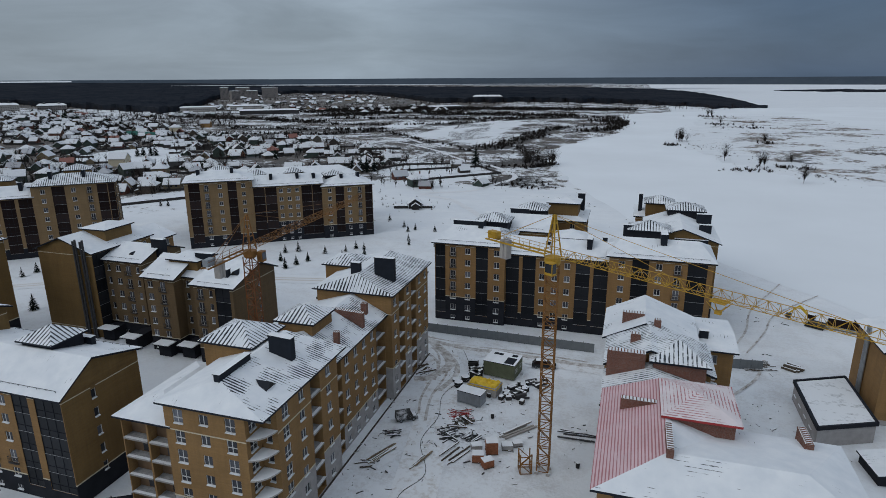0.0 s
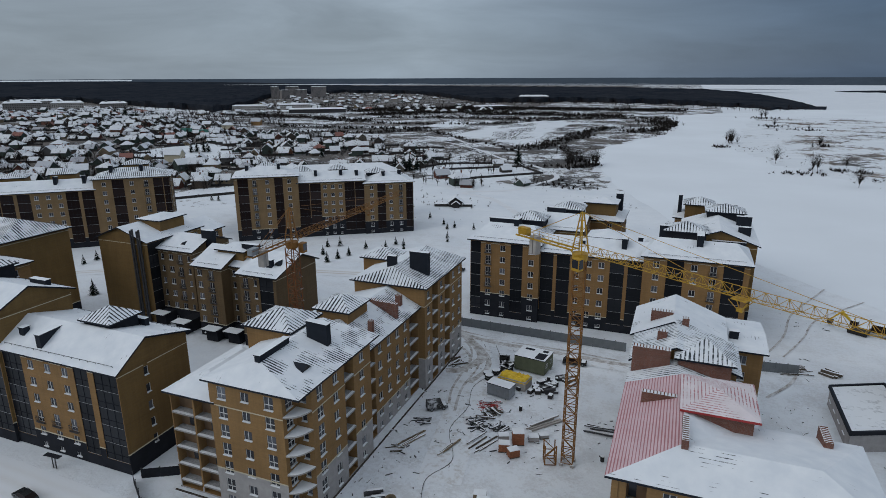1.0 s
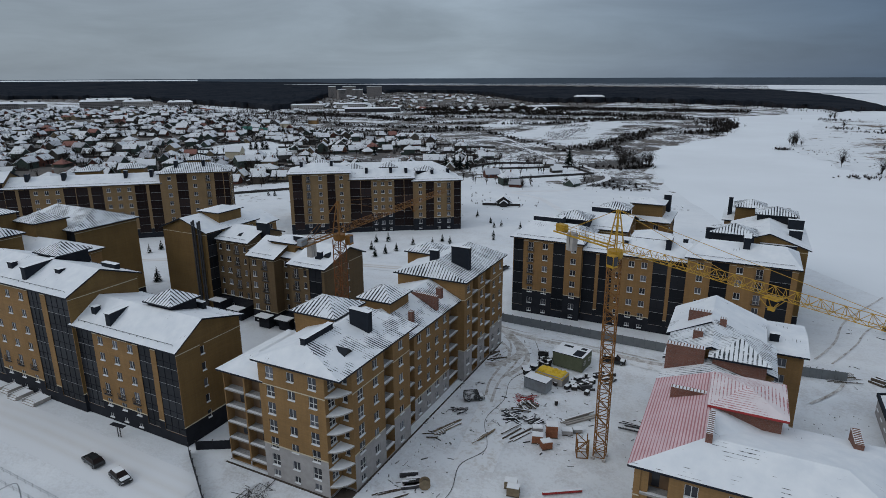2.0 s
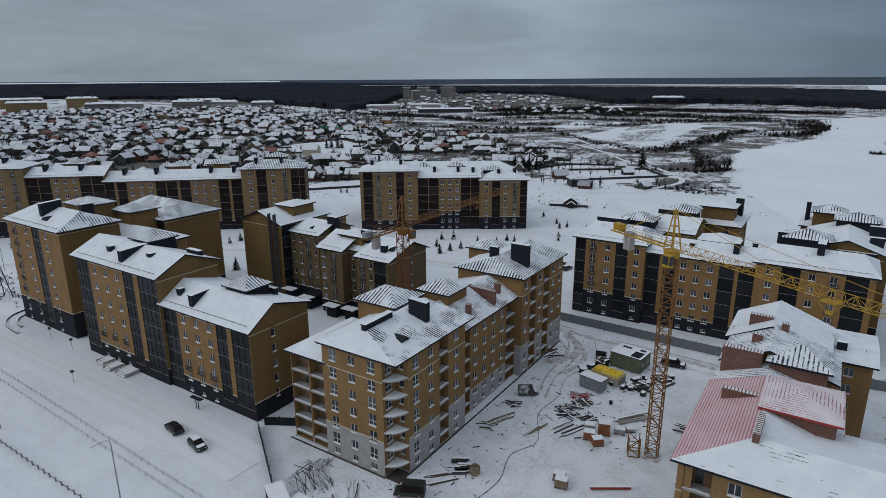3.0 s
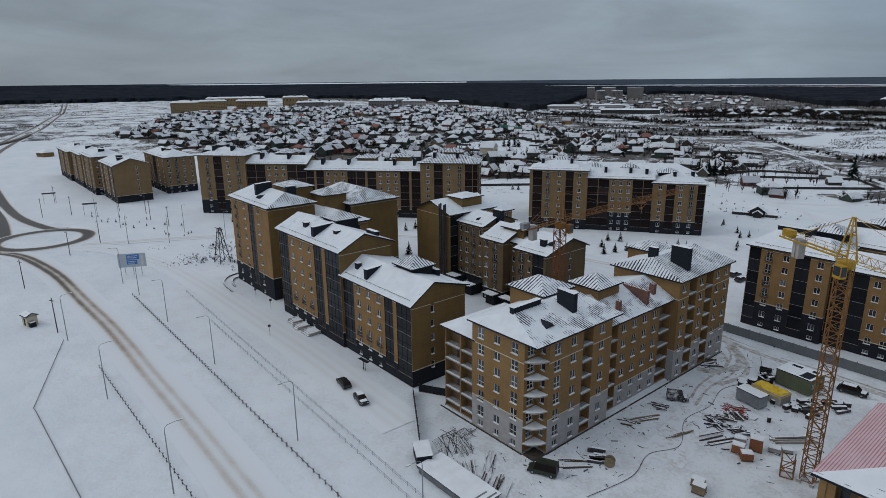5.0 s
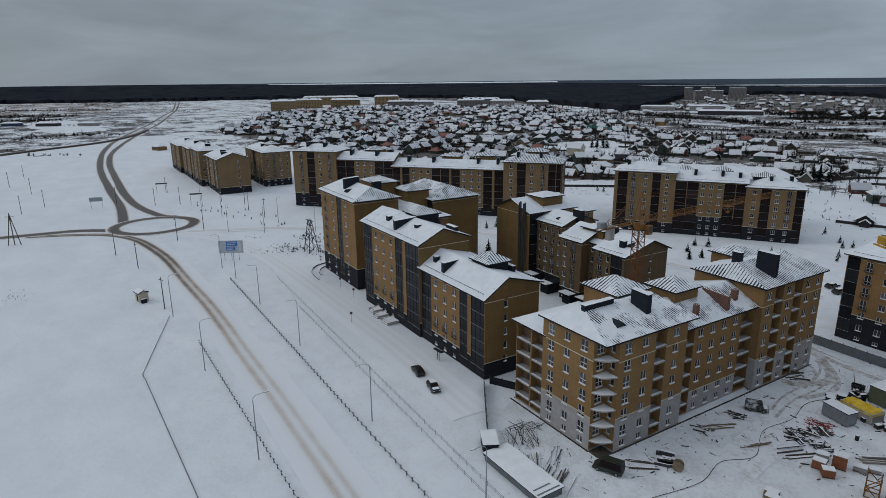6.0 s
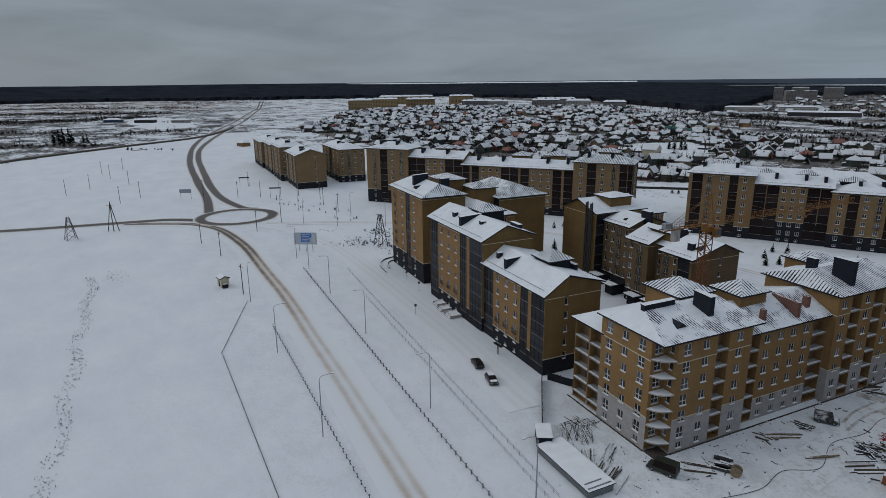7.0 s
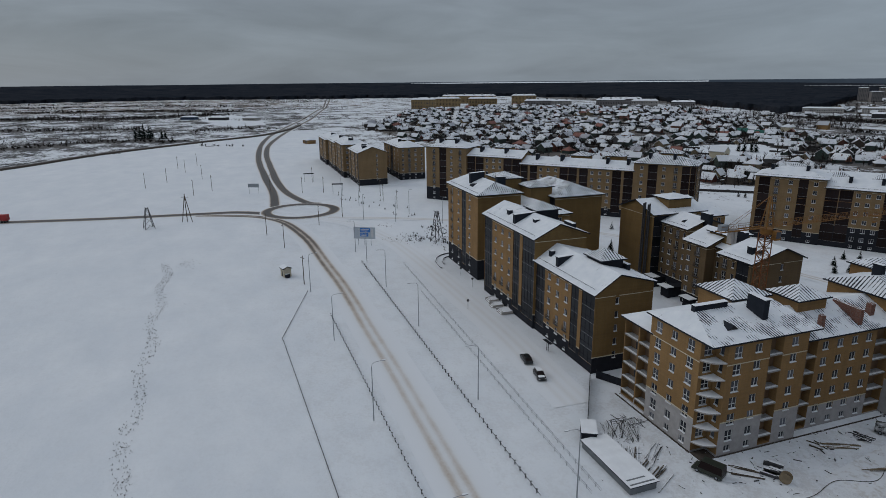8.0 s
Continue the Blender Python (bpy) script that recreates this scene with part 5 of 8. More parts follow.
section(Eb, 103, 128, 0, 16, 24.2, 2.8, "hip", S="-0.8 w4.4 d3.6 w4.4 b4 d3 d2", E="d4 w4 w4 d4", zb=4, floors=7, roofs=[M_ROOF_S, M_METAL_D])
for x, z in ((5, 29.3), (14, 29.3), (28, 26.3), (41, 26.3), (57, 24.2), (69, 24.2), (90, 24.2), (99, 24.2), (108, 27.2), (118, 27.2)):
    chimney(Eb, x, x + 1.1, 4, 7, z - 4, z + 1.2, None, 0.3)
for x, z in ((33, 26.8), (72, 24.8), (88, 25.4), (112, 27.8)):
    penthouse(Eb, x, x + 8, 10, 17, z - 6, z, 1.8)

# ---- block K, farther along the road ----
K = thing("apartment_block", "far ochre brick apartment block in stepped rows beside the road", "building", (-321, 56, 0))
FAR.append(K)
section(K, -30, 0, 0, 17, 18.6, 3.4, "gx", S="w4 d3 w4 w4 d3 w4 d3", E="-10 n2 -5", W="", zb=3.6, floors=6)
section(K, -62, -34, -3, 13, 20.4, 3.4, "hip", S="w4 d3 w4 w4 d3 w4", E="w4 w4 w4", zb=4, floors=6)
section(K, -96, -66, -3, 13, 19.0, 3.4, "hip", S="d3 w4 w4 d3 w4 w4", E="w4 w4 w4", zb=4, floors=6)
section(K, -136, -100, -4, 12, 18.0, 3.4, "hip", S="d3 w4 w4 d3 w4 w4", E="w4 w4 w4", zb=4, floors=6)
section(K, -52, -12, 28, 44, 19.4, 3.4, "hip", S="w4 b4 d3 w4 w4", E="w3 b3 w3 n3", zb=4, floors=6)
penthouse(K, -30, -23, 34, 41, 18, 23.0, 1.8)
for x, y, z in ((-8, 4, 21), (-14, 5, 21.5), (-40, 2, 23), (-52, 4, 23), (-75, 2, 22), (-110, 2, 21), (-30, 32, 22)):
    chimney(K, x, x + 1.2, y, y + 3, z - 3, z + 1.2, None, 0.2)

# ---- blocks F and G beyond the building site ----
F = thing("apartment_block", "finished ochre brick apartment block round a court with hipped snowy roofs", "building", (-45, 136.3, 0))
SLATE.append(F)
section(F, 0, 17.6, 0, 15, 19.9, 2.9, "hip", ridge=((2.6, 7.3), (14.4, 7.3)), faces="E", roofs=[M_ROOF, M_METAL_D, M_ROOF_P], S="d2.8 b3.6 w3.8 d3.2 w4", W="d4 -2 d4 -2", N="", zb=6.3, floors=6)
section(F, 17.6, 41.6, 1.0, 14, 18.2, 2.8, "gx", S="d3.5 -0.6 d3.5 w3 w3 w3 -0.4 d3.6 -0.6 d3.6", N="w4 w4 w4 d4", zb=3.4, floors=5)
section(F, 41.6, 63.4, -0.2, 14.5, 19.9, 2.8, "hip", ridge=((44.0, 7.0), (60.8, 7.0)), S="-0.6 w4 d3.6 w3.8 b3.6 d4 -1", E="w4 w4", N="", zb=3.4, floors=6)
section(F, 8, 25, 16, 31, 20.2, 2.8, "gx", S="", E="w4 w4 w4", W="d4 w4 d4", zb=4, floors=6)
section(F, 20, 33, 36, 52, 19.0, 2.6, "hip", S="w4 w4", E="w4 b4", W="w4 w4", zb=4, floors=6)
section(F, 49.5, 66.0, 16, 40, 20.2, 3.2, "gy", S="", E="w4 d4 w4 w4", W="w4 w4 d4", zb=4, floors=6)
section(F, 47, 62.0, 46, 62, 19.4, 2.8, "hip", S="w4 w4 w4", E="w4 w4", W="w4 w4", zb=4, floors=6)
penthouse(F, 7.5, 15.5, 12.2, 18.6, 19, 23.1, 1.87, M_DARK)
penthouse(F, 15.5, 23, 27, 34, 18, 23.5, 1.7, M_DARK)
penthouse(F, 22.5, 31, 38, 45, 18, 23.7, 1.36, None, [M_ROOF, M_METAL_D])
penthouse(F, 28, 36, 8.6, 14.4, 18, 21.1, 1.53, M_DARK, [M_ROOF, M_METAL_D])
penthouse(F, 45.5, 54.5, 12.5, 19, 19, 23.3, 1.87, M_DARK)
penthouse(F, 55, 64, 34, 41, 19, 24.3, 1.7, M_DARK)
penthouse(F, 49.5, 57, 45, 52, 19, 23.7, 1.87)
for x0, x1, y0, y1, z0, z1 in ((2, 8.6, 9.5, 10.7, 21, 23.5), (9.4, 10.6, 6.2, 10, 21, 24.3), (36.2, 37.4, 4, 8.4, 19, 22.3), (26.6, 27.6, 4.6, 5.8, 19, 20.9), (39.5, 40.6, 9, 10, 20, 21.7), (46, 48, 3.2, 4.2, 20.5, 21.1), (52.4, 53.8, 4.4, 9, 21, 24.5), (44, 46, 13.5, 14.7, 20, 24.1), (56, 63.5, 15, 15.8, 20, 21.1), (62, 64.8, 22, 23.2, 21, 23.3), (62, 65.5, 30, 31.2, 21, 24.3), (47.5, 48.6, 50, 53, 20, 25.3), (58, 63, 47, 48.2, 20, 23.9), (14, 19, 24, 25, 22, 24.3), (30, 32, 47, 49, 20, 25.1)):
    chimney(F, x0, x1, y0, y1, z0, z1)

# ---- block H with the red roof ----
H = thing("apartment_block", "unfinished ochre brick block with a red ribbed roof half under snow", "building", (-0.9, 54.0, 0))
UNFINISHED.append(H)
W_H = 14.2
for spec, a, c in (("-0.5 L3 w4 w4 w4 w4 w4", (0, 0), (24.6, 0)), ("w4 w4 w4", (24.6, 0), (24.6, W_H)), ("w4 w4", (24.6, W_H), (W_H, W_H)), ("w4 w4", (W_H, W_H), (W_H, 20.4)), ("-1", (W_H, 20.4), (0, 20.4)), ("w4 L3 w4 w4 L3", (0, 20.4), (0, 0))):
    facade(H, a, c, 19.3, [(s[0], float(s[1:])) for s in spec.split()], 6, RAW, 1.9, 6)
g = Geo()
ov, zr, ze = 0.7, 22.2, 19.55
x0, y0, xE, yb, yN, xa = -ov, -ov, 24.6 + ov, W_H + ov, 20.6, W_H + ov
xr, yr, xh = 6.6, 4.0, xE - 6.0
g.face(((x0, y0, ze), (xr, yr, zr), (xr, yN, zr), (x0, yN, ze)), 2)
g.face(((x0, y0, ze), (xE, y0, ze), (xh, yr, zr), (xr, yr, zr)), 3)
g.face(((xE, y0, ze), (xE, yb, ze), (xh, yr, zr)), 0)
g.face(((xE, yb, ze), (xa, yb, ze), (xr, yr, zr), (xh, yr, zr)), 0)
g.face(((xa, yb, ze), (xa, yN, ze), (xr, yN, zr), (xr, yr, zr)), 0)
rim = [(x0, y0), (xE, y0), (xE, yb), (xa, yb), (xa, yN), (x0, yN)]
for k in range(6):
    p, q = rim[k], rim[(k + 1) % 6]
    g.face(((*p, ze - 0.28), (*q, ze - 0.28), (*q, ze), (*p, ze)), 1)
g.face([(*p, ze - 0.28) for p in reversed(rim)], 1)
g.face(((xa, yN, ze), (x0, yN, ze), (xr, yN, zr)), 4)
part("roof", g, [M_ROOF, M_METAL_D, M_ROOF_R, M_ROOF_D, M_BRICK_RED], H, "red ribbed sheet roof dusted with snow")
section(H, -0.2, 13.8, 20.7, 30, 17.2, 2.4, "gy", E="w4 w4", W="w4 L3 w4", zb=6, floors=6, style=RAW, roofs=[M_ROOF_T, M_METAL_D], ridge=5.6)
penthouse(H, 6.7, 13.9, 11.1, 19.2, 18, 22.4, 1.0, M_BRICK_RED, [M_ROOF_RW, M_REDPAINT])
chimney(H, 1.7, 5.8, 14.2, 15.0, 19, 21.9, M_BRICK_RED, 0.0, "raw red brick chimney wall")
chimney(H, 6.4, 7.1, 3.4, 8.6, 20, 22.9, M_BRICK_RED, 0.0, "long raw red brick chimney")
chimney(H, 20.9, 21.8, 11.8, 15.4, 18, 20.9, M_BRICK_RED, 0.0, "raw red brick chimney wall")
section(H, -0.3, 13.6, 30, 40, 18.6, 3.0, "gy", E="w4 w4", W="w4 L3 w4", zb=6, floors=6, style=RAW, roofs=[M_ROOF_T, M_METAL_D], ridge=5.4)
section(H, -1.0, 12.4, 40, 52.0, 18.4, 3.2, "gy", E="w4 w4", W="w4 w4", N="w4 w4", zb=6, floors=6, style=RAW, roofs=[M_ROOF, M_METAL_D], ridge=4.8)
section(H, 12.6, 18.6, 44, 57.0, 16.5, 0.8, "gx", S="w4", E="w4 w4", N="w4", zb=4, floors=5, style=RAW)
penthouse(H, 5.8, 12.7, 28.2, 35.7, 18, 20.8, 1.9, M_BRICK_RED, [M_ROOF_T, M_METAL_D])
chimney(H, -0.5, 4.7, 28.1, 29.2, 17, 21.6, M_BRICK_RED, 0.0, "raw red brick firewall")
chimney(H, 2.6, 4.0, 34.0, 34.9, 19, 22.0, M_BRICK_RED, 0.0, "raw red brick chimney")
chimney(H, 1.2, 4.6, 42.6, 43.6, 18, 22.0, M_BRICK_RED, 0.0, "raw red brick firewall")
chimney(H, 6.0, 7.0, 39.0, 39.9, 19, 22.6, M_BRICK_RED, 0.0, "raw red brick chimney")
chimney(H, 13.6, 15.0, 47.0, 48.0, 16, 18.4)

# ---- low flat-roofed annexe and the blank-walled block beside it ----
J = thing("annexe", "low grey annexe with a snowy flat roof and dark parapet", "building", (32.2, 101.3, 0))
FOOT = [(0.0, 0.0), (9.6, 4.3), (9.4, 20.8), (0.0, 16.3)]


def prism(foot, z0, z1, top=None):
    g = Geo()
    n = len(foot)
    for k in range(n):
        (xa, ya), (xb, yb) = foot[k], foot[(k + 1) % n]
        g.face(((xa, ya, z0), (xb, yb, z0), (xb, yb, z1), (xa, ya, z1)))
    g.face([(x, y, z1) for x, y in foot], 0 if top is None else top)
    return welded(g)


part("wall", prism(FOOT, 0, 3.5), M_GREYBLOCK, J)
for k in range(4):
    (xa, ya), (xb, yb) = FOOT[k], FOOT[(k + 1) % 4]
    d = Vector((xb - xa, yb - ya))
    g = Geo()
    g.box(-0.2, d.length + 0.2, -0.25, 0.12, 3.25, 3.95, 0, 1)
    part("parapet", g, [M_DARK, M_METAL_D], J).matrix_basis = pose(xa, ya, 0, 0, 0, math.degrees(math.atan2(d.y, d.x)))
part("roof", prism([(x * 0.97 + 0.15, y * 0.97 + 0.3) for x, y in FOOT], 3.4, 3.72), M_ROOFSNOW, J)
for k in range(4):
    place_window(J, 1.6, 1.2, pose(0, 14.5 - 3.6 * k, 1.5, 0, 0, -90), False, True)
I = thing("apartment_block", "ochre brick block with a blank wall and steel flues", "building", (43.6, 112, 0))
section(I, 0, 16, 0, 14, 13.6, 2.6, "gy", S="", W="", E="w4 w4", N="w4 w4", zb=1, floors=4, style=RAW)
for k in range(3):
    g = Geo()
    g.cyl(-0.35, 7.4 + 0.6 * k, 0.2, 15.2, 0.22)
    part("flue_pipe", g, M_STEEL, I, "shiny steel flue pipe")
Lb = thing("shed", "small dark shed with a snowy lean-to roof", "shed", (38.6, 93.0, 0), 8)
g = Geo()
g.box(0, 9, 0, 6, 0, 1.7)
part("wall", g, M_DARK, Lb)
roof(Lb, 0, 9, 0, 6, 1.85, 0.8, "gy", [M_ROOF, M_METAL_D], 0.4, M_DARK)

# ---- entrance porches of the row along the road ----
for x, y, w in ((-118.6, 52.4, 2.6), (-114.4, 51.6, 2.4), (-109.6, 51.8, 3.4)):
    p = thing("entrance_porch", "low dark entrance landing with snow-covered steps", "porch", (x, y, 0))
    for k in range(3):
        g = Geo()
        g.box(-w / 2, w / 2, -1.5 + 0.4 * k, -1.1 + 0.4 * k, 0, 0.2 * k + 0.2, 0, 1)
        part("step", g, [M_CONC, M_SNOW], p)
    g = Geo()
    g.box(-w / 2, w / 2, -0.3, 1.9, 0, 0.62, 0, 1)
    part("landing", g, [M_DARK, M_SNOW], p)
    for sx in (-1, 1):
        g = Geo()
        g.box(sx * (w / 2 + 0.12) - 0.12, sx * (w / 2 + 0.12) + 0.12, -1.3, 1.9, 0, 0.75, 0, 1)
        part("side_wall", g, [M_CONC, M_SNOW], p)
for x, y, a in ((-114.5, 43.7, 70), (-142.0, 52.0, 60), (-131.0, 51.5, 80)):
    p = thing("traffic_sign", "round traffic sign seen from its grey back on a thin post", "sign", (x, y, 0), a, "traffic signs on the lane")
    g = Geo()
    g.cyl(0, 0, 0, 2.9, 0.045, 0, 8)
    part("post", g, M_STEEL, p)
    g = Geo()
    g.cyl(0, 0, -0.02, 0.02, 0.36, 0, 18)
    part("sign_plate", g, M_DSTEEL, p).matrix_basis = pose(0, -0.07, 2.6, 90, 0, 0)
for n, pts in enumerate(([(-167.5, 57.0), (-166.0, 53.4), (-162.6, 50.6), (-157.7, 49.3), (-151.6, 48.9)], [(-164.0, 56.6), (-162.6, 53.8), (-159.6, 52.0), (-155.4, 51.2)])):
    line = smooth(pts, 6)
    g = Geo()
    for k, p in enumerate(line):
        d = (line[min(k + 1, len(line) - 1)] - line[max(k - 1, 0)]).normalized()
        for o in (-0.16, 0.16):
            for z in (0.0, 0.38):
                g.v.append((p.x - d.y * o, p.y + d.x * o, z))
    for k in range(len(line) - 1):
        i = 4 * k
        for q, m in (((i + 1, i + 3, i + 7, i + 5), 1), ((i, i + 1, i + 5, i + 4), 0), ((i + 3, i + 2, i + 6, i + 7), 0)):
            g.f.append(q)
            g.i.append(m)
    tagged(part("kerb_wall", g, [M_DSTEEL, M_SNOW], None), "low curved dark kerb wall with snow on top", "kerb")
sg = thing("bus_shelter", "small dark shelter with a snowy top beside the lane", "shelter", (-84.5, 51.2, 0), 4)
g = Geo()
g.box(-1.5, 1.5, -0.4, 0.4, 2.2, 2.32, 0, 0)
part("roof", g, [M_DARK, M_SNOW], sg)
for s in (-0.3, 0.3):
    g = Geo()
    g.box(s - 0.06, s + 0.06, -0.06, 0.06, 0, 2.2)
    part("post", g, M_DSTEEL, sg)

# thin dark brown strip along the foot of the unfinished walls
g = Geo()
for x0, x1, y0, y1 in ((-23.0, -2.4, -0.3, 0.0), (-2.4, 0.2, -0.1, 2.9), (0.0, 0.28, 2.9, 62), (-22.8, -22.5, 0.6, 16)):
    g.box(x0, x1, y0, y1, -0.1, 0.02)
part("soil_strip", g, M_DARKBROWN, A, "thin dark strip at the foot of the wall")

# ---- tower cranes ----
def lattice(length, w, step, bar, tri=False):
    """A lattice boom along +x: square, or with one top chord."""
    g = Geo()
    n = max(1, round(length / step))
    s = length / n
    ch = [(-w / 2, 0), (w / 2, 0), (0, w * 1.05)] if tri else [(-w / 2, -w / 2), (w / 2, -w / 2), (w / 2, w / 2), (-w / 2, w / 2)]
    for y, z in ch:
        g.beam((0, y, z), (length, y, z), bar * 1.5)
    m = len(ch)
    for k in range(n):
        for j in range(m):
            a, b = ch[j], ch[(j + 1) % m]
            if (k + j) % 2:
                a, b = b, a
            g.beam((k * s, *a), ((k + 1) * s, *b), bar)
            g.beam((k * s, *ch[j]), (k * s, *ch[(j + 1) % m]), bar)
    return g


def tower_crane(at, top, angle, jib_len, back_len, head, mast_mat, jib_mat, label, trolley=22.0):
    c = thing("tower_crane", label, "crane", at)
    n = round((top - 1.2) / 3.0)
    h = (top - 1.2) / n
    sec = shared(("mast", round(h, 3), mast_mat.name), lambda: lattice(h, 1.75, 1.5, 0.095).mesh("mast_section", [mast_mat]))
    for k in range(n):
        put("mast_section", sec, c, Matrix.Translation((0, 0, 0.4 + k * h)) @ pose(0, 0, 0, 0, -90, 0))
    g = Geo()
    for k in range(4):
        g.box(-1.15 + 1.75 * (k % 2), -0.6 + 1.75 * (k % 2), -1.15 + 1.75 * (k // 2), -0.6 + 1.75 * (k // 2), -0.1, 0.4, 0, 1)
    part("ballast_base", g, [M_CONC, M_SNOW], c, "concrete ballast base under snow")
    g = Geo()
    g.cyl(0, 0, top - 1.0, top - 0.5, 1.0, 0, 20, None, 1.15)
    g.cyl(0, 0, top - 0.5, top + 0.2, 1.15, 0, 20)
    part("slewing_ring", g, jib_mat, c)
    up = Matrix.Rotation(radians(angle), 4, "Z")
    g = Geo()
    for sx in (-0.9, 0.9):
        for sy in (-0.8, 0.8):
            g.beam((sx, sy, top + 0.2), (0.15 * sx, 0.15 * sy, top + head), 0.14)
    for k in range(1, 5):
        f = 1 - 0.85 * k / 5
        z = top + 0.2 + (head - 0.2) * k / 5
        q = [(sx * 0.9 * f, sy * 0.8 * f, z) for sx, sy in ((-1, -1), (1, -1), (1, 1), (-1, 1))]
        for j in range(4):
            g.beam(q[j], q[(j + 1) % 4], 0.08)
    part("tower_head", g, jib_mat, c).matrix_basis = up
    g = Geo()
    g.box(0.3, 1.6, -2.1, -1.1, top - 1.9, top - 0.1)
    cab = part("operator_cab", g, jib_mat, c)
    cab.matrix_basis = up
    g = Geo()
    g.box(1.6, 1.63, -2.0, -1.2, top - 1.6, top - 0.25)
    g.box(0.4, 1.5, -2.13, -2.1, top - 1.5, top - 0.25)
    put("cab_glass", g.mesh("cab_glass", [M_GLASS]), cab)
    seg = jib_len / round(jib_len / 7.5)
    jm = shared(("jib", round(seg, 2), jib_mat.name), lambda: lattice(seg, 1.15, 1.25, 0.045, True).mesh("jib_section", [jib_mat]))
    for k in range(round(jib_len / 7.5)):
        put("jib_section", jm, c, up @ Matrix.Translation((1.0 + k * seg, 0, top + 0.4)))
    g = Geo()
    for y in (-0.65, 0.65):
        g.beam((-0.9, y, top + 0.5), (-back_len, y, top + 0.5), 0.22)
        g.beam((-1, y, top + 1.5), (-back_len, y, top + 1.5), 0.05)
        for k in range(6):
            g.beam((-1 - k * (back_len - 1) / 6, y, top + 0.5), (-1 - k * (back_len - 1) / 6, y, top + 1.5), 0.05)
    for k in range(8):
        g.beam((-1 - k * (back_len - 1.2) / 7, -0.65, top + 0.5), (-1 - k * (back_len - 1.2) / 7, 0.65, top + 0.5), 0.09)
    part("counter_jib", g, jib_mat, c).matrix_basis = up
    g = Geo()
    g.box(-back_len + 0.3, -back_len + 2.1, -0.5, 0.5, top + 0.7, top + 1.8)
    part("winch_house", g, jib_mat if jib_mat is M_YELLOW else M_STEEL, c).matrix_basis = up
    for k in range(2):
        g = Geo()
        g.box(-back_len + 2.9 + 0.75 * k, -back_len + 3.5 + 0.75 * k, -0.55, 0.55, top - 2.0, top + 0.9)
        part("counterweight", g, M_CONC, c, "grey concrete counterweight slab").matrix_basis = up
    g = Geo()
    apex = (0, 0, top + head)
    for f in (0.36, 0.78):
        g.beam(apex, (1 + jib_len * f, 0, top + 1.6), 0.05)
    g.beam(apex, (-back_len + 1.5, 0.6, top + 0.7), 0.05)
    g.beam(apex, (-back_len + 1.5, -0.6, top + 0.7), 0.05)
    part("tie_rod", g, jib_mat, c).matrix_basis = up
    g = Geo()
    g.box(trolley - 0.9, trolley + 0.9, -0.7, 0.7, top + 0.05, top + 0.2)
    for s in (-1, 1):
        g.beam((trolley - 1.1, s * 0.8, top), (trolley - 0.3, s * 0.3, top - 1.0), 0.08)
        g.beam((trolley + 1.1, s * 0.8, top), (trolley + 0.3, s * 0.3, top - 1.0), 0.08)
    g.box(trolley - 0.35, trolley + 0.35, -0.2, 0.2, top - 1.4, top - 0.95)
    part("trolley", g, jib_mat, c, "yellow trolley with hook block").matrix_basis = up
    return c


tower_crane((-9.7, 82.0, 0), 34.6, -31, 45, 12.5, 6.2, M_RUST, M_YELLOW, "yellow tower crane with a rusty orange lattice mast", 23.5)
tower_crane((-61.6, 85.3, 0), 30.4, 91, 46, 12, 6.5, M_RUST_D, M_RUST, "orange tower crane standing behind the unfinished block", 30)
g = lattice(3.4, 1.75, 1.7, 0.11)
ob = part("crane_mast_section", g, M_RUST, None)
ob.matrix_basis = Matrix.Translation((-12.4, 81.2, 0.05)) @ pose(0, 0, 0, 0, -90, 20)
tagged(ob, "spare rusty lattice mast section standing in the snow", "mast section")


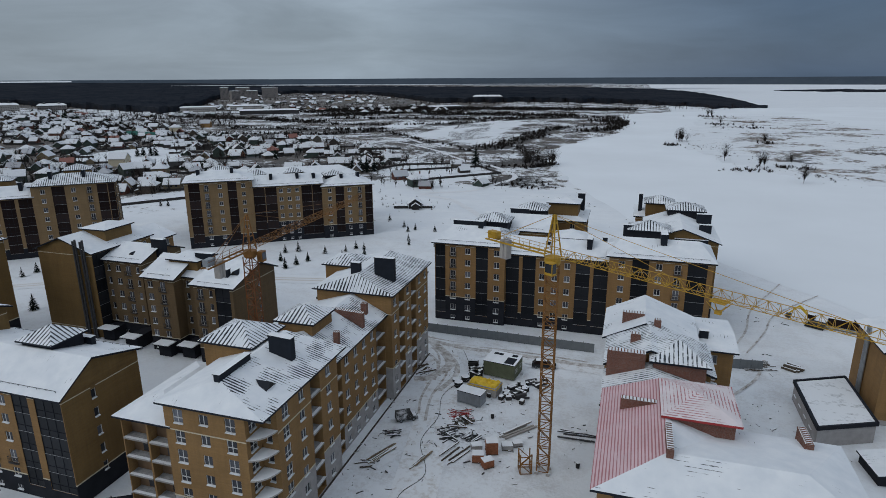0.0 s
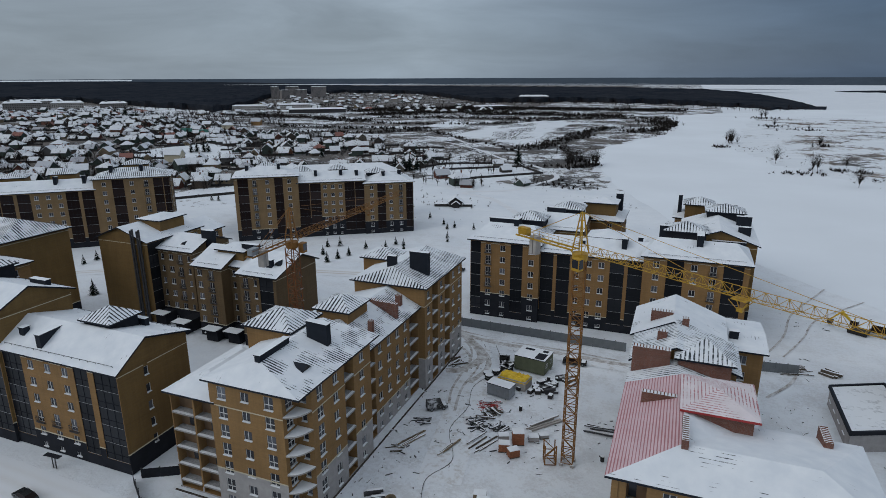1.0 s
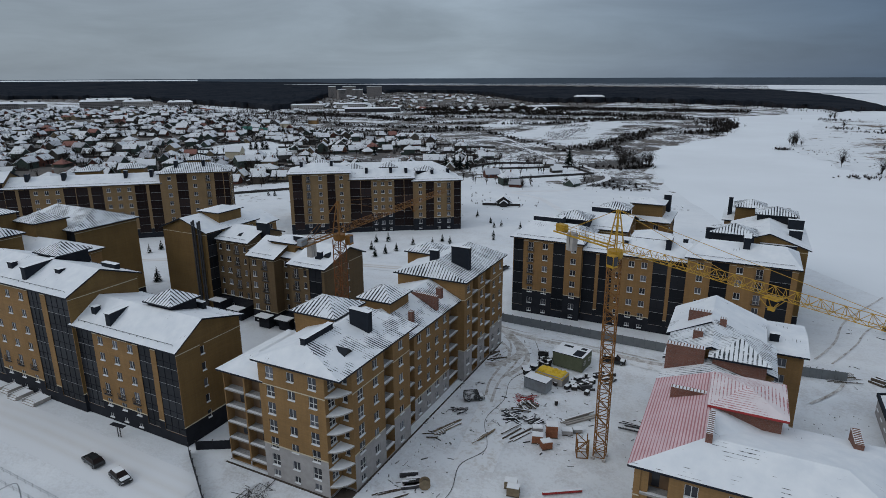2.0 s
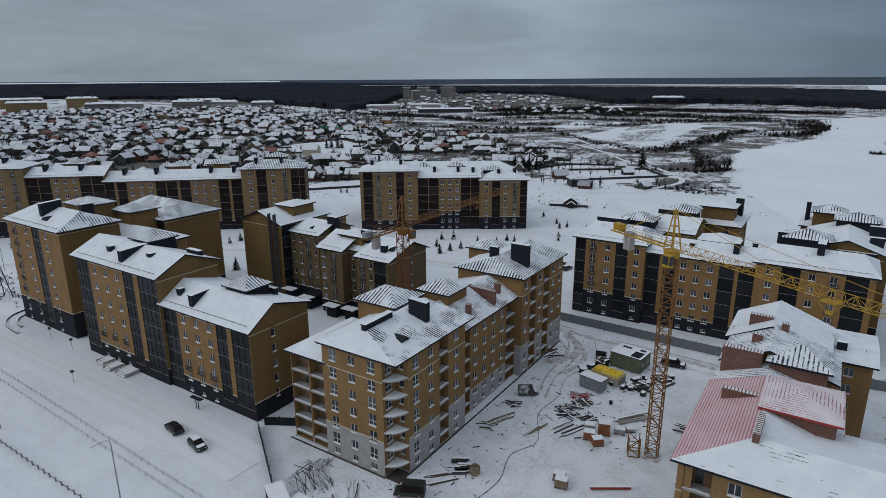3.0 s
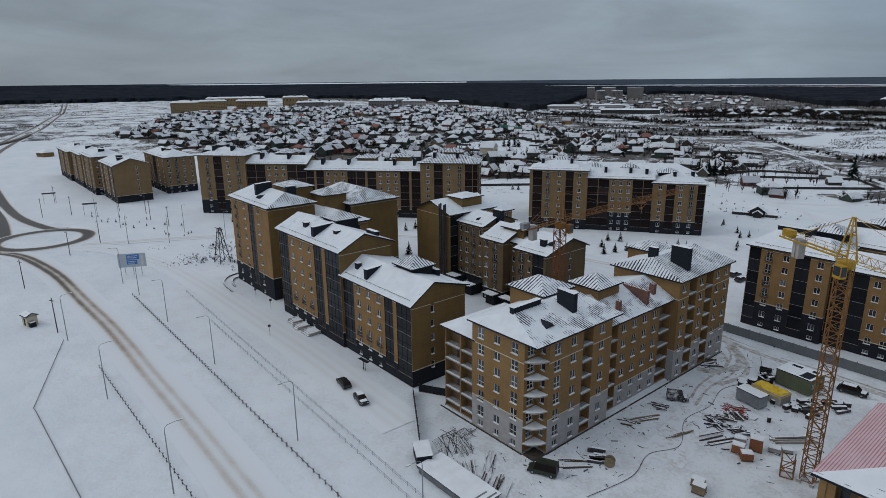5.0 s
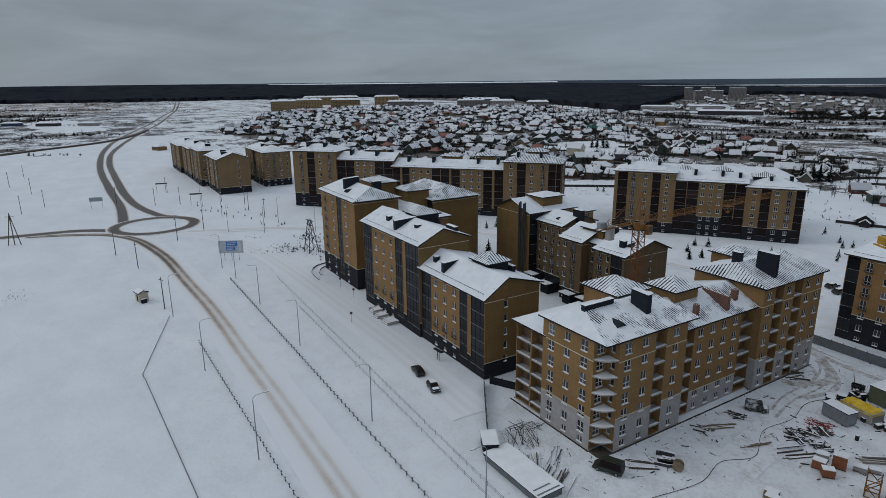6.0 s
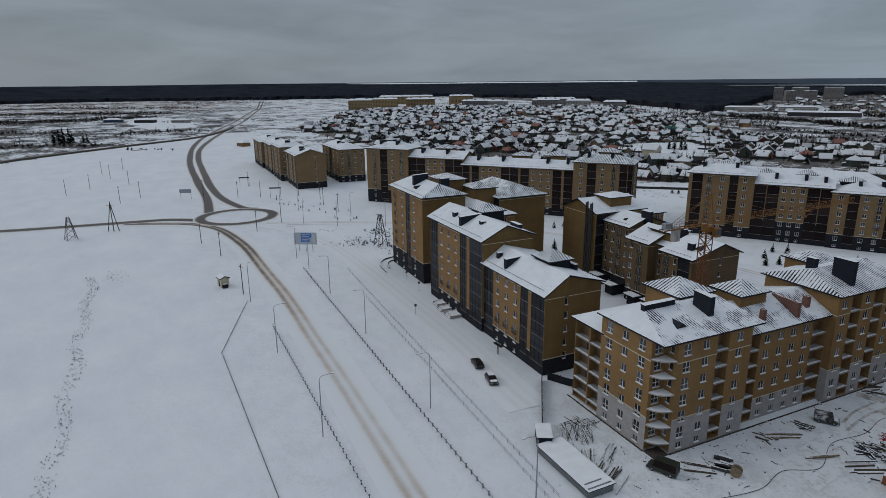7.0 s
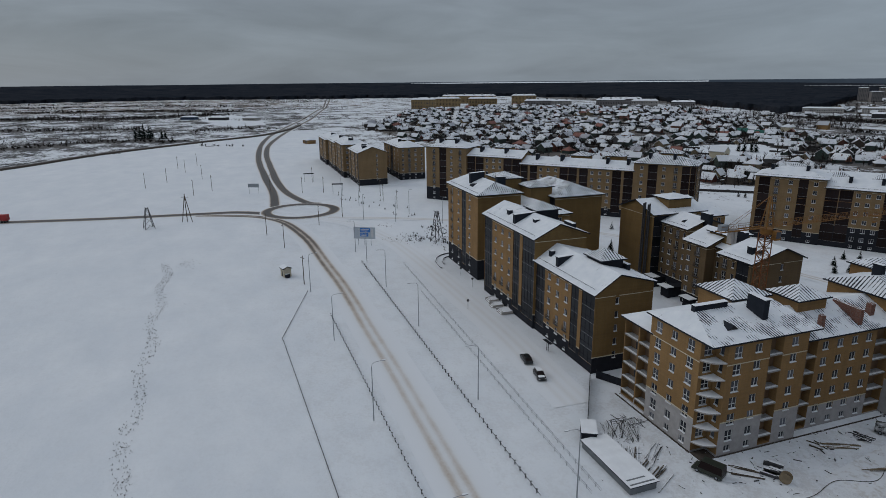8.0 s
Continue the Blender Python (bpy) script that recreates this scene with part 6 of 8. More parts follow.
# ---- vehicles ----
def car(at, turn, paint, label, size=(4.4, 1.78, 1.46), kind="car", snow=True, box=False):
    L, W, Hh = size
    c = thing(kind, label, "car" if kind == "car" else kind, at, turn)
    bm = bmesh.new()
    prof = [(-L / 2, 0.32), (-L / 2, 0.78), (-L / 2 + 0.1, 0.9), (L / 2 - 1.2, 0.92), (L / 2 - 0.15, 0.76), (L / 2, 0.62), (L / 2, 0.3)]
    sides = [[bm.verts.new((x, s * W / 2 * (0.94 if z > 0.7 else 1), z)) for x, z in prof] for s in (-1, 1)]
    bm.faces.new(sides[0])
    bm.faces.new(list(reversed(sides[1])))
    for k in range(len(prof)):
        j = (k + 1) % len(prof)
        bm.faces.new((sides[0][j], sides[0][k], sides[1][k], sides[1][j]))
    bmesh.ops.recalc_face_normals(bm, faces=bm.faces)
    me = bpy.data.meshes.new("body")
    bm.to_mesh(me)
    bm.free()
    me.materials.append(paint)
    body = put("body", me, c)
    g = Geo()
    if box:
        lo = [(-L / 2 + 0.02, -W / 2 + 0.06), (L / 2 - 0.9, -W / 2 + 0.06), (L / 2 - 0.9, W / 2 - 0.06), (-L / 2 + 0.02, W / 2 - 0.06)]
        hi = [(-L / 2 + 0.12, -W / 2 + 0.16), (L / 2 - 1.25, -W / 2 + 0.16), (L / 2 - 1.25, W / 2 - 0.16), (-L / 2 + 0.12, W / 2 - 0.16)]
    else:
        lo = [(-L / 2 + 0.25, -W / 2 + 0.08), (L / 2 - 1.15, -W / 2 + 0.08), (L / 2 - 1.15, W / 2 - 0.08), (-L / 2 + 0.25, W / 2 - 0.08)]
        hi = [(-L / 2 + 0.8, -W / 2 + 0.26), (L / 2 - 1.95, -W / 2 + 0.26), (L / 2 - 1.95, W / 2 - 0.26), (-L / 2 + 0.8, W / 2 - 0.26)]
    a, b = [(*p, 0.9) for p in lo], [(*p, Hh) for p in hi]
    for k in range(4):
        j = (k + 1) % 4
        g.face((a[k], a[j], b[j], b[k]), 1)
    g.face(b, 2 if snow else 0)
    for k in range(4):
        g.beam(a[k], b[k], 0.07, 0)
    put("cabin", g.mesh("cabin", [paint, paint if kind == "jeep" else M_GLASS_D, paint if kind == "jeep" else M_SNOW]), c)
    if snow:
        g = Geo()
        g.box(L / 2 - 1.1, L / 2 - 0.25, -W / 2 + 0.2, W / 2 - 0.2, 0.86, 0.95)
        put("snow_cap", g.mesh("snow_cap", [M_SNOW]), body, None, "snow on the bonnet")
    for x in (-L / 2 + 0.8, L / 2 - 0.85):
        for s in (-1, 1):
            g = Geo()
            g.cyl(0, 0, -0.1, 0.1, 0.33, 0, 14)
            w = part("wheel", g, M_BLACK, c)
            w.matrix_basis = pose(x, s * (W / 2 - 0.1), 0.33, 90, 0, 0)
            g = Geo()
            g.cyl(0, 0, -0.11, 0.11, 0.19, 0, 10)
            put("rim", g.mesh("rim", [M_STEEL]), w)
    for s in (-1, 1):
        g = Geo()
        g.box(L / 2 - 0.03, L / 2 + 0.02, s * W * 0.36 - 0.18, s * W * 0.36 + 0.18, 0.58, 0.7)
        put("headlight", g.mesh("headlight", [M_WHITE]), c)
    return c


car((-81.6, 44.5, 0), 170, M_CAR_D, "dark parked car on the snowy lane", snow=False)
car((-74.0, 43.7, 0), -12, M_CAR_D, "dark parked hatchback with snow on its roof and bonnet", (4.3, 1.75, 1.5))
car((-35.2, 89.6, 0), 35, M_CRUST, "jeep under crusted snow on the building site", (3.9, 1.75, 1.75), "jeep", True, True)
car((-37.0, 53.4, 0), 206, M_VAN, "dark green van by the corner of the unfinished block", (4.6, 1.95, 2.1), "van", False, True)
car((-78.4, 140.2, 0), 10, M_CAR_D, "dark car parked on the estate road", snow=True)
car((-59.5, 168.0, 0), 80, M_CAR_D, "dark car parked beside the finished block")
car((-63.0, 171.2, 0), 80, M_CAR_D, "second dark car parked beside the finished block")
car((-14.6, 117.0, 0), 5, M_CAR_D, "dark pickup parked behind the site cabin", (5.0, 1.85, 1.7))
truck = thing("lorry", "red box lorry on the side road", "lorry", (-284.6, -113.0, 0), -100)
g = Geo()
g.box(-4.5, 2.2, -1.25, 1.25, 1.0, 3.5)
part("cargo_box", g, M_REDPAINT, truck)
g = Geo()
g.box(2.5, 4.4, -1.2, 1.2, 0.7, 2.9)
part("driver_cab", g, M_REDPAINT, truck)
for x in (-3.4, -2.2, 3.4):
    for s in (-1, 1):
        g = Geo()
        g.cyl(0, 0, -0.15, 0.15, 0.5)
        part("wheel", g, M_BLACK, truck).matrix_basis = pose(x, s * 1.1, 0.5, 90, 0, 0)


def excavator(at, turn, label):
    c = thing("excavator", label, "excavator", at, turn)
    for s in (-1, 1):
        g = Geo()
        g.box(-2.0, 2.0, s * 1.15 - 0.3, s * 1.15 + 0.3, 0.05, 0.85)
        part("crawler_track", g, M_BLACK, c)
    g = Geo()
    g.box(-2.2, 1.2, -1.3, 1.3, 0.95, 2.1, 0, 1)
    part("engine_house", g, [M_DSTEEL, M_SNOW], c)
    g = Geo()
    g.box(0.2, 1.8, 0.2, 1.3, 2.1, 3.2, 0, 1)
    part("driver_cab", g, [M_GLASS_D, M_SNOW], c)
    g = Geo()
    g.beam((1.2, -0.3, 1.8), (4.2, -0.3, 4.2), 0.5)
    g.beam((4.2, -0.3, 4.2), (6.4, -0.3, 1.6), 0.36)
    part("boom", g, M_TARP, c)
    g = Geo()
    g.box(5.8, 6.9, -0.8, 0.2, 0.6, 1.6)
    part("bucket", g, M_DSTEEL, c)


excavator((45.5, 157.5, 0), 150, "snow-dusted excavator standing by the river bank")
car((51.0, 157.0, 0), 160, M_CAR_S, "snow-covered crane lorry beside the excavator", (8.5, 2.4, 2.8), "lorry", True, True)


# ---- street furniture ----
def street_lamp(x, y, turn, h=11.5, first=[None]):
    m = pose(x, y, 0, 0, 0, turn)
    if first[0] is not None:
        return copy_thing(first[0], m)
    c = thing("street_lamp", "slim grey street lamp with a single curved arm", "lamp", (x, y, 0), turn, "street lamps along the road")
    g = Geo()
    g.cyl(0, 0, 0, h - 0.9, 0.11, 0, 10, None, 0.07)
    part("pole", g, M_STEEL, c)
    g = Geo()
    g.tube([(0, 0, h - 0.9), (0.1, 0, h - 0.45), (0.5, 0, h - 0.12), (2.1, 0, h + 0.05)], 0.045)
    part("arm", g, M_STEEL, c)
    g = Geo()
    g.box(1.9, 2.6, -0.14, 0.14, h - 0.02, h + 0.1, 0, 1)
    part("lamp_head", g, [M_STEEL, M_SNOW], c)
    first[0] = c
    return c


for x, y, a in ((-69.3, 8.0, 90), (-106.8, 6.9, 90), (-143.5, 6.0, 90), (-31, 8.6, 90), (-69.8, 28.4, -90), (-108.1, 28.1, -90), (-140.3, 27.7, -90), (-167, 27.6, -90), (-38.8, 31.3, -90), (-181, 26.5, -90), (-222, 52, 0), (-232, 40, 0), (-262, 44, 0), (-212, 70, 20), (-288, 40, 0), (-236, 62, 20)):
    street_lamp(x, y, a)


def utility_pole(x, y, h=9.0, first=[None]):
    if first[0] is not None:
        return copy_thing(first[0], pose(x, y, 0, 0, 0, (x * 7 + y) % 40))
    c = thing("utility_pole", "thin weathered utility pole with a crossarm", "pole", (x, y, 0), 0, "utility poles on the plain")
    g = Geo()
    g.cyl(0, 0, 0, h, 0.14, 0, 8, None, 0.1)
    part("pole", g, M_TIMBER, c)
    g = Geo()
    g.box(-0.9, 0.9, -0.06, 0.06, h - 0.8, h - 0.66)
    part("crossarm", g, M_TIMBER, c)
    first[0] = c
    return c


for x, y in ((-218, -2), (-196, 3), (-151, 5), (-322, -34), (-335, -25), (-385, -32), (-455, -38), (-440, -50), (-378, -52), (-305, 33), (-309, 22), (-325, 6), (-228, 20), (-240, 32), (-285, 60), (-300, 52), (-270, 58), (-250, 60), (-345, 32), (-360, -62), (-420, -44)):
    utility_pole(x, y)


def pylon(x, y, h, turn):
    c = thing("power_pylon", "small dark lattice pylon with splayed legs", "pylon", (x, y, 0), turn, "power pylons")
    g = Geo()
    for sx, sy in ((-1, -1), (1, -1), (1, 1), (-1, 1)):
        g.beam((sx * 1.9, sy * 1.9, 0), (sx * 0.4, sy * 0.4, h), 0.2)
    for k in range(4):
        a, b = k / 4, (k + 1) / 4
        ra, rb = 1.9 - 1.5 * a, 1.9 - 1.5 * b
        for (p, q), (r, s) in zip(((-1, -1), (1, -1), (1, 1), (-1, 1)), ((1, -1), (1, 1), (-1, 1), (-1, -1))):
            g.beam((p * ra, q * ra, h * a), (r * rb, s * rb, h * b), 0.11)
    part("lattice_leg", g, M_DSTEEL, c)
    g = Geo()
    g.beam((-2.6, 0, h - 0.4), (2.6, 0, h - 0.4), 0.16)
    g.beam((-2.2, 0, h - 2.0), (2.2, 0, h - 2.0), 0.16)
    part("crossarm", g, M_DSTEEL, c)


pylon(-248, -48, 9, 20)
pylon(-183.5, 58.0, 12, 10)
g = Geo()
for a in (-2.2, 2.2):
    g.beam((a, 0, 0), (0, 0, 12), 0.24)
g.beam((0, 0, 0), (0, 0, 12.5), 0.26)
g.beam((-1.6, 0, 11), (1.6, 0, 11), 0.16)
part("pole", g, M_TIMBER, thing("braced_pole", "braced timber line pole beside the side road", "pole", (-255.5, -33.5, 0), 70))

bb = thing("road_sign", "large blue and grey direction sign on steel posts", "sign", (-188.6, 31.5, 0), 62)
for x in (-2.4, 0, 2.4):
    g = Geo()
    g.cyl(x, 0, 0, 4.0, 0.09, 0, 8)
    part("post", g, M_STEEL, bb)
g = Geo()
g.box(-4.1, 4.1, -0.18, -0.08, 2.6, 7.0)
brd = part("sign_board", g, M_BOARD, bb, "pale grey sign board")
for q in ((-1.6, 2.2, 5.1, 6.7, M_BLUE), (-1.6, 1.5, 3.5, 4.9, M_BLUE), (-1.2, 1.8, 6.1, 6.3, M_WHITE), (-1.2, 1.4, 5.5, 5.7, M_WHITE), (-1.2, 1.1, 4.3, 4.5, M_WHITE), (-1.2, 0.8, 3.8, 4.0, M_WHITE), (2.6, 3.4, 3.2, 6.4, M_WHITE)):
    g = Geo()
    g.box(q[0], q[1], -0.186 - 0.004 * (q[4] is M_WHITE), -0.18, q[2], q[3])
    put("sign_field", g.mesh("sign_field", [q[4]]), brd)
for k, (x, y, a) in enumerate(((-318, -3, 70), (-345, 30, 80), (-300, 40, 75))):
    s = thing("gantry_sign" if k else "road_sign", "small grey roadside sign on thin posts", "sign", (x, y, 0), a)
    for px in (-2.6, 2.6):
        g = Geo()
        g.cyl(px, 0, 0, 5.6 if k else 4.6, 0.09, 0, 8)
        part("post", g, M_STEEL, s)
    g = Geo()
    g.box(-3.0, 3.0, -0.14, -0.09, 3.4 if not k else 5.0, 5.4 if not k else 5.7)
    part("sign_board", g, M_STEEL if not k else M_DSTEEL, s)


def guard_rail(x0, y0, x1, y1, step, h, label, mat=None, rails=(0.52,), posts=0.075, snowy=True, thick=0.075):
    """A road barrier: posts as parts of their own and rails through them."""
    d = Vector((x1 - x0, y1 - y0))
    L = d.length
    c = thing("guard_rail", label, "guard rail", (x0, y0, 0), math.degrees(math.atan2(d.y, d.x)))
    mat = mat or M_DSTEEL
    pm = shared(("post", h, posts, mat.name), lambda: post_mesh(h, posts, mat))
    n = int(L / step)
    for k in range(n + 1):
        put("post", pm, c, Matrix.Translation((k * step, 0, 0)))
    for z in rails:
        g = Geo()
        g.box(0, L, -thick / 2, thick / 2, z - thick, z + thick, 0, 1 if snowy else 0)
        part("rail", g, [mat, M_SNOW], c)


def post_mesh(h, w, mat):
    g = Geo()
    g.box(-w, w, -w, w, 0, h)
    g.box(-w - 0.05, w + 0.05, -w - 0.05, w + 0.05, h, h + 0.04)
    return g.mesh("post", [mat])


guard_rail(-167.5, 26.0, -40.5, 26.3, 1.85, 0.7, "low roadside guard rail with dark posts in deep snow")
guard_rail(-122.5, 8.6, -49, 10.2, 1.85, 0.7, "guard rail with dark posts along the far verge")
guard_rail(-49, 10.2, 30, 11.4, 1.85, 0.7, "guard rail with dark posts along the far verge")
guard_rail(-160, 38.6, -38.5, 35.2, 2.0, 0.75, "thin grey pedestrian railing beside the lane", M_STEEL, (0.35, 0.7), 0.025, False, 0.022)
guard_rail(-132, 36.0, -38.5, 33.6, 2.0, 0.75, "thin grey pedestrian railing beside the verge", M_STEEL, (0.35, 0.7), 0.025, False, 0.022)
g = Geo()
g.tube([(-144.6, 5.3, 0.12), (-112, -4.6, 0.12), (-110, -4.4, 0.12), (-50, -1.5, 0.12), (-10, 0.5, 0.12)], 0.06)
tagged(part("ground_pipe", g, M_DSTEEL, None), "thin dark pipe lying across the snowfield", "pipe")

kiosk = thing("kiosk", "small cream kiosk with a snowy roof beside the road", "kiosk", (-161.5, 0.6, 0), 15)
g = Geo()
g.box(-1.5, 1.5, -1.2, 1.2, 0, 2.7)
part("wall", g, M_BAND, kiosk)
roof(kiosk, -1.5, 1.5, -1.2, 1.2, 2.8, 0.7, "gx", [M_SNOW, M_DARK], 0.3, M_BAND)
g = Geo()
g.box(-0.4, 0.4, -1.23, -1.2, 0.1, 2.0)
part("door", g, M_DARK, kiosk)
g = Geo()
g.box(1.7, 2.6, -1.0, 0.4, 0, 1.2, 0, 1)
part("crate", g, [M_DARK, M_SNOW], kiosk)

# ---- fences and sheds on the site ----
def sheet_fence(x0, y0, x1, y1, h, label, mat=None, panel=2.4):
    d = Vector((x1 - x0, y1 - y0))
    n = max(1, round(d.length / panel))
    w = d.length / n
    c = thing("fence", label, "fence", (x0, y0, 0), math.degrees(math.atan2(d.y, d.x)))

    def make():
        g = Geo()
        k = 8
        for i in range(k):
            a, b = w * i / k, w * (i + 1) / k
            ya, yb = (0, 0.04) if i % 2 else (0.04, 0)
            g.face(((a, ya, 0.05), (b - 0.02 * (i == k - 1), yb, 0.05), (b - 0.02 * (i == k - 1), yb, h), (a, ya, h)))
        return welded(g).mesh("panel", [mat or M_FENCE])

    me = make()
    pm = shared(("post", h + 0.1, 0.04, "f"), lambda: post_mesh(h + 0.1, 0.04, M_DSTEEL))
    for k in range(n):
        put("panel", me, c, Matrix.Translation((k * w, 0, 0.08 * noise.noise(Vector((k, x0, 0))))))
        put("post", pm, c, Matrix.Translation((k * w, 0.1, 0)))


sheet_fence(-66, 128.0, -5, 127.0, 2.2, "grey corrugated sheet fence round the building site")
sheet_fence(18, 127.3, 29, 128.6, 2.2, "short grey corrugated sheet fence")
sheet_fence(-70.0, 53.0, -51.5, 40.8, 1.9, "dark sheet fence between the lane and the site", M_DARK)
sheet_fence(-69.6, 54.2, -62.5, 58.5, 1.7, "dark sheet fence between two blocks", M_DARK)
store = thing("storage_shed", "long low storage shed with a snow-covered roof", "shed", (-49.6, 38.6, 0), 1)
g = Geo()
g.box(0.1, 13.0, 0.1, 4.7, 0, 1.25)
for k in range(26):
    g.box(0.2 + 0.5 * k, 0.45 + 0.5 * k, 0.06, 0.1, 0.05, 1.2)
part("wall", g, M_FENCE, store)
g = Geo()
g.box(-0.15, 13.25, -0.15, 4.95, 1.25, 1.4, 0, 1)
part("roof", g, [M_METAL_D, M_SNOW], store)
for x0, x1, y0, y1 in ((11.4, 11.7, 0.4, 3.6), (12.5, 12.8, 0.2, 4.5)):
    g = Geo()
    g.box(x0, x1, y0, y1, 1.4, 1.406)
    part("bare_roof_sheet", g, M_FENCE, store, "bare strip of grey roof sheet")
store2 = thing("storage_shed", "small dark shed with a snowy roof by the fence", "shed", (-54.2, 41.2, 0), -28)
g = Geo()
g.box(0, 4.2, 0, 2.4, 0, 1.9)
part("wall", g, M_DARK, store2)
g = Geo()
g.box(-0.15, 4.35, -0.15, 2.55, 1.9, 2.1, 0, 1)
part("roof", g, [M_METAL_D, M_SNOW], store2)


# ---- site cabins, stacks and scraps ----
def cabin(at, turn, L, W, h, mat, label, windows=2):
    c = thing("site_cabin", label, "cabin", at, turn)
    g = Geo()
    g.box(-L / 2, L / 2, -W / 2, W / 2, 0.15, h)
    for k in range(int(L / 0.5)):
        x = -L / 2 + 0.25 + 0.5 * k
        g.box(x - 0.05, x + 0.05, -W / 2 - 0.03, -W / 2, 0.2, h - 0.05)
    part("wall", g, mat, c)
    g = Geo()
    g.box(-L / 2 - 0.1, L / 2 + 0.1, -W / 2 - 0.1, W / 2 + 0.1, h, h + 0.15, 0, 1)
    part("roof", g, [M_METAL_D, M_SNOW], c)
    if mat is M_GREEN:
        for x0, x1, y0, y1 in ((0.9, 2.9, -2.3, 0.6), (-2.4, -0.4, 1.0, 1.9), (1.4, 2.6, 1.2, 2.2)):
            g = Geo()
            g.box(x0, x1, y0, y1, h + 0.15, h + 0.156)
            part("bare_roof_sheet", g, M_METAL_D, c, "bare dark patch of roof sheet")
    for k in range(windows):
        put("window", shared(("wf", 1.0, 0.9), lambda: window_frame(1.0, 0.9)), c, pose(L / 2 + 0.12, -W / 4 + k * W / 2, 1.3, 0, 0, 90))
    return c


cabin((-22.4, 112.2, 0), -8, 6.6, 5.2, 3.2, M_GREEN, "olive green site cabin with a snowy patched roof")
cabin((-25.6, 98.8, 0), -12, 4.8, 2.4, 2.4, M_STEEL, "grey steel tool container with a snowy top", 0)
st = thing("covered_stack", "pallet stack of grey blocks under a yellow tarpaulin", "stack", (-24.2, 103.6, 0), -10)
g = Geo()
g.box(-3.0, 3.0, -1.6, 1.6, 0, 1.9, 0)
part("block_stack", g, M_CONC, st)
g = Geo()
nx, ny = 14, 9
tv = {}
for i in range(nx + 1):
    for j in range(ny + 1):
        x, y = -3.1 + 6.2 * i / nx, -1.7 + 3.4 * j / ny
        edge = i in (0, nx) or j in (0, ny)
        tv[i, j] = len(g.v)
        g.v.append((x, y, 1.55 if edge else 1.96 + 0.85 * abs(noise.noise(Vector((x * 1.1, y * 1.5, 4))))))
for i in range(nx):
    for j in range(ny):
        g.f.append((tv[i, j], tv[i + 1, j], tv[i + 1, j + 1], tv[i, j + 1]))
        g.i.append(0)
part("tarpaulin", g, M_TARP, st, "creased yellow tarpaulin")


def pallet_stack(at, turn, mat, w, d, h, label, name="brick_pallet"):
    c = thing(name, label, "pallet", at, turn)
    g = Geo()
    for k in range(3):
        g.box(-w / 2, w / 2, -d / 2 + k * (d - 0.12) / 2, -d / 2 + k * (d - 0.12) / 2 + 0.12, 0, 0.12)
    part("pallet", g, M_TIMBER, c)
    rows = max(2, round(h / 0.3))
    for k in range(rows):
        j = 0.03 * noise.noise(Vector((k, at[0], at[1])))
        g = Geo()
        g.box(-w / 2 + 0.04 + j, w / 2 - 0.04 + j, -d / 2 + 0.04 - j, d / 2 - 0.04 - j, 0.13 + k * h / rows, 0.11 + (k + 1) * h / rows)
        part("brick_course", g, mat, c)
    g = Geo()
    g.box(-w / 2 + 0.02, w / 2 - 0.02, -d / 2 + 0.02, d / 2 - 0.02, 0.12 + h, 0.2 + h)
    part("snow_cap", g, M_SNOW, c, "snow on top")


for q in (((-18.4, 84.4, 0), 20, M_ORANGE, 2.0, 1.7, 2.1), ((-20.0, 81.6, 0), 15, M_ORANGE, 1.9, 1.5, 1.3), ((-18.2, 80.6, 0), 40, M_ORANGE, 1.8, 1.4, 1.2), ((-21.0, 84.6, 0), 25, M_GREYBLOCK, 1.8, 1.4, 0.8), ((-16.2, 86.2, 0), 20, M_GREYBLOCK, 1.8, 1.4, 0.7), ((-14.8, 87.6, 0), 30, M_GREYBLOCK, 1.6, 1.2, 0.5)):
    pallet_stack(*q, "pallet of orange hollow bricks under snow" if q[2] is M_ORANGE else "pallet of grey blocks under snow")
for x, y, a, h in ((-19.9, 68.6, 12, 1.1), (-19.0, 67.2, 12, 1.3)):
    pallet_stack((x, y, 0), a, M_LOG, 1.9, 1.3, h, "pile of sawn boards under snow", "board_stack")


def bundle(at, turn, n, L, mat, label, name, w=0.16, spread=1.4, snow=True, mess=6.0, rng=random.Random(5)):
    """A loose heap of beams, pipes or boards lying on the snow; each one a part."""
    c = thing(name, label, name.replace("_", " "), at, turn)
    for k in range(n):
        g = Geo()
        l = L * rng.uniform(0.6, 1.0)
        y = rng.uniform(-spread, spread)
        z = w / 2 + rng.choice((0, 0, 0, w))
        g.box(-l / 2, l / 2, -w / 2, w / 2, z - w / 2, z + w / 2, 0, 1 if snow and k % 3 else 0)
        ob = part("beam", g, [mat, M_SNOW], c)
        ob.matrix_basis = pose(rng.uniform(-0.6, 0.6), y, 0, 0, 0, rng.uniform(-mess, mess))


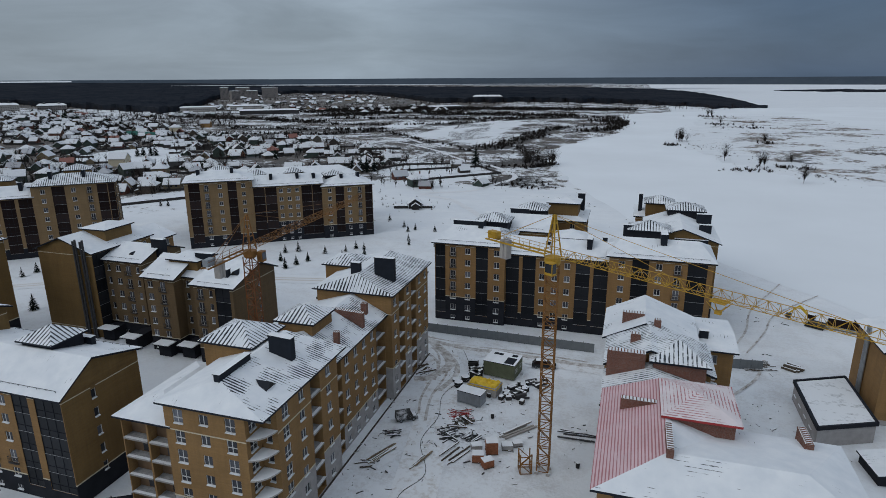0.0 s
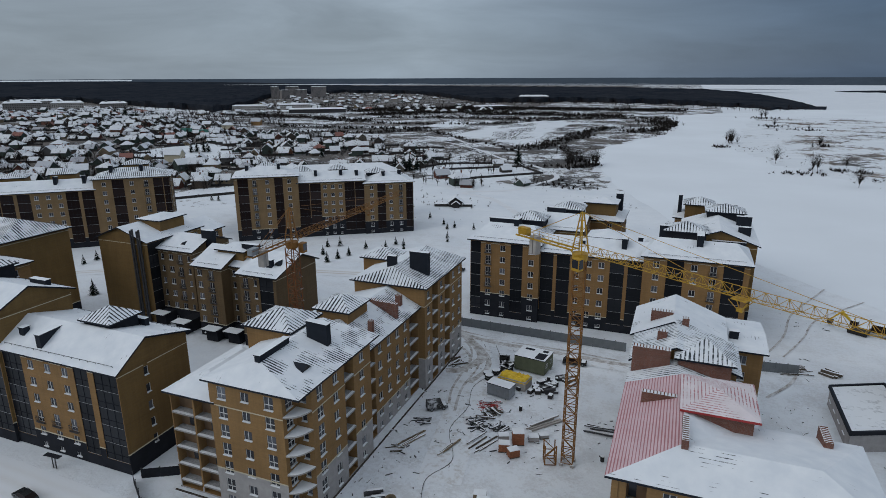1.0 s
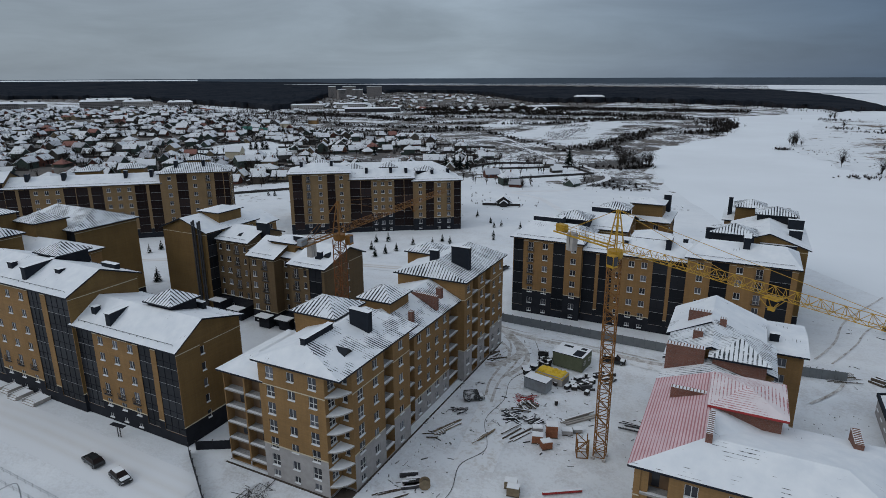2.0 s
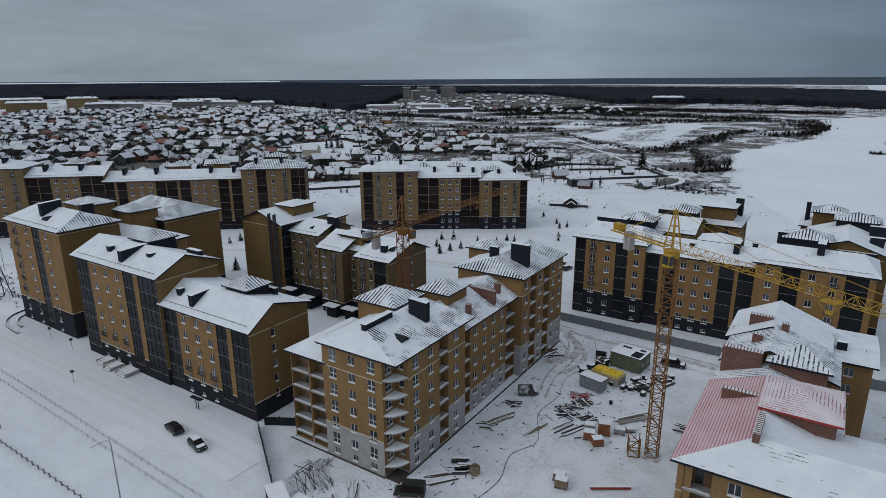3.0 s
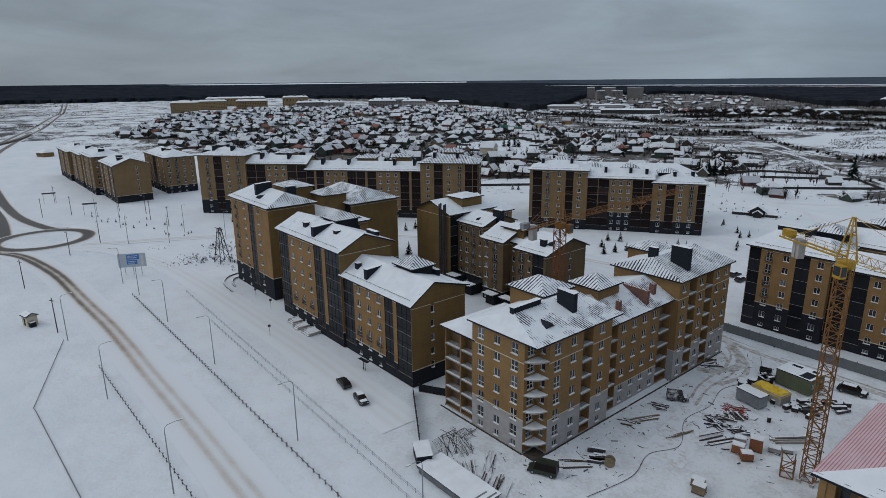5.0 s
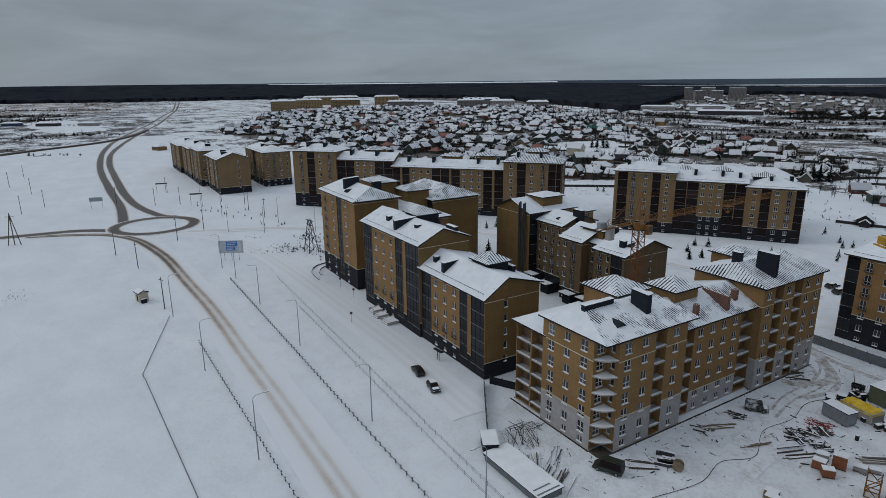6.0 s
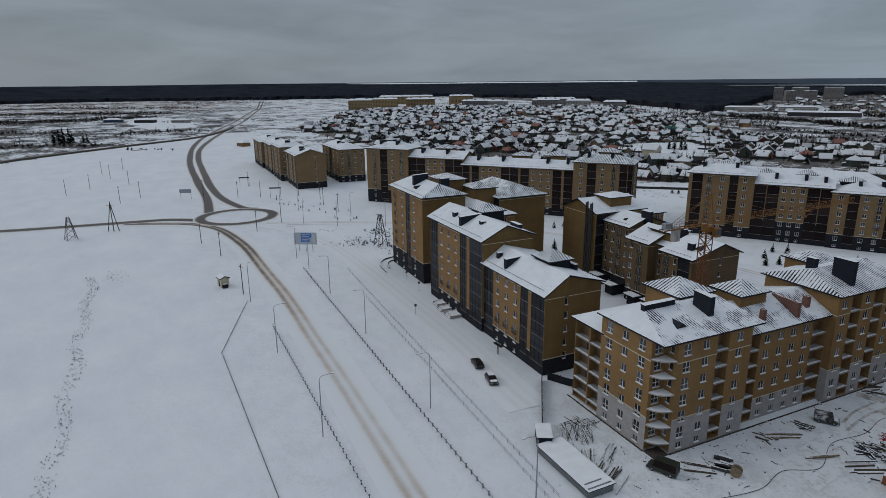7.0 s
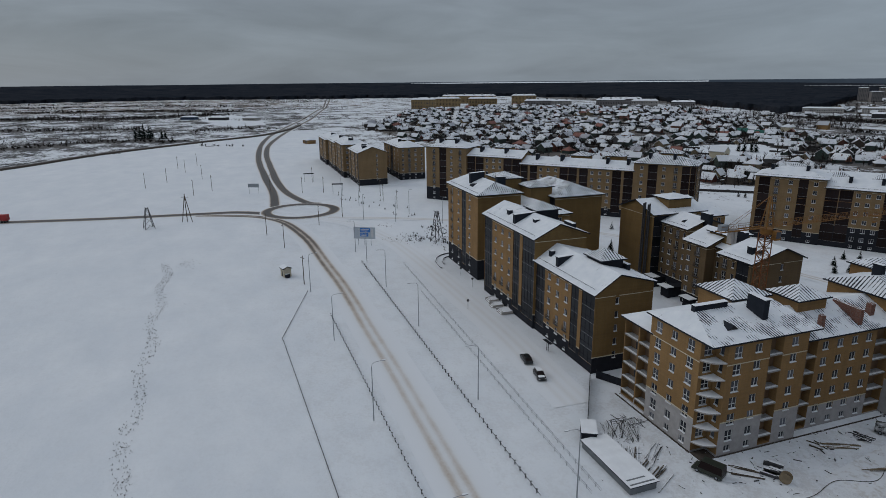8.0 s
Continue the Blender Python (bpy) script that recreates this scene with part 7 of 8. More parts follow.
bundle((-51.5, 47.5, 0), -35, 40, 6.5, M_DSTEEL, "heap of dark steel scaffolding tubes in the snow", "pipe_heap", 0.08, 3.0, True, 22)
bundle((-53.5, 50.5, 0), -40, 30, 4.0, M_DSTEEL, "tangle of dark scaffolding frames in the snow", "frame_heap", 0.07, 2.2, True, 60)
bundle((-45.5, 44.2, 0), -30, 14, 6.0, M_TIMBER, "dark timber beams lying in the snow", "timber_heap", 0.16, 2.4, mess=10)
bundle((-39.4, 44.6, 0), -58, 13, 7.0, M_TIMBER, "row of boards lying in the snow", "timber_heap", 0.14, 2.8, mess=6)
bundle((-44.0, 49.0, 0), -52, 5, 6.0, M_DSTEEL, "long thin steel bars in the snow", "bar_heap", 0.1, 1.4)
bundle((-35.6, 79.0, 0), 66, 6, 6.5, M_LOG, "fresh sawn boards lying in the snow", "board_heap", 0.16, 1.0, mess=4)
bundle((-36.8, 75.6, 0), 20, 6, 2.6, M_TIMBER, "short timber offcuts in the snow", "timber_heap", 0.2, 1.0, mess=30)
bundle((-36.0, 84.6, 0), 30, 7, 3.4, M_DSTEEL, "tangled dark formwork rails in the snow", "formwork_heap", 0.18, 1.2, mess=40)
bundle((-33.8, 63.0, 0), 35, 9, 3.0, M_DSTEEL, "row of dark shuttering panels under snow", "panel_heap", 0.5, 1.6, mess=5)
bundle((-35.0, 58.6, 0), 50, 7, 5.0, M_TIMBER, "long boards and bars by the van", "board_heap", 0.14, 1.8, mess=6)
bundle((-26.4, 93.8, 0), 20, 26, 4.2, M_REDPAINT, "tangle of red reinforcement cages", "rebar_heap", 0.12, 1.6, mess=38)
bundle((-25.4, 91.2, 0), -20, 24, 3.2, M_TIMBER, "brown broken boards under snow", "timber_heap", 0.25, 1.6, mess=60)
bundle((-26.6, 87.4, 0), 30, 30, 3.2, M_DSTEEL, "grey steel scrap heap dusted with snow", "scrap_heap", 0.22, 1.8, mess=70)
bundle((-22.6, 87.4, 0), 60, 26, 2.8, M_DSTEEL, "tangled steel formwork under snow", "scrap_heap", 0.22, 1.4, mess=70)
bundle((-24.6, 82.5, 0), 68, 5, 6.0, M_TIMBER, "loose planks lying in the snow", "plank_heap", 0.2, 2.2, mess=6)
bundle((-28.6, 79.0, 0), 72, 3, 5.2, M_LOG, "pale planks half buried in snow", "plank_heap", 0.2, 0.8, mess=3)
bundle((-15.4, 91.5, 0), 52, 5, 7.0, M_CONC, "concrete beams under snow", "beam_heap", 0.3, 1.0, mess=4)
bundle((-5.4, 92.5, 0), 0, 6, 8.0, M_DSTEEL, "steel profiles lying behind the crane", "beam_heap", 0.2, 2.0, mess=6)
bundle((-18.2, 104.0, 0), 40, 26, 2.6, M_DSTEEL, "stacked dark formwork panels under snow", "formwork_heap", 0.55, 2.4, mess=60)
bundle((-27.8, 110.0, 0), 20, 20, 2.2, M_BLACK, "dark barrels and boxes beside the cabin", "box_heap", 0.8, 2.6, mess=70)
bundle((-15.0, 109.0, 0), 55, 10, 3.0, M_DSTEEL, "steel racks standing by the cabin", "rack_heap", 0.5, 2.2, mess=50)
bundle((-39.0, 108.6, 0), 60, 8, 4.0, M_TIMBER, "boards and debris along the finished wall", "timber_heap", 0.25, 2.2, mess=30)
bundle((28.0, 130.5, 0), 20, 16, 7.0, M_TIMBER, "heap of brushwood and boards by the fence", "brush_heap", 0.14, 2.4, mess=14)
bundle((35.0, 130.8, 0), -30, 8, 4.0, M_TIMBER, "stack of pallets under snow", "pallet_heap", 0.45, 1.2, mess=8)
for x, y, z in ((-29.6, 104.0, 0), (-29.6, 104.0, 0.52), (-28.9, 106.6, 0), (-28.9, 106.6, 0.52), (-27.6, 108.2, 0), (-30.6, 106.0, 0)):
    g = Geo()
    g.cyl(0, 0, z, z + 0.5, 0.85, 0, 18, 1)
    tagged(part("tractor_tyre", g, [M_BLACK, M_SNOW], None), "big black tyre with snow on it", "tyre", "tyres by the container").matrix_basis = Matrix.Translation((x, y, 0))
g = Geo()
g.tube([(-6, 0, 0.25), (6, 0, 0.25)], 0.24, 0, 10)
g.box(-6, 6, -0.2, 0.2, 0.48, 0.52, 1)
ob = tagged(part("steel_pipe", g, [M_REDPAINT, M_SNOW], None), "long red steel pipe lying in the snow", "pipe")
ob.matrix_basis = pose(-12.6, 70.6, 0, 0, 0, 33)
ob.scale = (0.5, 1, 1)
reel = thing("cable_reel", "wooden cable reel lying on its rim in the snow", "reel", (-31.3, 62.6, 0), 30)
for y in (-0.45, 0.45):
    g = Geo()
    g.cyl(0, 0, -0.05, 0.05, 0.85, 0, 20)
    part("flange", g, M_LOG, reel).matrix_basis = pose(0, y, 0.85, 90, 0, 0)
g = Geo()
g.cyl(0, 0, -0.4, 0.4, 0.45, 0, 16)
part("drum", g, M_TIMBER, reel).matrix_basis = pose(0, 0, 0.85, 90, 0, 0)
g = Geo()
g.tube([(*p, 0.05) for p in smooth([(-33, 120), (-29, 110), (-31.5, 100), (-30, 92), (-30.5, 84), (-27, 76), (-29, 70), (-27.5, 63), (-29, 54)], 8)], 0.045)
tagged(part("power_cable", g, M_BLACK, None), "long black cable snaking across the snow", "cable")

drum = None
for x, y in ((-27.0, 111.6), (-27.9, 112.6), (-28.4, 111.2), (-26.6, 113.4), (-29.2, 112.4), (-18.2, 107.6), (-17.4, 106.6), (-18.6, 106.2), (-16.6, 107.8), (-19.4, 105.4), (-17.6, 105.2), (-16.2, 106.0), (-27.4, 109.9), (-26.4, 109.6), (-20.6, 94.6), (-4.6, 84.4)):
    m = pose(x, y, 0, 0, 0, 40 * x)
    if drum:
        copy_thing(drum, m)
        continue
    drum = thing("oil_drum", "dark steel drum with a cap of snow", "drum", (x, y, 0), 40 * x, "drums round the site cabin")
    g = Geo()
    g.cyl(0, 0, 0, 0.88, 0.31, 0, 14)
    for z in (0.28, 0.58):
        g.cyl(0, 0, z, z + 0.05, 0.33, 0, 14)
    part("shell", g, M_BLACK, drum)
    g = Geo()
    g.cyl(0, 0, 0.88, 0.96, 0.29, 0, 14)
    part("snow_cap", g, M_SNOW, drum, "snow on the lid")
crate = None
cr = random.Random(8)
for k in range(20):
    x, y = cr.choice(((-17.5, 103.5), (-26.8, 111), (-15.8, 109.5), (-19.5, 101.5)))
    m = pose(x + cr.gauss(0, 1.5), y + cr.gauss(0, 1.3), 0, 0, 0, cr.uniform(0, 90))
    if crate:
        copy_thing(crate, m)
        continue
    crate = thing("crate", "dark timber crate with snow on top", "crate", (0, 0, 0), 0, "crates round the site cabin")
    crate.matrix_basis = m
    g = Geo()
    g.box(-0.55, 0.55, -0.4, 0.4, 0, 0.7)
    part("body", g, M_OLDFENCE, crate)
    g = Geo()
    g.box(-0.5, 0.5, -0.36, 0.36, 0.7, 0.78)
    part("snow_cap", g, M_SNOW, crate, "snow on top")

# small debris trodden into the yard
g = Geo()
deb = random.Random(21)
for k in range(430):
    cx, cy = deb.choice(((-26, 88), (-33, 72), (-28, 84), (-37, 92), (-36, 66), (-38, 58), (-20, 90), (-26, 97), (-22, 100), (-36, 78), (-34, 60), (-44, 46), (-6, 92), (-38, 112), (-18, 84), (-30, 112), (26, 132), (4, 112), (36, 98), (27, 112), (29, 104), (34, 158), (44, 168)))
    x, y = cx + deb.gauss(0, 5), cy + deb.gauss(0, 4.5)
    if -41.5 > x > -65 and 53 < y < 118 or -3 < x < 25 and 52 < y < 105 or x > 31 and 100 < y < 120:
        continue
    l, w, t = 0.12 + 1.2 * deb.random() ** 3, deb.uniform(0.05, 0.16), deb.uniform(0.04, 0.16)
    g.box(-l / 2, l / 2, -w / 2, w / 2, 0, t, 0, 1 if k % 2 else 0, pose(x, y, -0.02, 0, 0, deb.uniform(0, 180)))
tagged(part("yard_debris", g, [M_DSTEEL, M_SNOW], None), "scattered scraps trodden into the yard snow", "debris", kind="stuff")

# ---- trees, shrubs, village ----
rng = random.Random(11)


def spruce(x, y, h, first={}):
    """A young spruce: trunk and a crown of many drooping sprays; a few are modelled and then copied."""
    key = rng.choice((0, 1, 2))
    m = Matrix.Translation((x, y, 0)) @ Matrix.Rotation(rng.uniform(0, 6.3), 4, "Z")
    if key not in first:
        c = thing("spruce", "young dark green spruce in the snow", "tree", (0, 0, 0), 0, "spruces")
        g = Geo()
        g.cyl(0, 0, 0, 0.95, 0.05, 0, 6, None, 0.01)
        part("trunk", g, M_TWIG, c)
        g = Geo()
        for k in range(15):
            z = 0.1 + 0.86 * k / 15
            r = 0.3 * (1 - k / 15) ** 0.85 + 0.02
            n = 9 - k // 3
            for j in range(n):
                a = 6.283 * j / n + k * 1.3 + rng.uniform(-0.2, 0.2)
                rr = r * rng.uniform(0.75, 1.15)
                w = 0.32
                tip = (rr * math.cos(a), rr * math.sin(a), z - 0.07 * rr / 0.3)
                g.face(((0, 0, z + 0.05), (0.55 * rr * math.cos(a - w), 0.55 * rr * math.sin(a - w), z - 0.03), tip, (0.55 * rr * math.cos(a + w), 0.55 * rr * math.sin(a + w), z - 0.03)), 1 if rng.random() < 0.12 else 0)
        part("crown", g, [M_NEEDLE, M_SNOW], c)
        first[key] = c
        c.scale = (h, h, h)
        c.matrix_basis = m @ Matrix.Scale(h, 4)
        return c
    c = copy_thing(first[key], m)
    c.scale = (h, h, h)
    return c


COURT_SPRUCES = [(-104.2, 162.0, 4), (-103, 166.8, 3.6), (-101.3, 171.3, 3.4), (-114, 178, 3.4), (-110.4, 180.7, 4), (-110, 168.7, 3.6), (-178, 131, 3.4), (-177.8, 135.8, 3.8), (-149, 111, 5), (-81.4, 221.7, 3), (-87.4, 225, 3), (-97.6, 234.6, 3), (-83.2, 218.2, 3), (-73, 221.3, 3), (-92.4, 189.8, 3.2), (-89, 189.3, 3), (-94.3, 185.4, 2.6)]
GARDEN_SPRUCES = [(-214.6, 231.4, 3.5), (-211.2, 232.4, 3.5), (-364, 389.6, 10), (-361, 391, 11), (-104, 407, 15), (-167, 356, 11), (-164, 358, 12), (-160, 361, 11), (-245, 86, 4.4), (-240, 84, 4), (-148, 118, 4), (-86, 183, 3), (-78, 205, 3), (-76, 200, 2.6), (-92, 178, 3), (-100, 181, 3.2), (-66, 200, 2.6)]
TALL_SPRUCES = [(-174, 358, 11), (-720, -112, 15), (-715, -103, 18), (-709, -97, 17), (-716, -95, 13), (-704, -84, 12), (-711, -106, 16), (-700, -80, 11), (-722, -106, 12), (-784, 687, 18), (-775, 680, 16), (-792, 690, 17), (-800, 700, 18), (-768, 690, 15), (-638, 617, 16), (-623, 625, 15), (-372, 384, 9), (-369, 387, 10), (-255, 395, 9)]
for x, y, h in COURT_SPRUCES + GARDEN_SPRUCES + TALL_SPRUCES:
    spruce(x, y, h)
for k in range(26):
    t = rng.uniform(0, 1)
    spruce(-300 + 70 * t + rng.uniform(-6, 6), 44 + 18 * t + rng.uniform(-8, 8), rng.uniform(0.9, 1.6))


def twig_tree(g, x, y, h, spread, n, fine=0.011, z0=0.0):
    """A bare tree: trunk, limbs that fork out of it and a rounded crown of many thin twigs."""
    g.beam((x, y, z0 - 0.1), (x + rng.uniform(-0.04, 0.04) * h, y, z0 + h * 0.5), h * 0.014)
    for k in range(int(n * 1.5)):
        a, e = rng.uniform(0, 6.283), math.asin(rng.uniform(-0.75, 1.0))
        r = rng.uniform(0.5, 1.0)
        out = Vector((math.cos(a) * math.cos(e), math.sin(a) * math.cos(e), math.sin(e)))
        p = Vector((x + spread * r * out.x, y + spread * r * out.y, z0 + h * (0.58 + 0.4 * r * out.z)))
        base = Vector((x, y, z0 + h * rng.uniform(0.12, 0.3)))
        base.z = min(base.z, p.z)
        mid = base.lerp(p, 0.5) + Vector((0, 0, 0.07 * h))
        w = Vector((-math.sin(a), math.cos(a), 0)) * h * fine
        g.face((base - w * 0.5, base + w * 0.5, mid + w * 0.3, mid - w * 0.3))
        g.face((mid - w * 0.3, mid + w * 0.3, p))
        for s in range(4):
            q = mid.lerp(p, rng.uniform(0.2, 1.0))
            e = q + (out * 0.7 + Vector((rng.uniform(-1, 1), rng.uniform(-1, 1), rng.uniform(-0.4, 1)))) * h * 0.13
            g.face((q - w * 0.25, q + w * 0.25, e))


def stuff(name, g, mat, label, category):
    return tagged(part(name, g, mat, None), label, category, kind="stuff")


def shrub(g, x, y, h, n=12, z0=0.0, wide=0.05):
    """A low bush: stems that fan out into a half round."""
    for k in range(n):
        a, e = rng.uniform(0, 6.283), rng.uniform(0.15, 1.5)
        r = h * rng.uniform(0.6, 1.0)
        c, s, w = math.cos(a), math.sin(a), h * wide
        q = 0.45 * r * math.cos(e)
        z = z0 + 0.45 * r * math.sin(e)
        g.face(((x + 0.1 * q * c, y + 0.1 * q * s, z0 - 0.05), (x + q * c + w * s, y + q * s - w * c, z), (x + r * math.cos(e) * c, y + r * math.cos(e) * s, z0 + r * math.sin(e)), (x + q * c - w * s, y + q * s + w * c, z)))


g = Geo()
for k in range(15):                       # the riverside thicket
    t = (k % 5) / 4
    h = rng.uniform(9, 16)
    twig_tree(g, -68 + 16 * t + rng.gauss(0, 2.5), 402 + 26 * t + rng.gauss(0, 4), h, h * 0.5, 95, 0.0045)
for k in range(40):
    t = rng.random()
    shrub(g, -70 + 20 * t + rng.gauss(0, 3), 402 + 24 * t + rng.gauss(0, 3), rng.uniform(1.5, 3.6), 30, 0, 0.03)
for k in range(26):
    twig_tree(g, -66 - 26 * rng.random() + rng.gauss(0, 3), 440 + 80 * rng.random(), rng.uniform(3, 6), 3.0, 30, 0.009)
for k in range(60):
    twig_tree(g, -28 + rng.gauss(0, 12), 800 + rng.gauss(0, 55), rng.uniform(6, 11), 4.5, 18, 0.02)
for k in range(9):                        # trees on the island
    twig_tree(g, 40 + rng.gauss(0, 3), 603 + rng.gauss(0, 4), rng.uniform(9, 15), 4.2, 90, 0.0045, 0.1)
for x, y, h in ((62, 473, 14), (80, 443, 13), (83, 446, 12), (93, 385, 13), (103, 466, 9), (104, 982, 16), (100, 990, 14), (128, 781, 8), (110, 606, 10), (99, 826, 12), (112, 612, 9)):
    twig_tree(g, x, y, h, h * 0.44, 110, 0.007, 0.1)
for k in range(46):
    twig_tree(g, rng.uniform(-190, -120), rng.uniform(300, 420), rng.uniform(5, 9), 2.8, 18, 0.012)
stuff("riverside_trees", g, M_TWIG, "bare riverside trees and thickets", "trees")
g = Geo()
for cx, cy, n, sx, sy, h in ((30, 571, 22, 3, 3, 3.4), (96, 448, 26, 5, 3, 3), (106, 440, 22, 4, 3, 2.6), (68, 427, 30, 9, 4, 2.6), (110, 606, 16, 4, 5, 4), (104, 982, 40, 14, 12, 4), (99, 826, 26, 10, 10, 3.5), (128, 781, 26, 12, 6, 3.6), (108, 412, 12, 6, 4, 2), (90, 500, 20, 18, 10, 1.6), (60, 560, 24, 12, 16, 1.6), (150, 400, 30, 30, 8, 1.5)):
    for k in range(n):
        shrub(g, rng.gauss(cx, sx), rng.gauss(cy, sy), h * rng.uniform(0.5, 1.1), 22, 0.05, 0.045)
for k in range(900):                      # reeds and low bushes on the island
    x, y = rng.uniform(30, 420), rng.uniform(340, 1040)
    if inside(x, y, ISLAND) and noise.noise(Vector((x * 0.02, y * 0.03, 2))) > 0.0:
        shrub(g, x, y, rng.uniform(0.3, 1.3), 10, 0.2)
stuff("island_shrubs", g, M_TWIG, "bare bushes and reeds on the river island", "shrubs")
g = Geo()
for k in range(30000):                    # scrub over the meadows, thickest along the hedges
    x, y = rng.uniform(-700, 0), 230 + 960 * rng.random() ** 1.15
    b = belt_at(x, y)
    if inside(x, y, RIVER) or inside(x, y, VILLAGE) or b < 0.3 and any(inside(x, y, f) for f in FIELDS):
        continue
    far = y / 700
    if b > 0.3:
        if rng.random() < b:
            shrub(g, x, y, rng.uniform(1.6, 3.4) * (0.6 + 0.6 * far), 20, 0, 0.075)
            if rng.random() < 0.1:
                twig_tree(g, x, y, rng.uniform(4, 7) * (0.6 + 0.4 * far), 3.4, 14, 0.016)
    elif y > 330 and noise.noise(Vector((x * 0.011, y * 0.022, 6))) > 0.02 or rng.random() < 0.06:
        shrub(g, x, y, rng.uniform(0.4, 1.3) * (0.5 + 0.7 * far), 12, 0, 0.07)
for j in range(11):                       # rows of dug garden plots
    for k in range(46):
        t, u = k / 46, j / 11
        x, y = -170 - 45 * t + 34 * u + rng.gauss(0, 1.5), 560 + 200 * t + 34 * u + rng.gauss(0, 1.2)
        if inside(x, y, FIELDS[0]) and noise.noise(Vector((x * 0.05, y * 0.03, 1))) > -0.12:
            for q in range(2):
                shrub(g, x + rng.gauss(0, 2), y + rng.gauss(0, 2), rng.uniform(0.6, 1.3), 14, 0, 0.12)
stuff("meadow_scrub", g, M_TWIG, "dark bare hedges and scrub across the snowy meadows", "shrubs")
g = Geo()
for k in range(900):                      # trees along the ragged edge of the woods
    t = rng.uniform(-60, 9)
    r = float(WOOD_NEAR(t)) * rng.uniform(0.9, 1.02)
    x, y = r * math.sin(radians(t)), r * math.cos(radians(t))
    if not inside(x, y, RIVER):
        twig_tree(g, x, y, rng.uniform(6, 12), 5.6, 12, 0.022)
for k in range(700):
    t, r = rng.uniform(-48, -36), rng.uniform(800, 1100)
    twig_tree(g, r * math.sin(radians(t)), r * math.cos(radians(t)), rng.uniform(5, 10), 5.2, 13, 0.02)
for k in range(1500):
    t, r = rng.uniform(-40, -18), rng.uniform(1000, 2250)
    x, y = r * math.sin(radians(t)), r * math.cos(radians(t))
    if noise.noise(Vector((x * 0.007, y * 0.004, 21))) > -0.05:
        twig_tree(g, x, y, rng.uniform(6, 11), 6.0, 10, 0.03)
stuff("copse_trees", g, M_COPSE, "bare brown copses along the edge of the woods", "trees")
g = Geo()
for k in range(26000):
    t, r = rng.uniform(-112, -80), 480 + 1750 * rng.random() ** 0.8
    x, y = r * math.sin(radians(t)), r * math.cos(radians(t))
    line = -172 + (x + 490) * -0.92
    b = belt_at(x, y)
    if not (y < line - 8 and x < -300 or x < -1000) and b < 0.2:
        continue
    if rng.random() < b:
        shrub(g, x, y, rng.uniform(1.5, 3.6) * (0.6 + r / 1600), 14, 0, 0.08)
        if rng.random() < 0.1:
            twig_tree(g, x, y, rng.uniform(5, 9), 3, 12, 0.022)
    elif noise.noise(Vector((x * 0.006, y * 0.004, 6))) > 0.05 and rng.random() < 0.6:
        shrub(g, x, y, rng.uniform(0.7, 2.0) * (0.6 + r / 1600), 9, 0, 0.09)
for k in range(190):
    cx, cy = rng.choice(((-184, 60), (-192, 56), (-200, 64), (-190, 52), (-206, 64), (-178, 64)))
    shrub(g, rng.gauss(cx, 4), rng.gauss(cy, 2.5), rng.uniform(0.35, 1.3), 14, 0, 0.035)
for k in range(90):
    cx, cy = rng.choice(((-194, 43), (-190, 46), (-215, 46), (-196, 50)))
    shrub(g, rng.gauss(cx, 3), rng.gauss(cy, 2), rng.uniform(0.2, 0.6), 10, 0, 0.04)
for k in range(60):
    shrub(g, rng.gauss(-112, 22), rng.gauss(272, 9), rng.uniform(0.7, 1.6), 10)
stuff("bare_shrubs", g, M_TWIG, "bare brown shrubs standing out of the snow", "shrubs")
g = Geo()
for k in range(620):                      # a double line of dead weeds and prints across the field
    t = rng.random()
    side = rng.choice((-0.7, 0.7))
    shrub(g, -55 - 135 * t + rng.gauss(0, 0.8), -32.5 - 3.5 * t + side + rng.gauss(0, 0.45) + 0.8 * math.sin(t * 30), rng.uniform(0.22, 0.55), 6)
for k in range(50):
    shrub(g, -186 + rng.gauss(0, 3.0), -30 + rng.gauss(0, 2), rng.uniform(0.2, 0.6), 6)
for k in range(14):
    shrub(g, rng.uniform(-220, -90), rng.uniform(-90, -10), rng.uniform(0.15, 0.4), 6)
stuff("dry_weeds", g, M_TWIG, "line of dry weeds poking through the snowfield", "weeds")


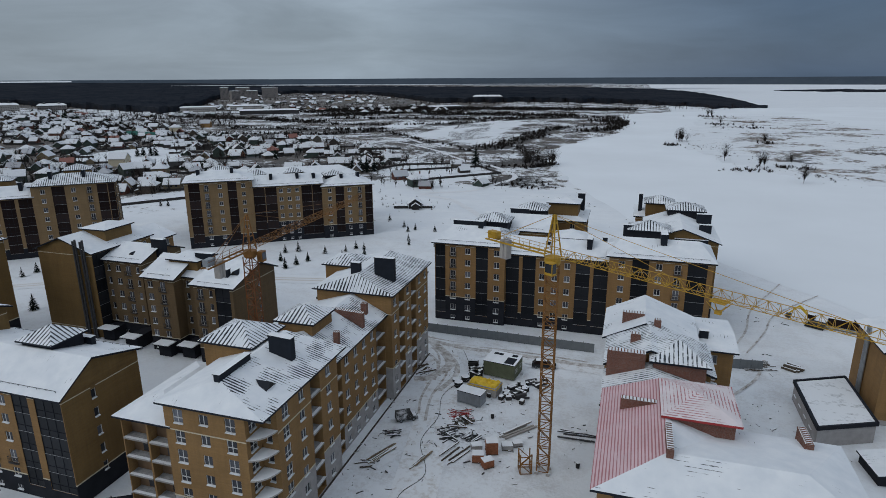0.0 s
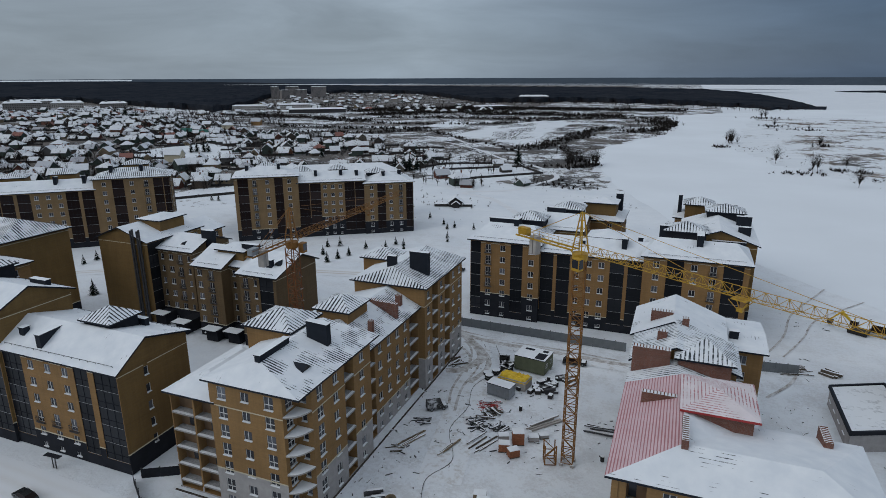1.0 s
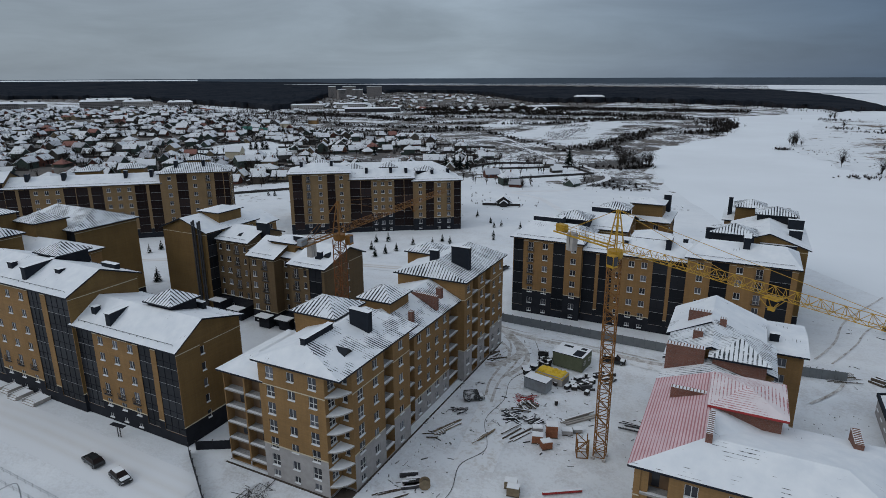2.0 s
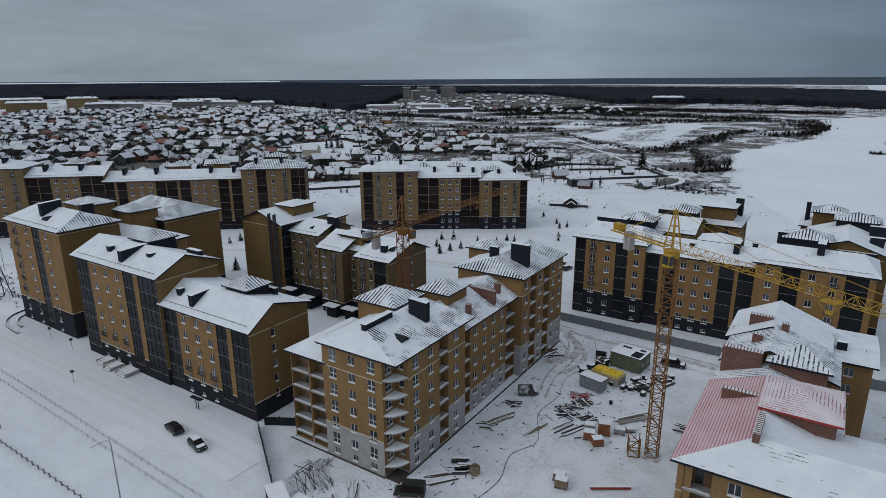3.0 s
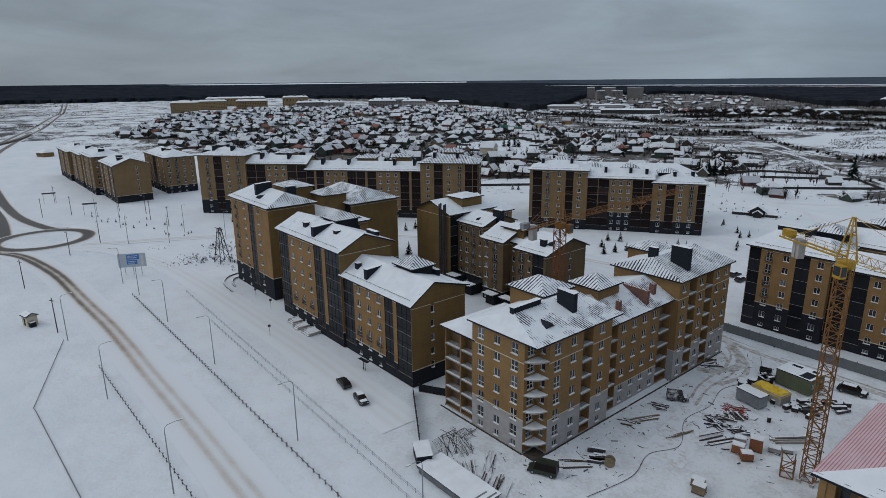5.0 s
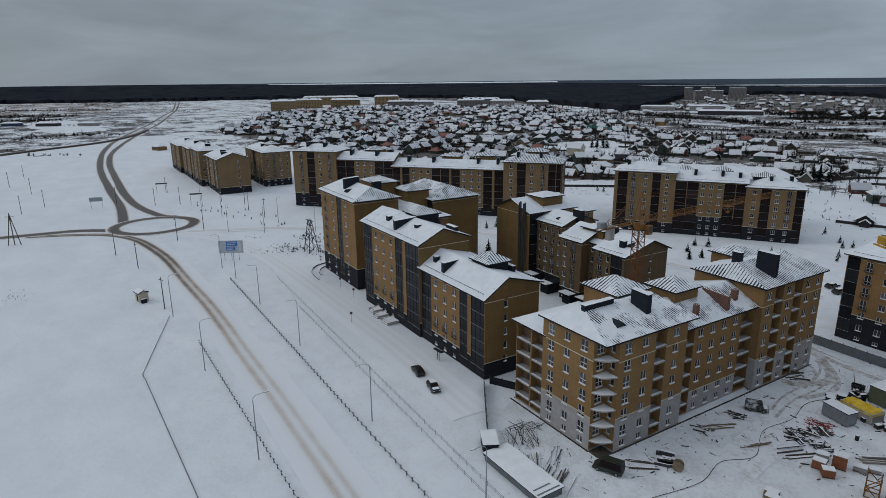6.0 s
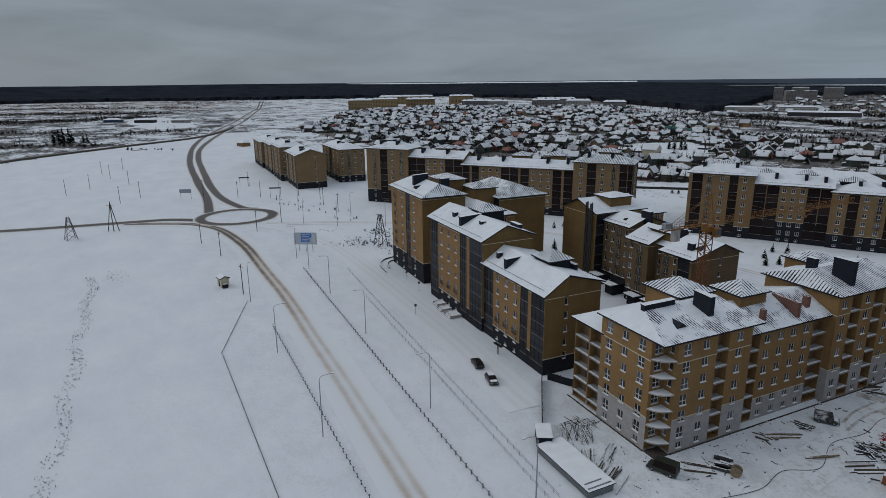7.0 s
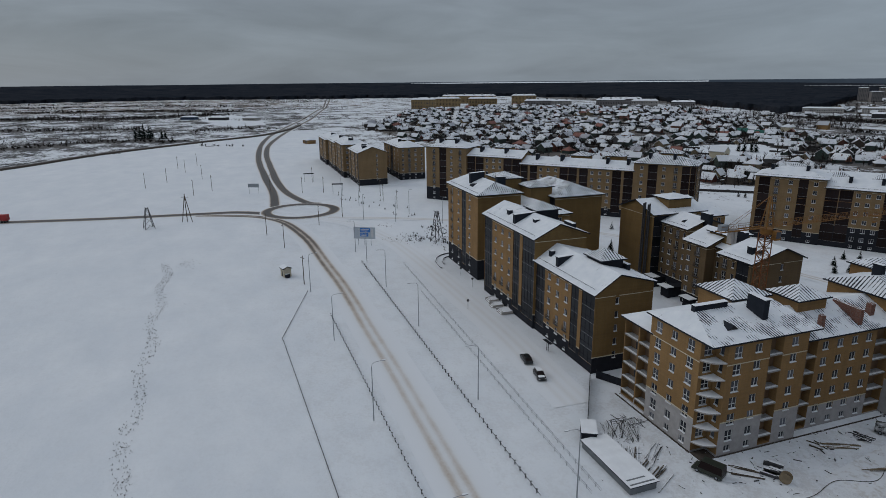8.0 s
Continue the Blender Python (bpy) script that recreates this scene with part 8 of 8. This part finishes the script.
# ---- village ----
def house_meshes(w, d, h, rise, hip):
    a, r = Geo(), Geo()
    for q in (((-w / 2, -d / 2), (w / 2, -d / 2)), ((w / 2, -d / 2), (w / 2, d / 2)), ((w / 2, d / 2), (-w / 2, d / 2)), ((-w / 2, d / 2), (-w / 2, -d / 2))):
        (xa, ya), (xb, yb) = q
        n = len(a.v)
        gable = not hip and xa == xb
        pts = [(xa, ya, 0), (xb, yb, 0), (xb, yb, h)] + ([(xa, 0, h + rise - 0.1)] if gable else []) + [(xa, ya, h)]
        a.face(pts)
    a.v, a.f = merge(a.v, a.f)
    o = 0.5
    X, Y, t = w / 2 + o, d / 2 + o, 0.3
    i = (Y if hip else 0)
    i = min(i, X * 0.9)
    ze = h - o * rise / (d / 2)
    top = [(-X, -Y, ze), (X, -Y, ze), (X, Y, ze), (-X, Y, ze), (-X + i, 0, h + rise), (X - i, 0, h + rise)]
    r.v = top + [(x, y, z - t) for x, y, z in top]
    r.f = [(0, 1, 5, 4), (2, 3, 4, 5), (1, 2, 5), (3, 0, 4), (7, 6, 10, 11), (9, 8, 11, 10), (0, 6, 7, 1), (2, 8, 9, 3), (1, 7, 8, 2), (3, 9, 6, 0)]
    if not hip:
        r.f = [(0, 1, 5, 4), (2, 3, 4, 5), (7, 6, 10, 11), (9, 8, 11, 10), (0, 6, 7, 1), (2, 8, 9, 3), (1, 7, 11, 5), (5, 11, 8, 2), (3, 9, 10, 4), (4, 10, 6, 0)]
    # a lean-to along one long side
    x0, x1, dd = -w * 0.36, w * rng.uniform(-0.05, 0.3), d / 2 + 2.4
    o = len(a.v)
    a.v.extend([(x0, d / 2, 0), (x0, dd, 0), (x1, dd, 0), (x1, d / 2, 0), (x0, d / 2, 2.3), (x0, dd, 1.9), (x1, dd, 1.9), (x1, d / 2, 2.3)])
    a.f.extend([(o + 1, o, o + 4, o + 5), (o + 2, o + 1, o + 5, o + 6), (o + 3, o + 2, o + 6, o + 7)])
    a.i = [0] * len(a.f)
    o = len(r.v)
    r.v.extend([(x0 - 0.3, d / 2 + 0.02, 2.55), (x0 - 0.3, dd + 0.3, 2.0), (x1 + 0.3, dd + 0.3, 2.0), (x1 + 0.3, d / 2 + 0.02, 2.55), (x0 - 0.3, d / 2 + 0.02, 2.3), (x0 - 0.3, dd + 0.3, 1.8), (x1 + 0.3, dd + 0.3, 1.8), (x1 + 0.3, d / 2 + 0.02, 2.3)])
    r.f.extend([(o, o + 1, o + 2, o + 3), (o + 1, o + 5, o + 6, o + 2), (o, o + 4, o + 5, o + 1), (o + 2, o + 6, o + 7, o + 3)])
    r.i = [0] * len(r.f)
    return a, r


def merge(v, f):
    ids, out, faces = {}, [], []
    for face in f:
        q = []
        for k in face:
            key = tuple(round(c, 4) for c in v[k])
            if key not in ids:
                ids[key] = len(out)
                out.append(v[k])
            q.append(ids[key])
        faces.append(tuple(q))
    return out, faces


KINDS = []
for w, d, h, rise, hip in ((10, 8, 3.2, 3.0, False), (12, 9, 5.6, 3.4, False), (9, 7, 2.8, 3.4, False), (11, 10, 5.4, 2.8, True), (8, 6, 2.6, 2.2, False), (14, 7, 3.0, 2.2, False), (9, 9, 3.2, 2.8, True)):
    w, d, h, rise = 0.84 * w, 0.84 * d, 0.9 * h, 0.9 * rise
    a, r = house_meshes(w, d, h, rise, hip)
    KINDS.append((a, r, a.mesh("wall", [M_HOUSE]), r.mesh("roof", [M_VROOF]), w, d, h, rise))
chim_g = Geo()
chim_g.box(-0.35, 0.35, -0.35, 0.35, 0, 1.7)
vw = Geo()
vw.box(-0.55, 0.55, -0.03, 0.03, 0, 1.3)
VWIN = vw.mesh("window", [M_GLASS])
CHIM = chim_g.mesh("chimney", [M_BRICK_RED])
spots = []
cells = {}
for k in range(26000):
    x, y = rng.uniform(-1300, -140), rng.uniform(150, 870)
    if not inside(x, y, VILLAGE) or any(inside(x, y, f) for f in FIELDS) or noise.noise(Vector((x * 0.009, y * 0.009, 4))) < -0.34:
        continue
    gap = 13.5 + 5 * noise.noise(Vector((x * 0.02, y * 0.02, 8)))
    i, j = int(x // 20), int(y // 20)
    if any(math.hypot(x - px, y - py) < gap for di in (-1, 0, 1) for dj in (-1, 0, 1) for px, py in cells.get((i + di, j + dj), ())):
        continue
    cells.setdefault((i, j), []).append((x, y))
    if rng.random() < 0.86:
        spots.append((math.hypot(x, y), x, y))
spots.sort()
extra = [(-304, 305, 1, 70), (-286, 312, 3, 30), (-203, 334, 1, 20), (-215, 352, 0, 60), (-115, 318, 3, 40), (-133, 337, 0, 40), (-103, 373, 4, 40), (-80, 328, 4, 70), (-116, 399, 4, 20), (-108, 312, 4, 10), (-180, 300, 0, 40), (-235, 290, 3, 30), (-262, 275, 0, 35), (-345, 262, 1, 45), (-372, 255, 0, 30)]
far_wall, far_roof = Geo(), Geo()
tones = ("snow-roofed village house with weathered walls", "two-storey village house under snow", "steep-roofed wooden cottage under snow", "hip-roofed village house under snow", "small snowy garden shed", "long low snow-roofed barn", "square hip-roofed cottage under snow")
placed = [(x, y, k, a) for x, y, k, a in extra]
for r, x, y in spots:
    placed.append((x, y, rng.choice((0, 0, 1, 2, 2, 3, 4, 4, 5, 6)), 28 + 26 * noise.noise(Vector((x * 0.004, y * 0.004, 1))) + rng.choice((0, 90)) + rng.uniform(-12, 12)))
for n, (x, y, k, ang) in enumerate(placed):
    a, r, wall_me, roof_me, w, d, h, rise = KINDS[k]
    if n < 260:
        c = thing("village_house" if k not in (4, 5) else "outbuilding", tones[k], "house" if k not in (4, 5) else "outbuilding", (x, y, -0.1), ang, "village houses" if k not in (4, 5) else "village outbuildings")
        put("wall", wall_me, c)
        put("roof", roof_me, c)
        if k not in (4, 5):
            put("chimney", CHIM, c, Matrix.Translation((w * 0.2, d * 0.12, h + rise * 0.6)))
        if n < 45 and k not in (4, 5):
            for sy in (-1, 1):
                for j in range(3):
                    put("window", VWIN, c, Matrix.Translation(((j - 1) * w * 0.3, sy * (d / 2 + 0.02), h * 0.35)))
    else:
        m = pose(x, y, -0.1, 0, 0, ang)
        for src, dst in ((a, far_wall), (r, far_roof)):
            o = len(dst.v)
            dst.v.extend(tuple(m @ Vector(p)) for p in src.v)
            dst.f.extend(tuple(o + q for q in f) for f in src.f)
            dst.i.extend(src.i)
out = random.Random(31)
for q in range(260):                      # houses and sheds of the outskirts, thinning towards the woods
    t, r = out.uniform(-43, -17), 1050 + 1150 * out.random() ** 1.6
    x, y = r * math.sin(radians(t)), r * math.cos(radians(t))
    if r > float(WOOD_NEAR(t)) * 0.94 or noise.noise(Vector((x * 0.006, y * 0.006, 12))) < -0.12:
        continue
    src_a, src_r = KINDS[out.choice((0, 2, 4, 5, 6))][:2]
    m = pose(x, y, -0.1, 0, 0, out.uniform(0, 180)) @ Matrix.Scale(1.25, 4)
    for src, dst in ((src_a, far_wall), (src_r, far_roof)):
        o = len(dst.v)
        dst.v.extend(tuple(m @ Vector(p)) for p in src.v)
        dst.f.extend(tuple(o + i for i in f) for f in src.f)
        dst.i.extend(src.i)
for x, y, k, ang, wm, rm, lab in ((-520, 229, 3, 62, M_BRICK_RED, M_VROOF, "tall dark red brick house under snow"), (-770, 552, 1, 30, M_BRICK_RED, M_VROOF, "red brick house under a snowy roof"), (-569, 484, 1, 25, M_BRICK_RED, M_VROOF, "red brick house under a snowy roof"), (-479, 352, 5, 30, M_ORANGE, M_VROOF, "low orange brick house under snow"), (-495, 362, 3, 30, M_ORANGE, M_VROOF, "orange brick house under snow"), (-499, 512, 0, 40, M_HOUSE, M_TEAL, "cottage with a teal metal roof"), (-470, 506, 2, 40, M_HOUSE, M_TEAL, "cottage with a green metal roof"), (-502, 579, 3, 20, M_BAND, M_VROOF, "pale yellow plastered house under snow"), (-508, 640, 1, 20, M_BRICK, M_VROOF, "ochre house under a snowy roof"), (-344, 338, 1, 20, M_BAND, M_VROOF, "large pale yellow house under snow"), (-291, 398, 0, 10, M_ORANGE, M_VROOF, "small orange house under snow")):
    a, r, wall_me, roof_me, w, d, h, rise = KINDS[k]
    c = thing("village_house", lab, "house", (x, y, -0.05), ang, "coloured village houses")
    put("wall", a.mesh("wall", [wm]), c, Matrix.Scale(1.15, 4))
    put("roof", r.mesh("roof", [rm]), c, Matrix.Scale(1.15, 4))
    put("chimney", CHIM, c, Matrix.Translation((w * 0.2, d * 0.12, h + rise * 0.7)))
stuff("far_house_walls", far_wall, M_HOUSE, "walls of far village houses", "houses")
stuff("far_house_roofs", far_roof, M_VROOF, "snowy roofs of far village houses", "houses")
g = Geo()
for n, (x, y, k, ang) in enumerate(placed):
    for s in range(6 if n < 400 else 4):
        if rng.random() < 0.85:
            twig_tree(g, x + rng.uniform(-14, 14), y + rng.uniform(-14, 14), rng.uniform(4, 9.5), 3.0, 10, 0.03)
    for s in range(3):
        shrub(g, x + rng.uniform(-15, 15), y + rng.uniform(-15, 15), rng.uniform(1, 2.2), 7)
stuff("garden_trees", g, M_TWIG, "bare garden trees among the village houses", "trees")
g = Geo()
for n, (x, y, k, ang) in enumerate(placed[15:]):
    a = radians(28 + 90 * (n % 2))
    L = rng.uniform(9, 17)
    x0, y0 = x + rng.uniform(-10, 10), y + rng.uniform(-10, 10)
    g.beam((x0 - L * math.cos(a), y0 - L * math.sin(a), 0.7), (x0 + L * math.cos(a), y0 + L * math.sin(a), 0.7), 0.1)
    g.box(-L, L, -0.05, 0.05, 0.0, 1.5, 0, None, pose(x0, y0, 0, 0, 0, math.degrees(a)))
for x0, y0, x1, y1 in ((-152, 393, -116, 408), (-144, 366, -99, 398), (-99, 398, -80, 373), (-118, 336, -79, 374), (-423, 405, -410, 447), (-410, 447, -380, 432), (-160, 372, -152, 393), (-330, 268, -262, 252), (-262, 252, -214, 280), (-250, 205, -205, 262)):
    d = Vector((x1 - x0, y1 - y0))
    g.box(0, d.length, -0.06, 0.06, 0, 1.3, 0, None, pose(x0, y0, 0, 0, 0, math.degrees(math.atan2(d.y, d.x))))
stuff("garden_fences", g, M_OLDFENCE, "dark garden fences in the village", "fences")
hut = thing("log_hut", "dark log hut with steep snowy roofs", "hut", (-96, 262, 0), 20)
g = Geo()
g.box(-3, 3, -2.4, 2.4, 0, 1.9)
part("wall", g, M_OLDFENCE, hut)
roof(hut, -3, 3, -2.4, 2.4, 2.0, 2.6, "gy", [M_SNOW, M_DARK], 0.8, M_OLDFENCE)
g = Geo()
g.box(-1.4, 1.8, -5.0, -2.42, 0, 1.5)
part("porch", g, M_OLDFENCE, hut)
roof(hut, -1.4, 1.8, -5.0, -2.9, 1.6, 1.5, "gy", [M_SNOW, M_DARK], 0.5, M_OLDFENCE)
g = Geo()
g.box(-10, -3.2, -1.6, 1.6, 0, 1.2, 0, 1)
g.box(3.2, 8, -2.0, 1.2, 0, 1.1, 0, 1)
part("annex", g, [M_OLDFENCE, M_SNOW], hut)


# ---- far apartment buildings ----
def far_block(x, y, turn, L, W, h, mat, label, rise=3.6, name="apartment_building", category="building"):
    c = thing(name, label, category, (x, y, -0.1), turn, "far apartment buildings" if rise else "far sheds")
    g = Geo()
    n = max(1, round(L / 22))
    for k in range(n):
        xa, xb = -L / 2 + k * L / n, -L / 2 + (k + 1) * L / n
        o = 1.2 * (k % 2)
        g.box(xa, xb, -W / 2 - o, W / 2 + o, 0, h + 0.5 * (k % 2))
    part("wall", g, mat, c)
    g = Geo()
    X, Y, i = L / 2 + 0.8, W / 2 + 2.0, W * 0.4
    z, t = h + 0.5, h + 0.5 + (rise or 2.0)
    e = [(-X, -Y, z), (X, -Y, z), (X, Y, z), (-X, Y, z), (-X + i, 0, t), (X - i, 0, t)]
    for f in ((0, 1, 5, 4), (2, 3, 4, 5), (1, 2, 5), (3, 0, 4), (3, 2, 1, 0)):
        g.face([e[q] for q in f])
    part("roof", welded(g), M_SNOW, c)
    if rise:
        for k in range(n):
            g = Geo()
            px = -L / 2 + (k + 0.5) * L / n
            g.box(px - 2.2, px + 2.2, -1.5, 2.2, h + 0.6, t + 1.4, 0, 1)
            part("stair_head", g, [M_DSTEEL, M_SNOW], c)
    g = Geo()
    for s in (-1, 1):
        for k in range(int(L / 3.4)):
            for f in range(int(h / 3.0)):
                px = -L / 2 + 1.8 + 3.4 * k
                o = 1.2 * (int((px + L / 2) / (L / n)) % 2)
                g.box(px - 0.75, px + 0.75, s * (W / 2 + o + 0.03) - 0.04, s * (W / 2 + o + 0.03) + 0.04, 1.2 + 3 * f, 2.6 + 3 * f)
    tagged(part("window", g, M_GLASS, c), kind="stuff")


OCHRE, GREY = "far ochre apartment building with a snowy roof", "far grey panel apartment building under snow"
for x, y, a, L, W, h, mat, lab in ((-1269, 388, 73, 52, 14, 19, M_OCHRE_FAR, OCHRE), (-1341, 470, 71, 58, 14, 18, M_OCHRE_FAR, OCHRE), (-1501, 585, 69, 140, 14, 19, M_OCHRE_FAR, OCHRE), (-1257, 523, 67, 64, 14, 19, M_OCHRE_FAR, OCHRE), (-1366, 678, 64, 60, 14, 21, M_OCHRE_FAR, OCHRE), (-1226, 644, 62, 60, 13, 13, M_PANEL, GREY), (-1202, 690, 61, 44, 13, 12, M_CONC, GREY), (-1121, 763, 56, 60, 13, 15, M_PANEL, GREY), (-1070, 812, 54, 52, 13, 14, M_CONC, GREY), (-1180, 830, 52, 90, 13, 15, M_PANEL, GREY), (-1010, 860, 50, 46, 13, 12, M_PANEL, GREY), (-1095, 1470, 37, 22, 14, 32, M_PANEL, GREY), (-1040, 1440, 60, 24, 14, 24, M_PANEL, GREY), (-1010, 1475, 36, 30, 14, 24, M_PANEL, GREY), (-1120, 1590, 34, 40, 14, 30, M_PANEL, GREY), (-1060, 1640, 34, 46, 14, 30, M_PANEL, GREY), (-350, 1480, 20, 70, 16, 12, M_PANEL, GREY)):
    far_block(x, y, a, L, W, h, mat, lab, 1.0 if h > 21.5 else 3.6)
for x, y, a, L, W, h, mat, lab in ((-754, 933, 39, 60, 18, 8, M_CONC, "long low warehouse under snow"), (-690, 985, 39, 56, 16, 9, M_CONC, "long low warehouse under snow"), (-591, 909, 34, 96, 18, 6, M_OLDFENCE, "long low warehouse under snow"), (-345, 1120, 50, 60, 14, 5, M_OLDFENCE, "low dark shed under snow"), (-1083, -76, 62, 24, 12, 4, M_BLUEROOF, "low blue shed on the far plain"), (-1045, -30, 62, 30, 12, 4, M_OLDFENCE, "low dark shed on the far plain"), (-1010, 20, 50, 26, 12, 4, M_CONC, "low shed on the far plain"), (-590, 60, 20, 12, 8, 3.2, M_BRICK, "small ochre kiosk building beside the road")):
    far_block(x, y, a, L, W, h, mat, lab, 0.0, "warehouse", "warehouse")
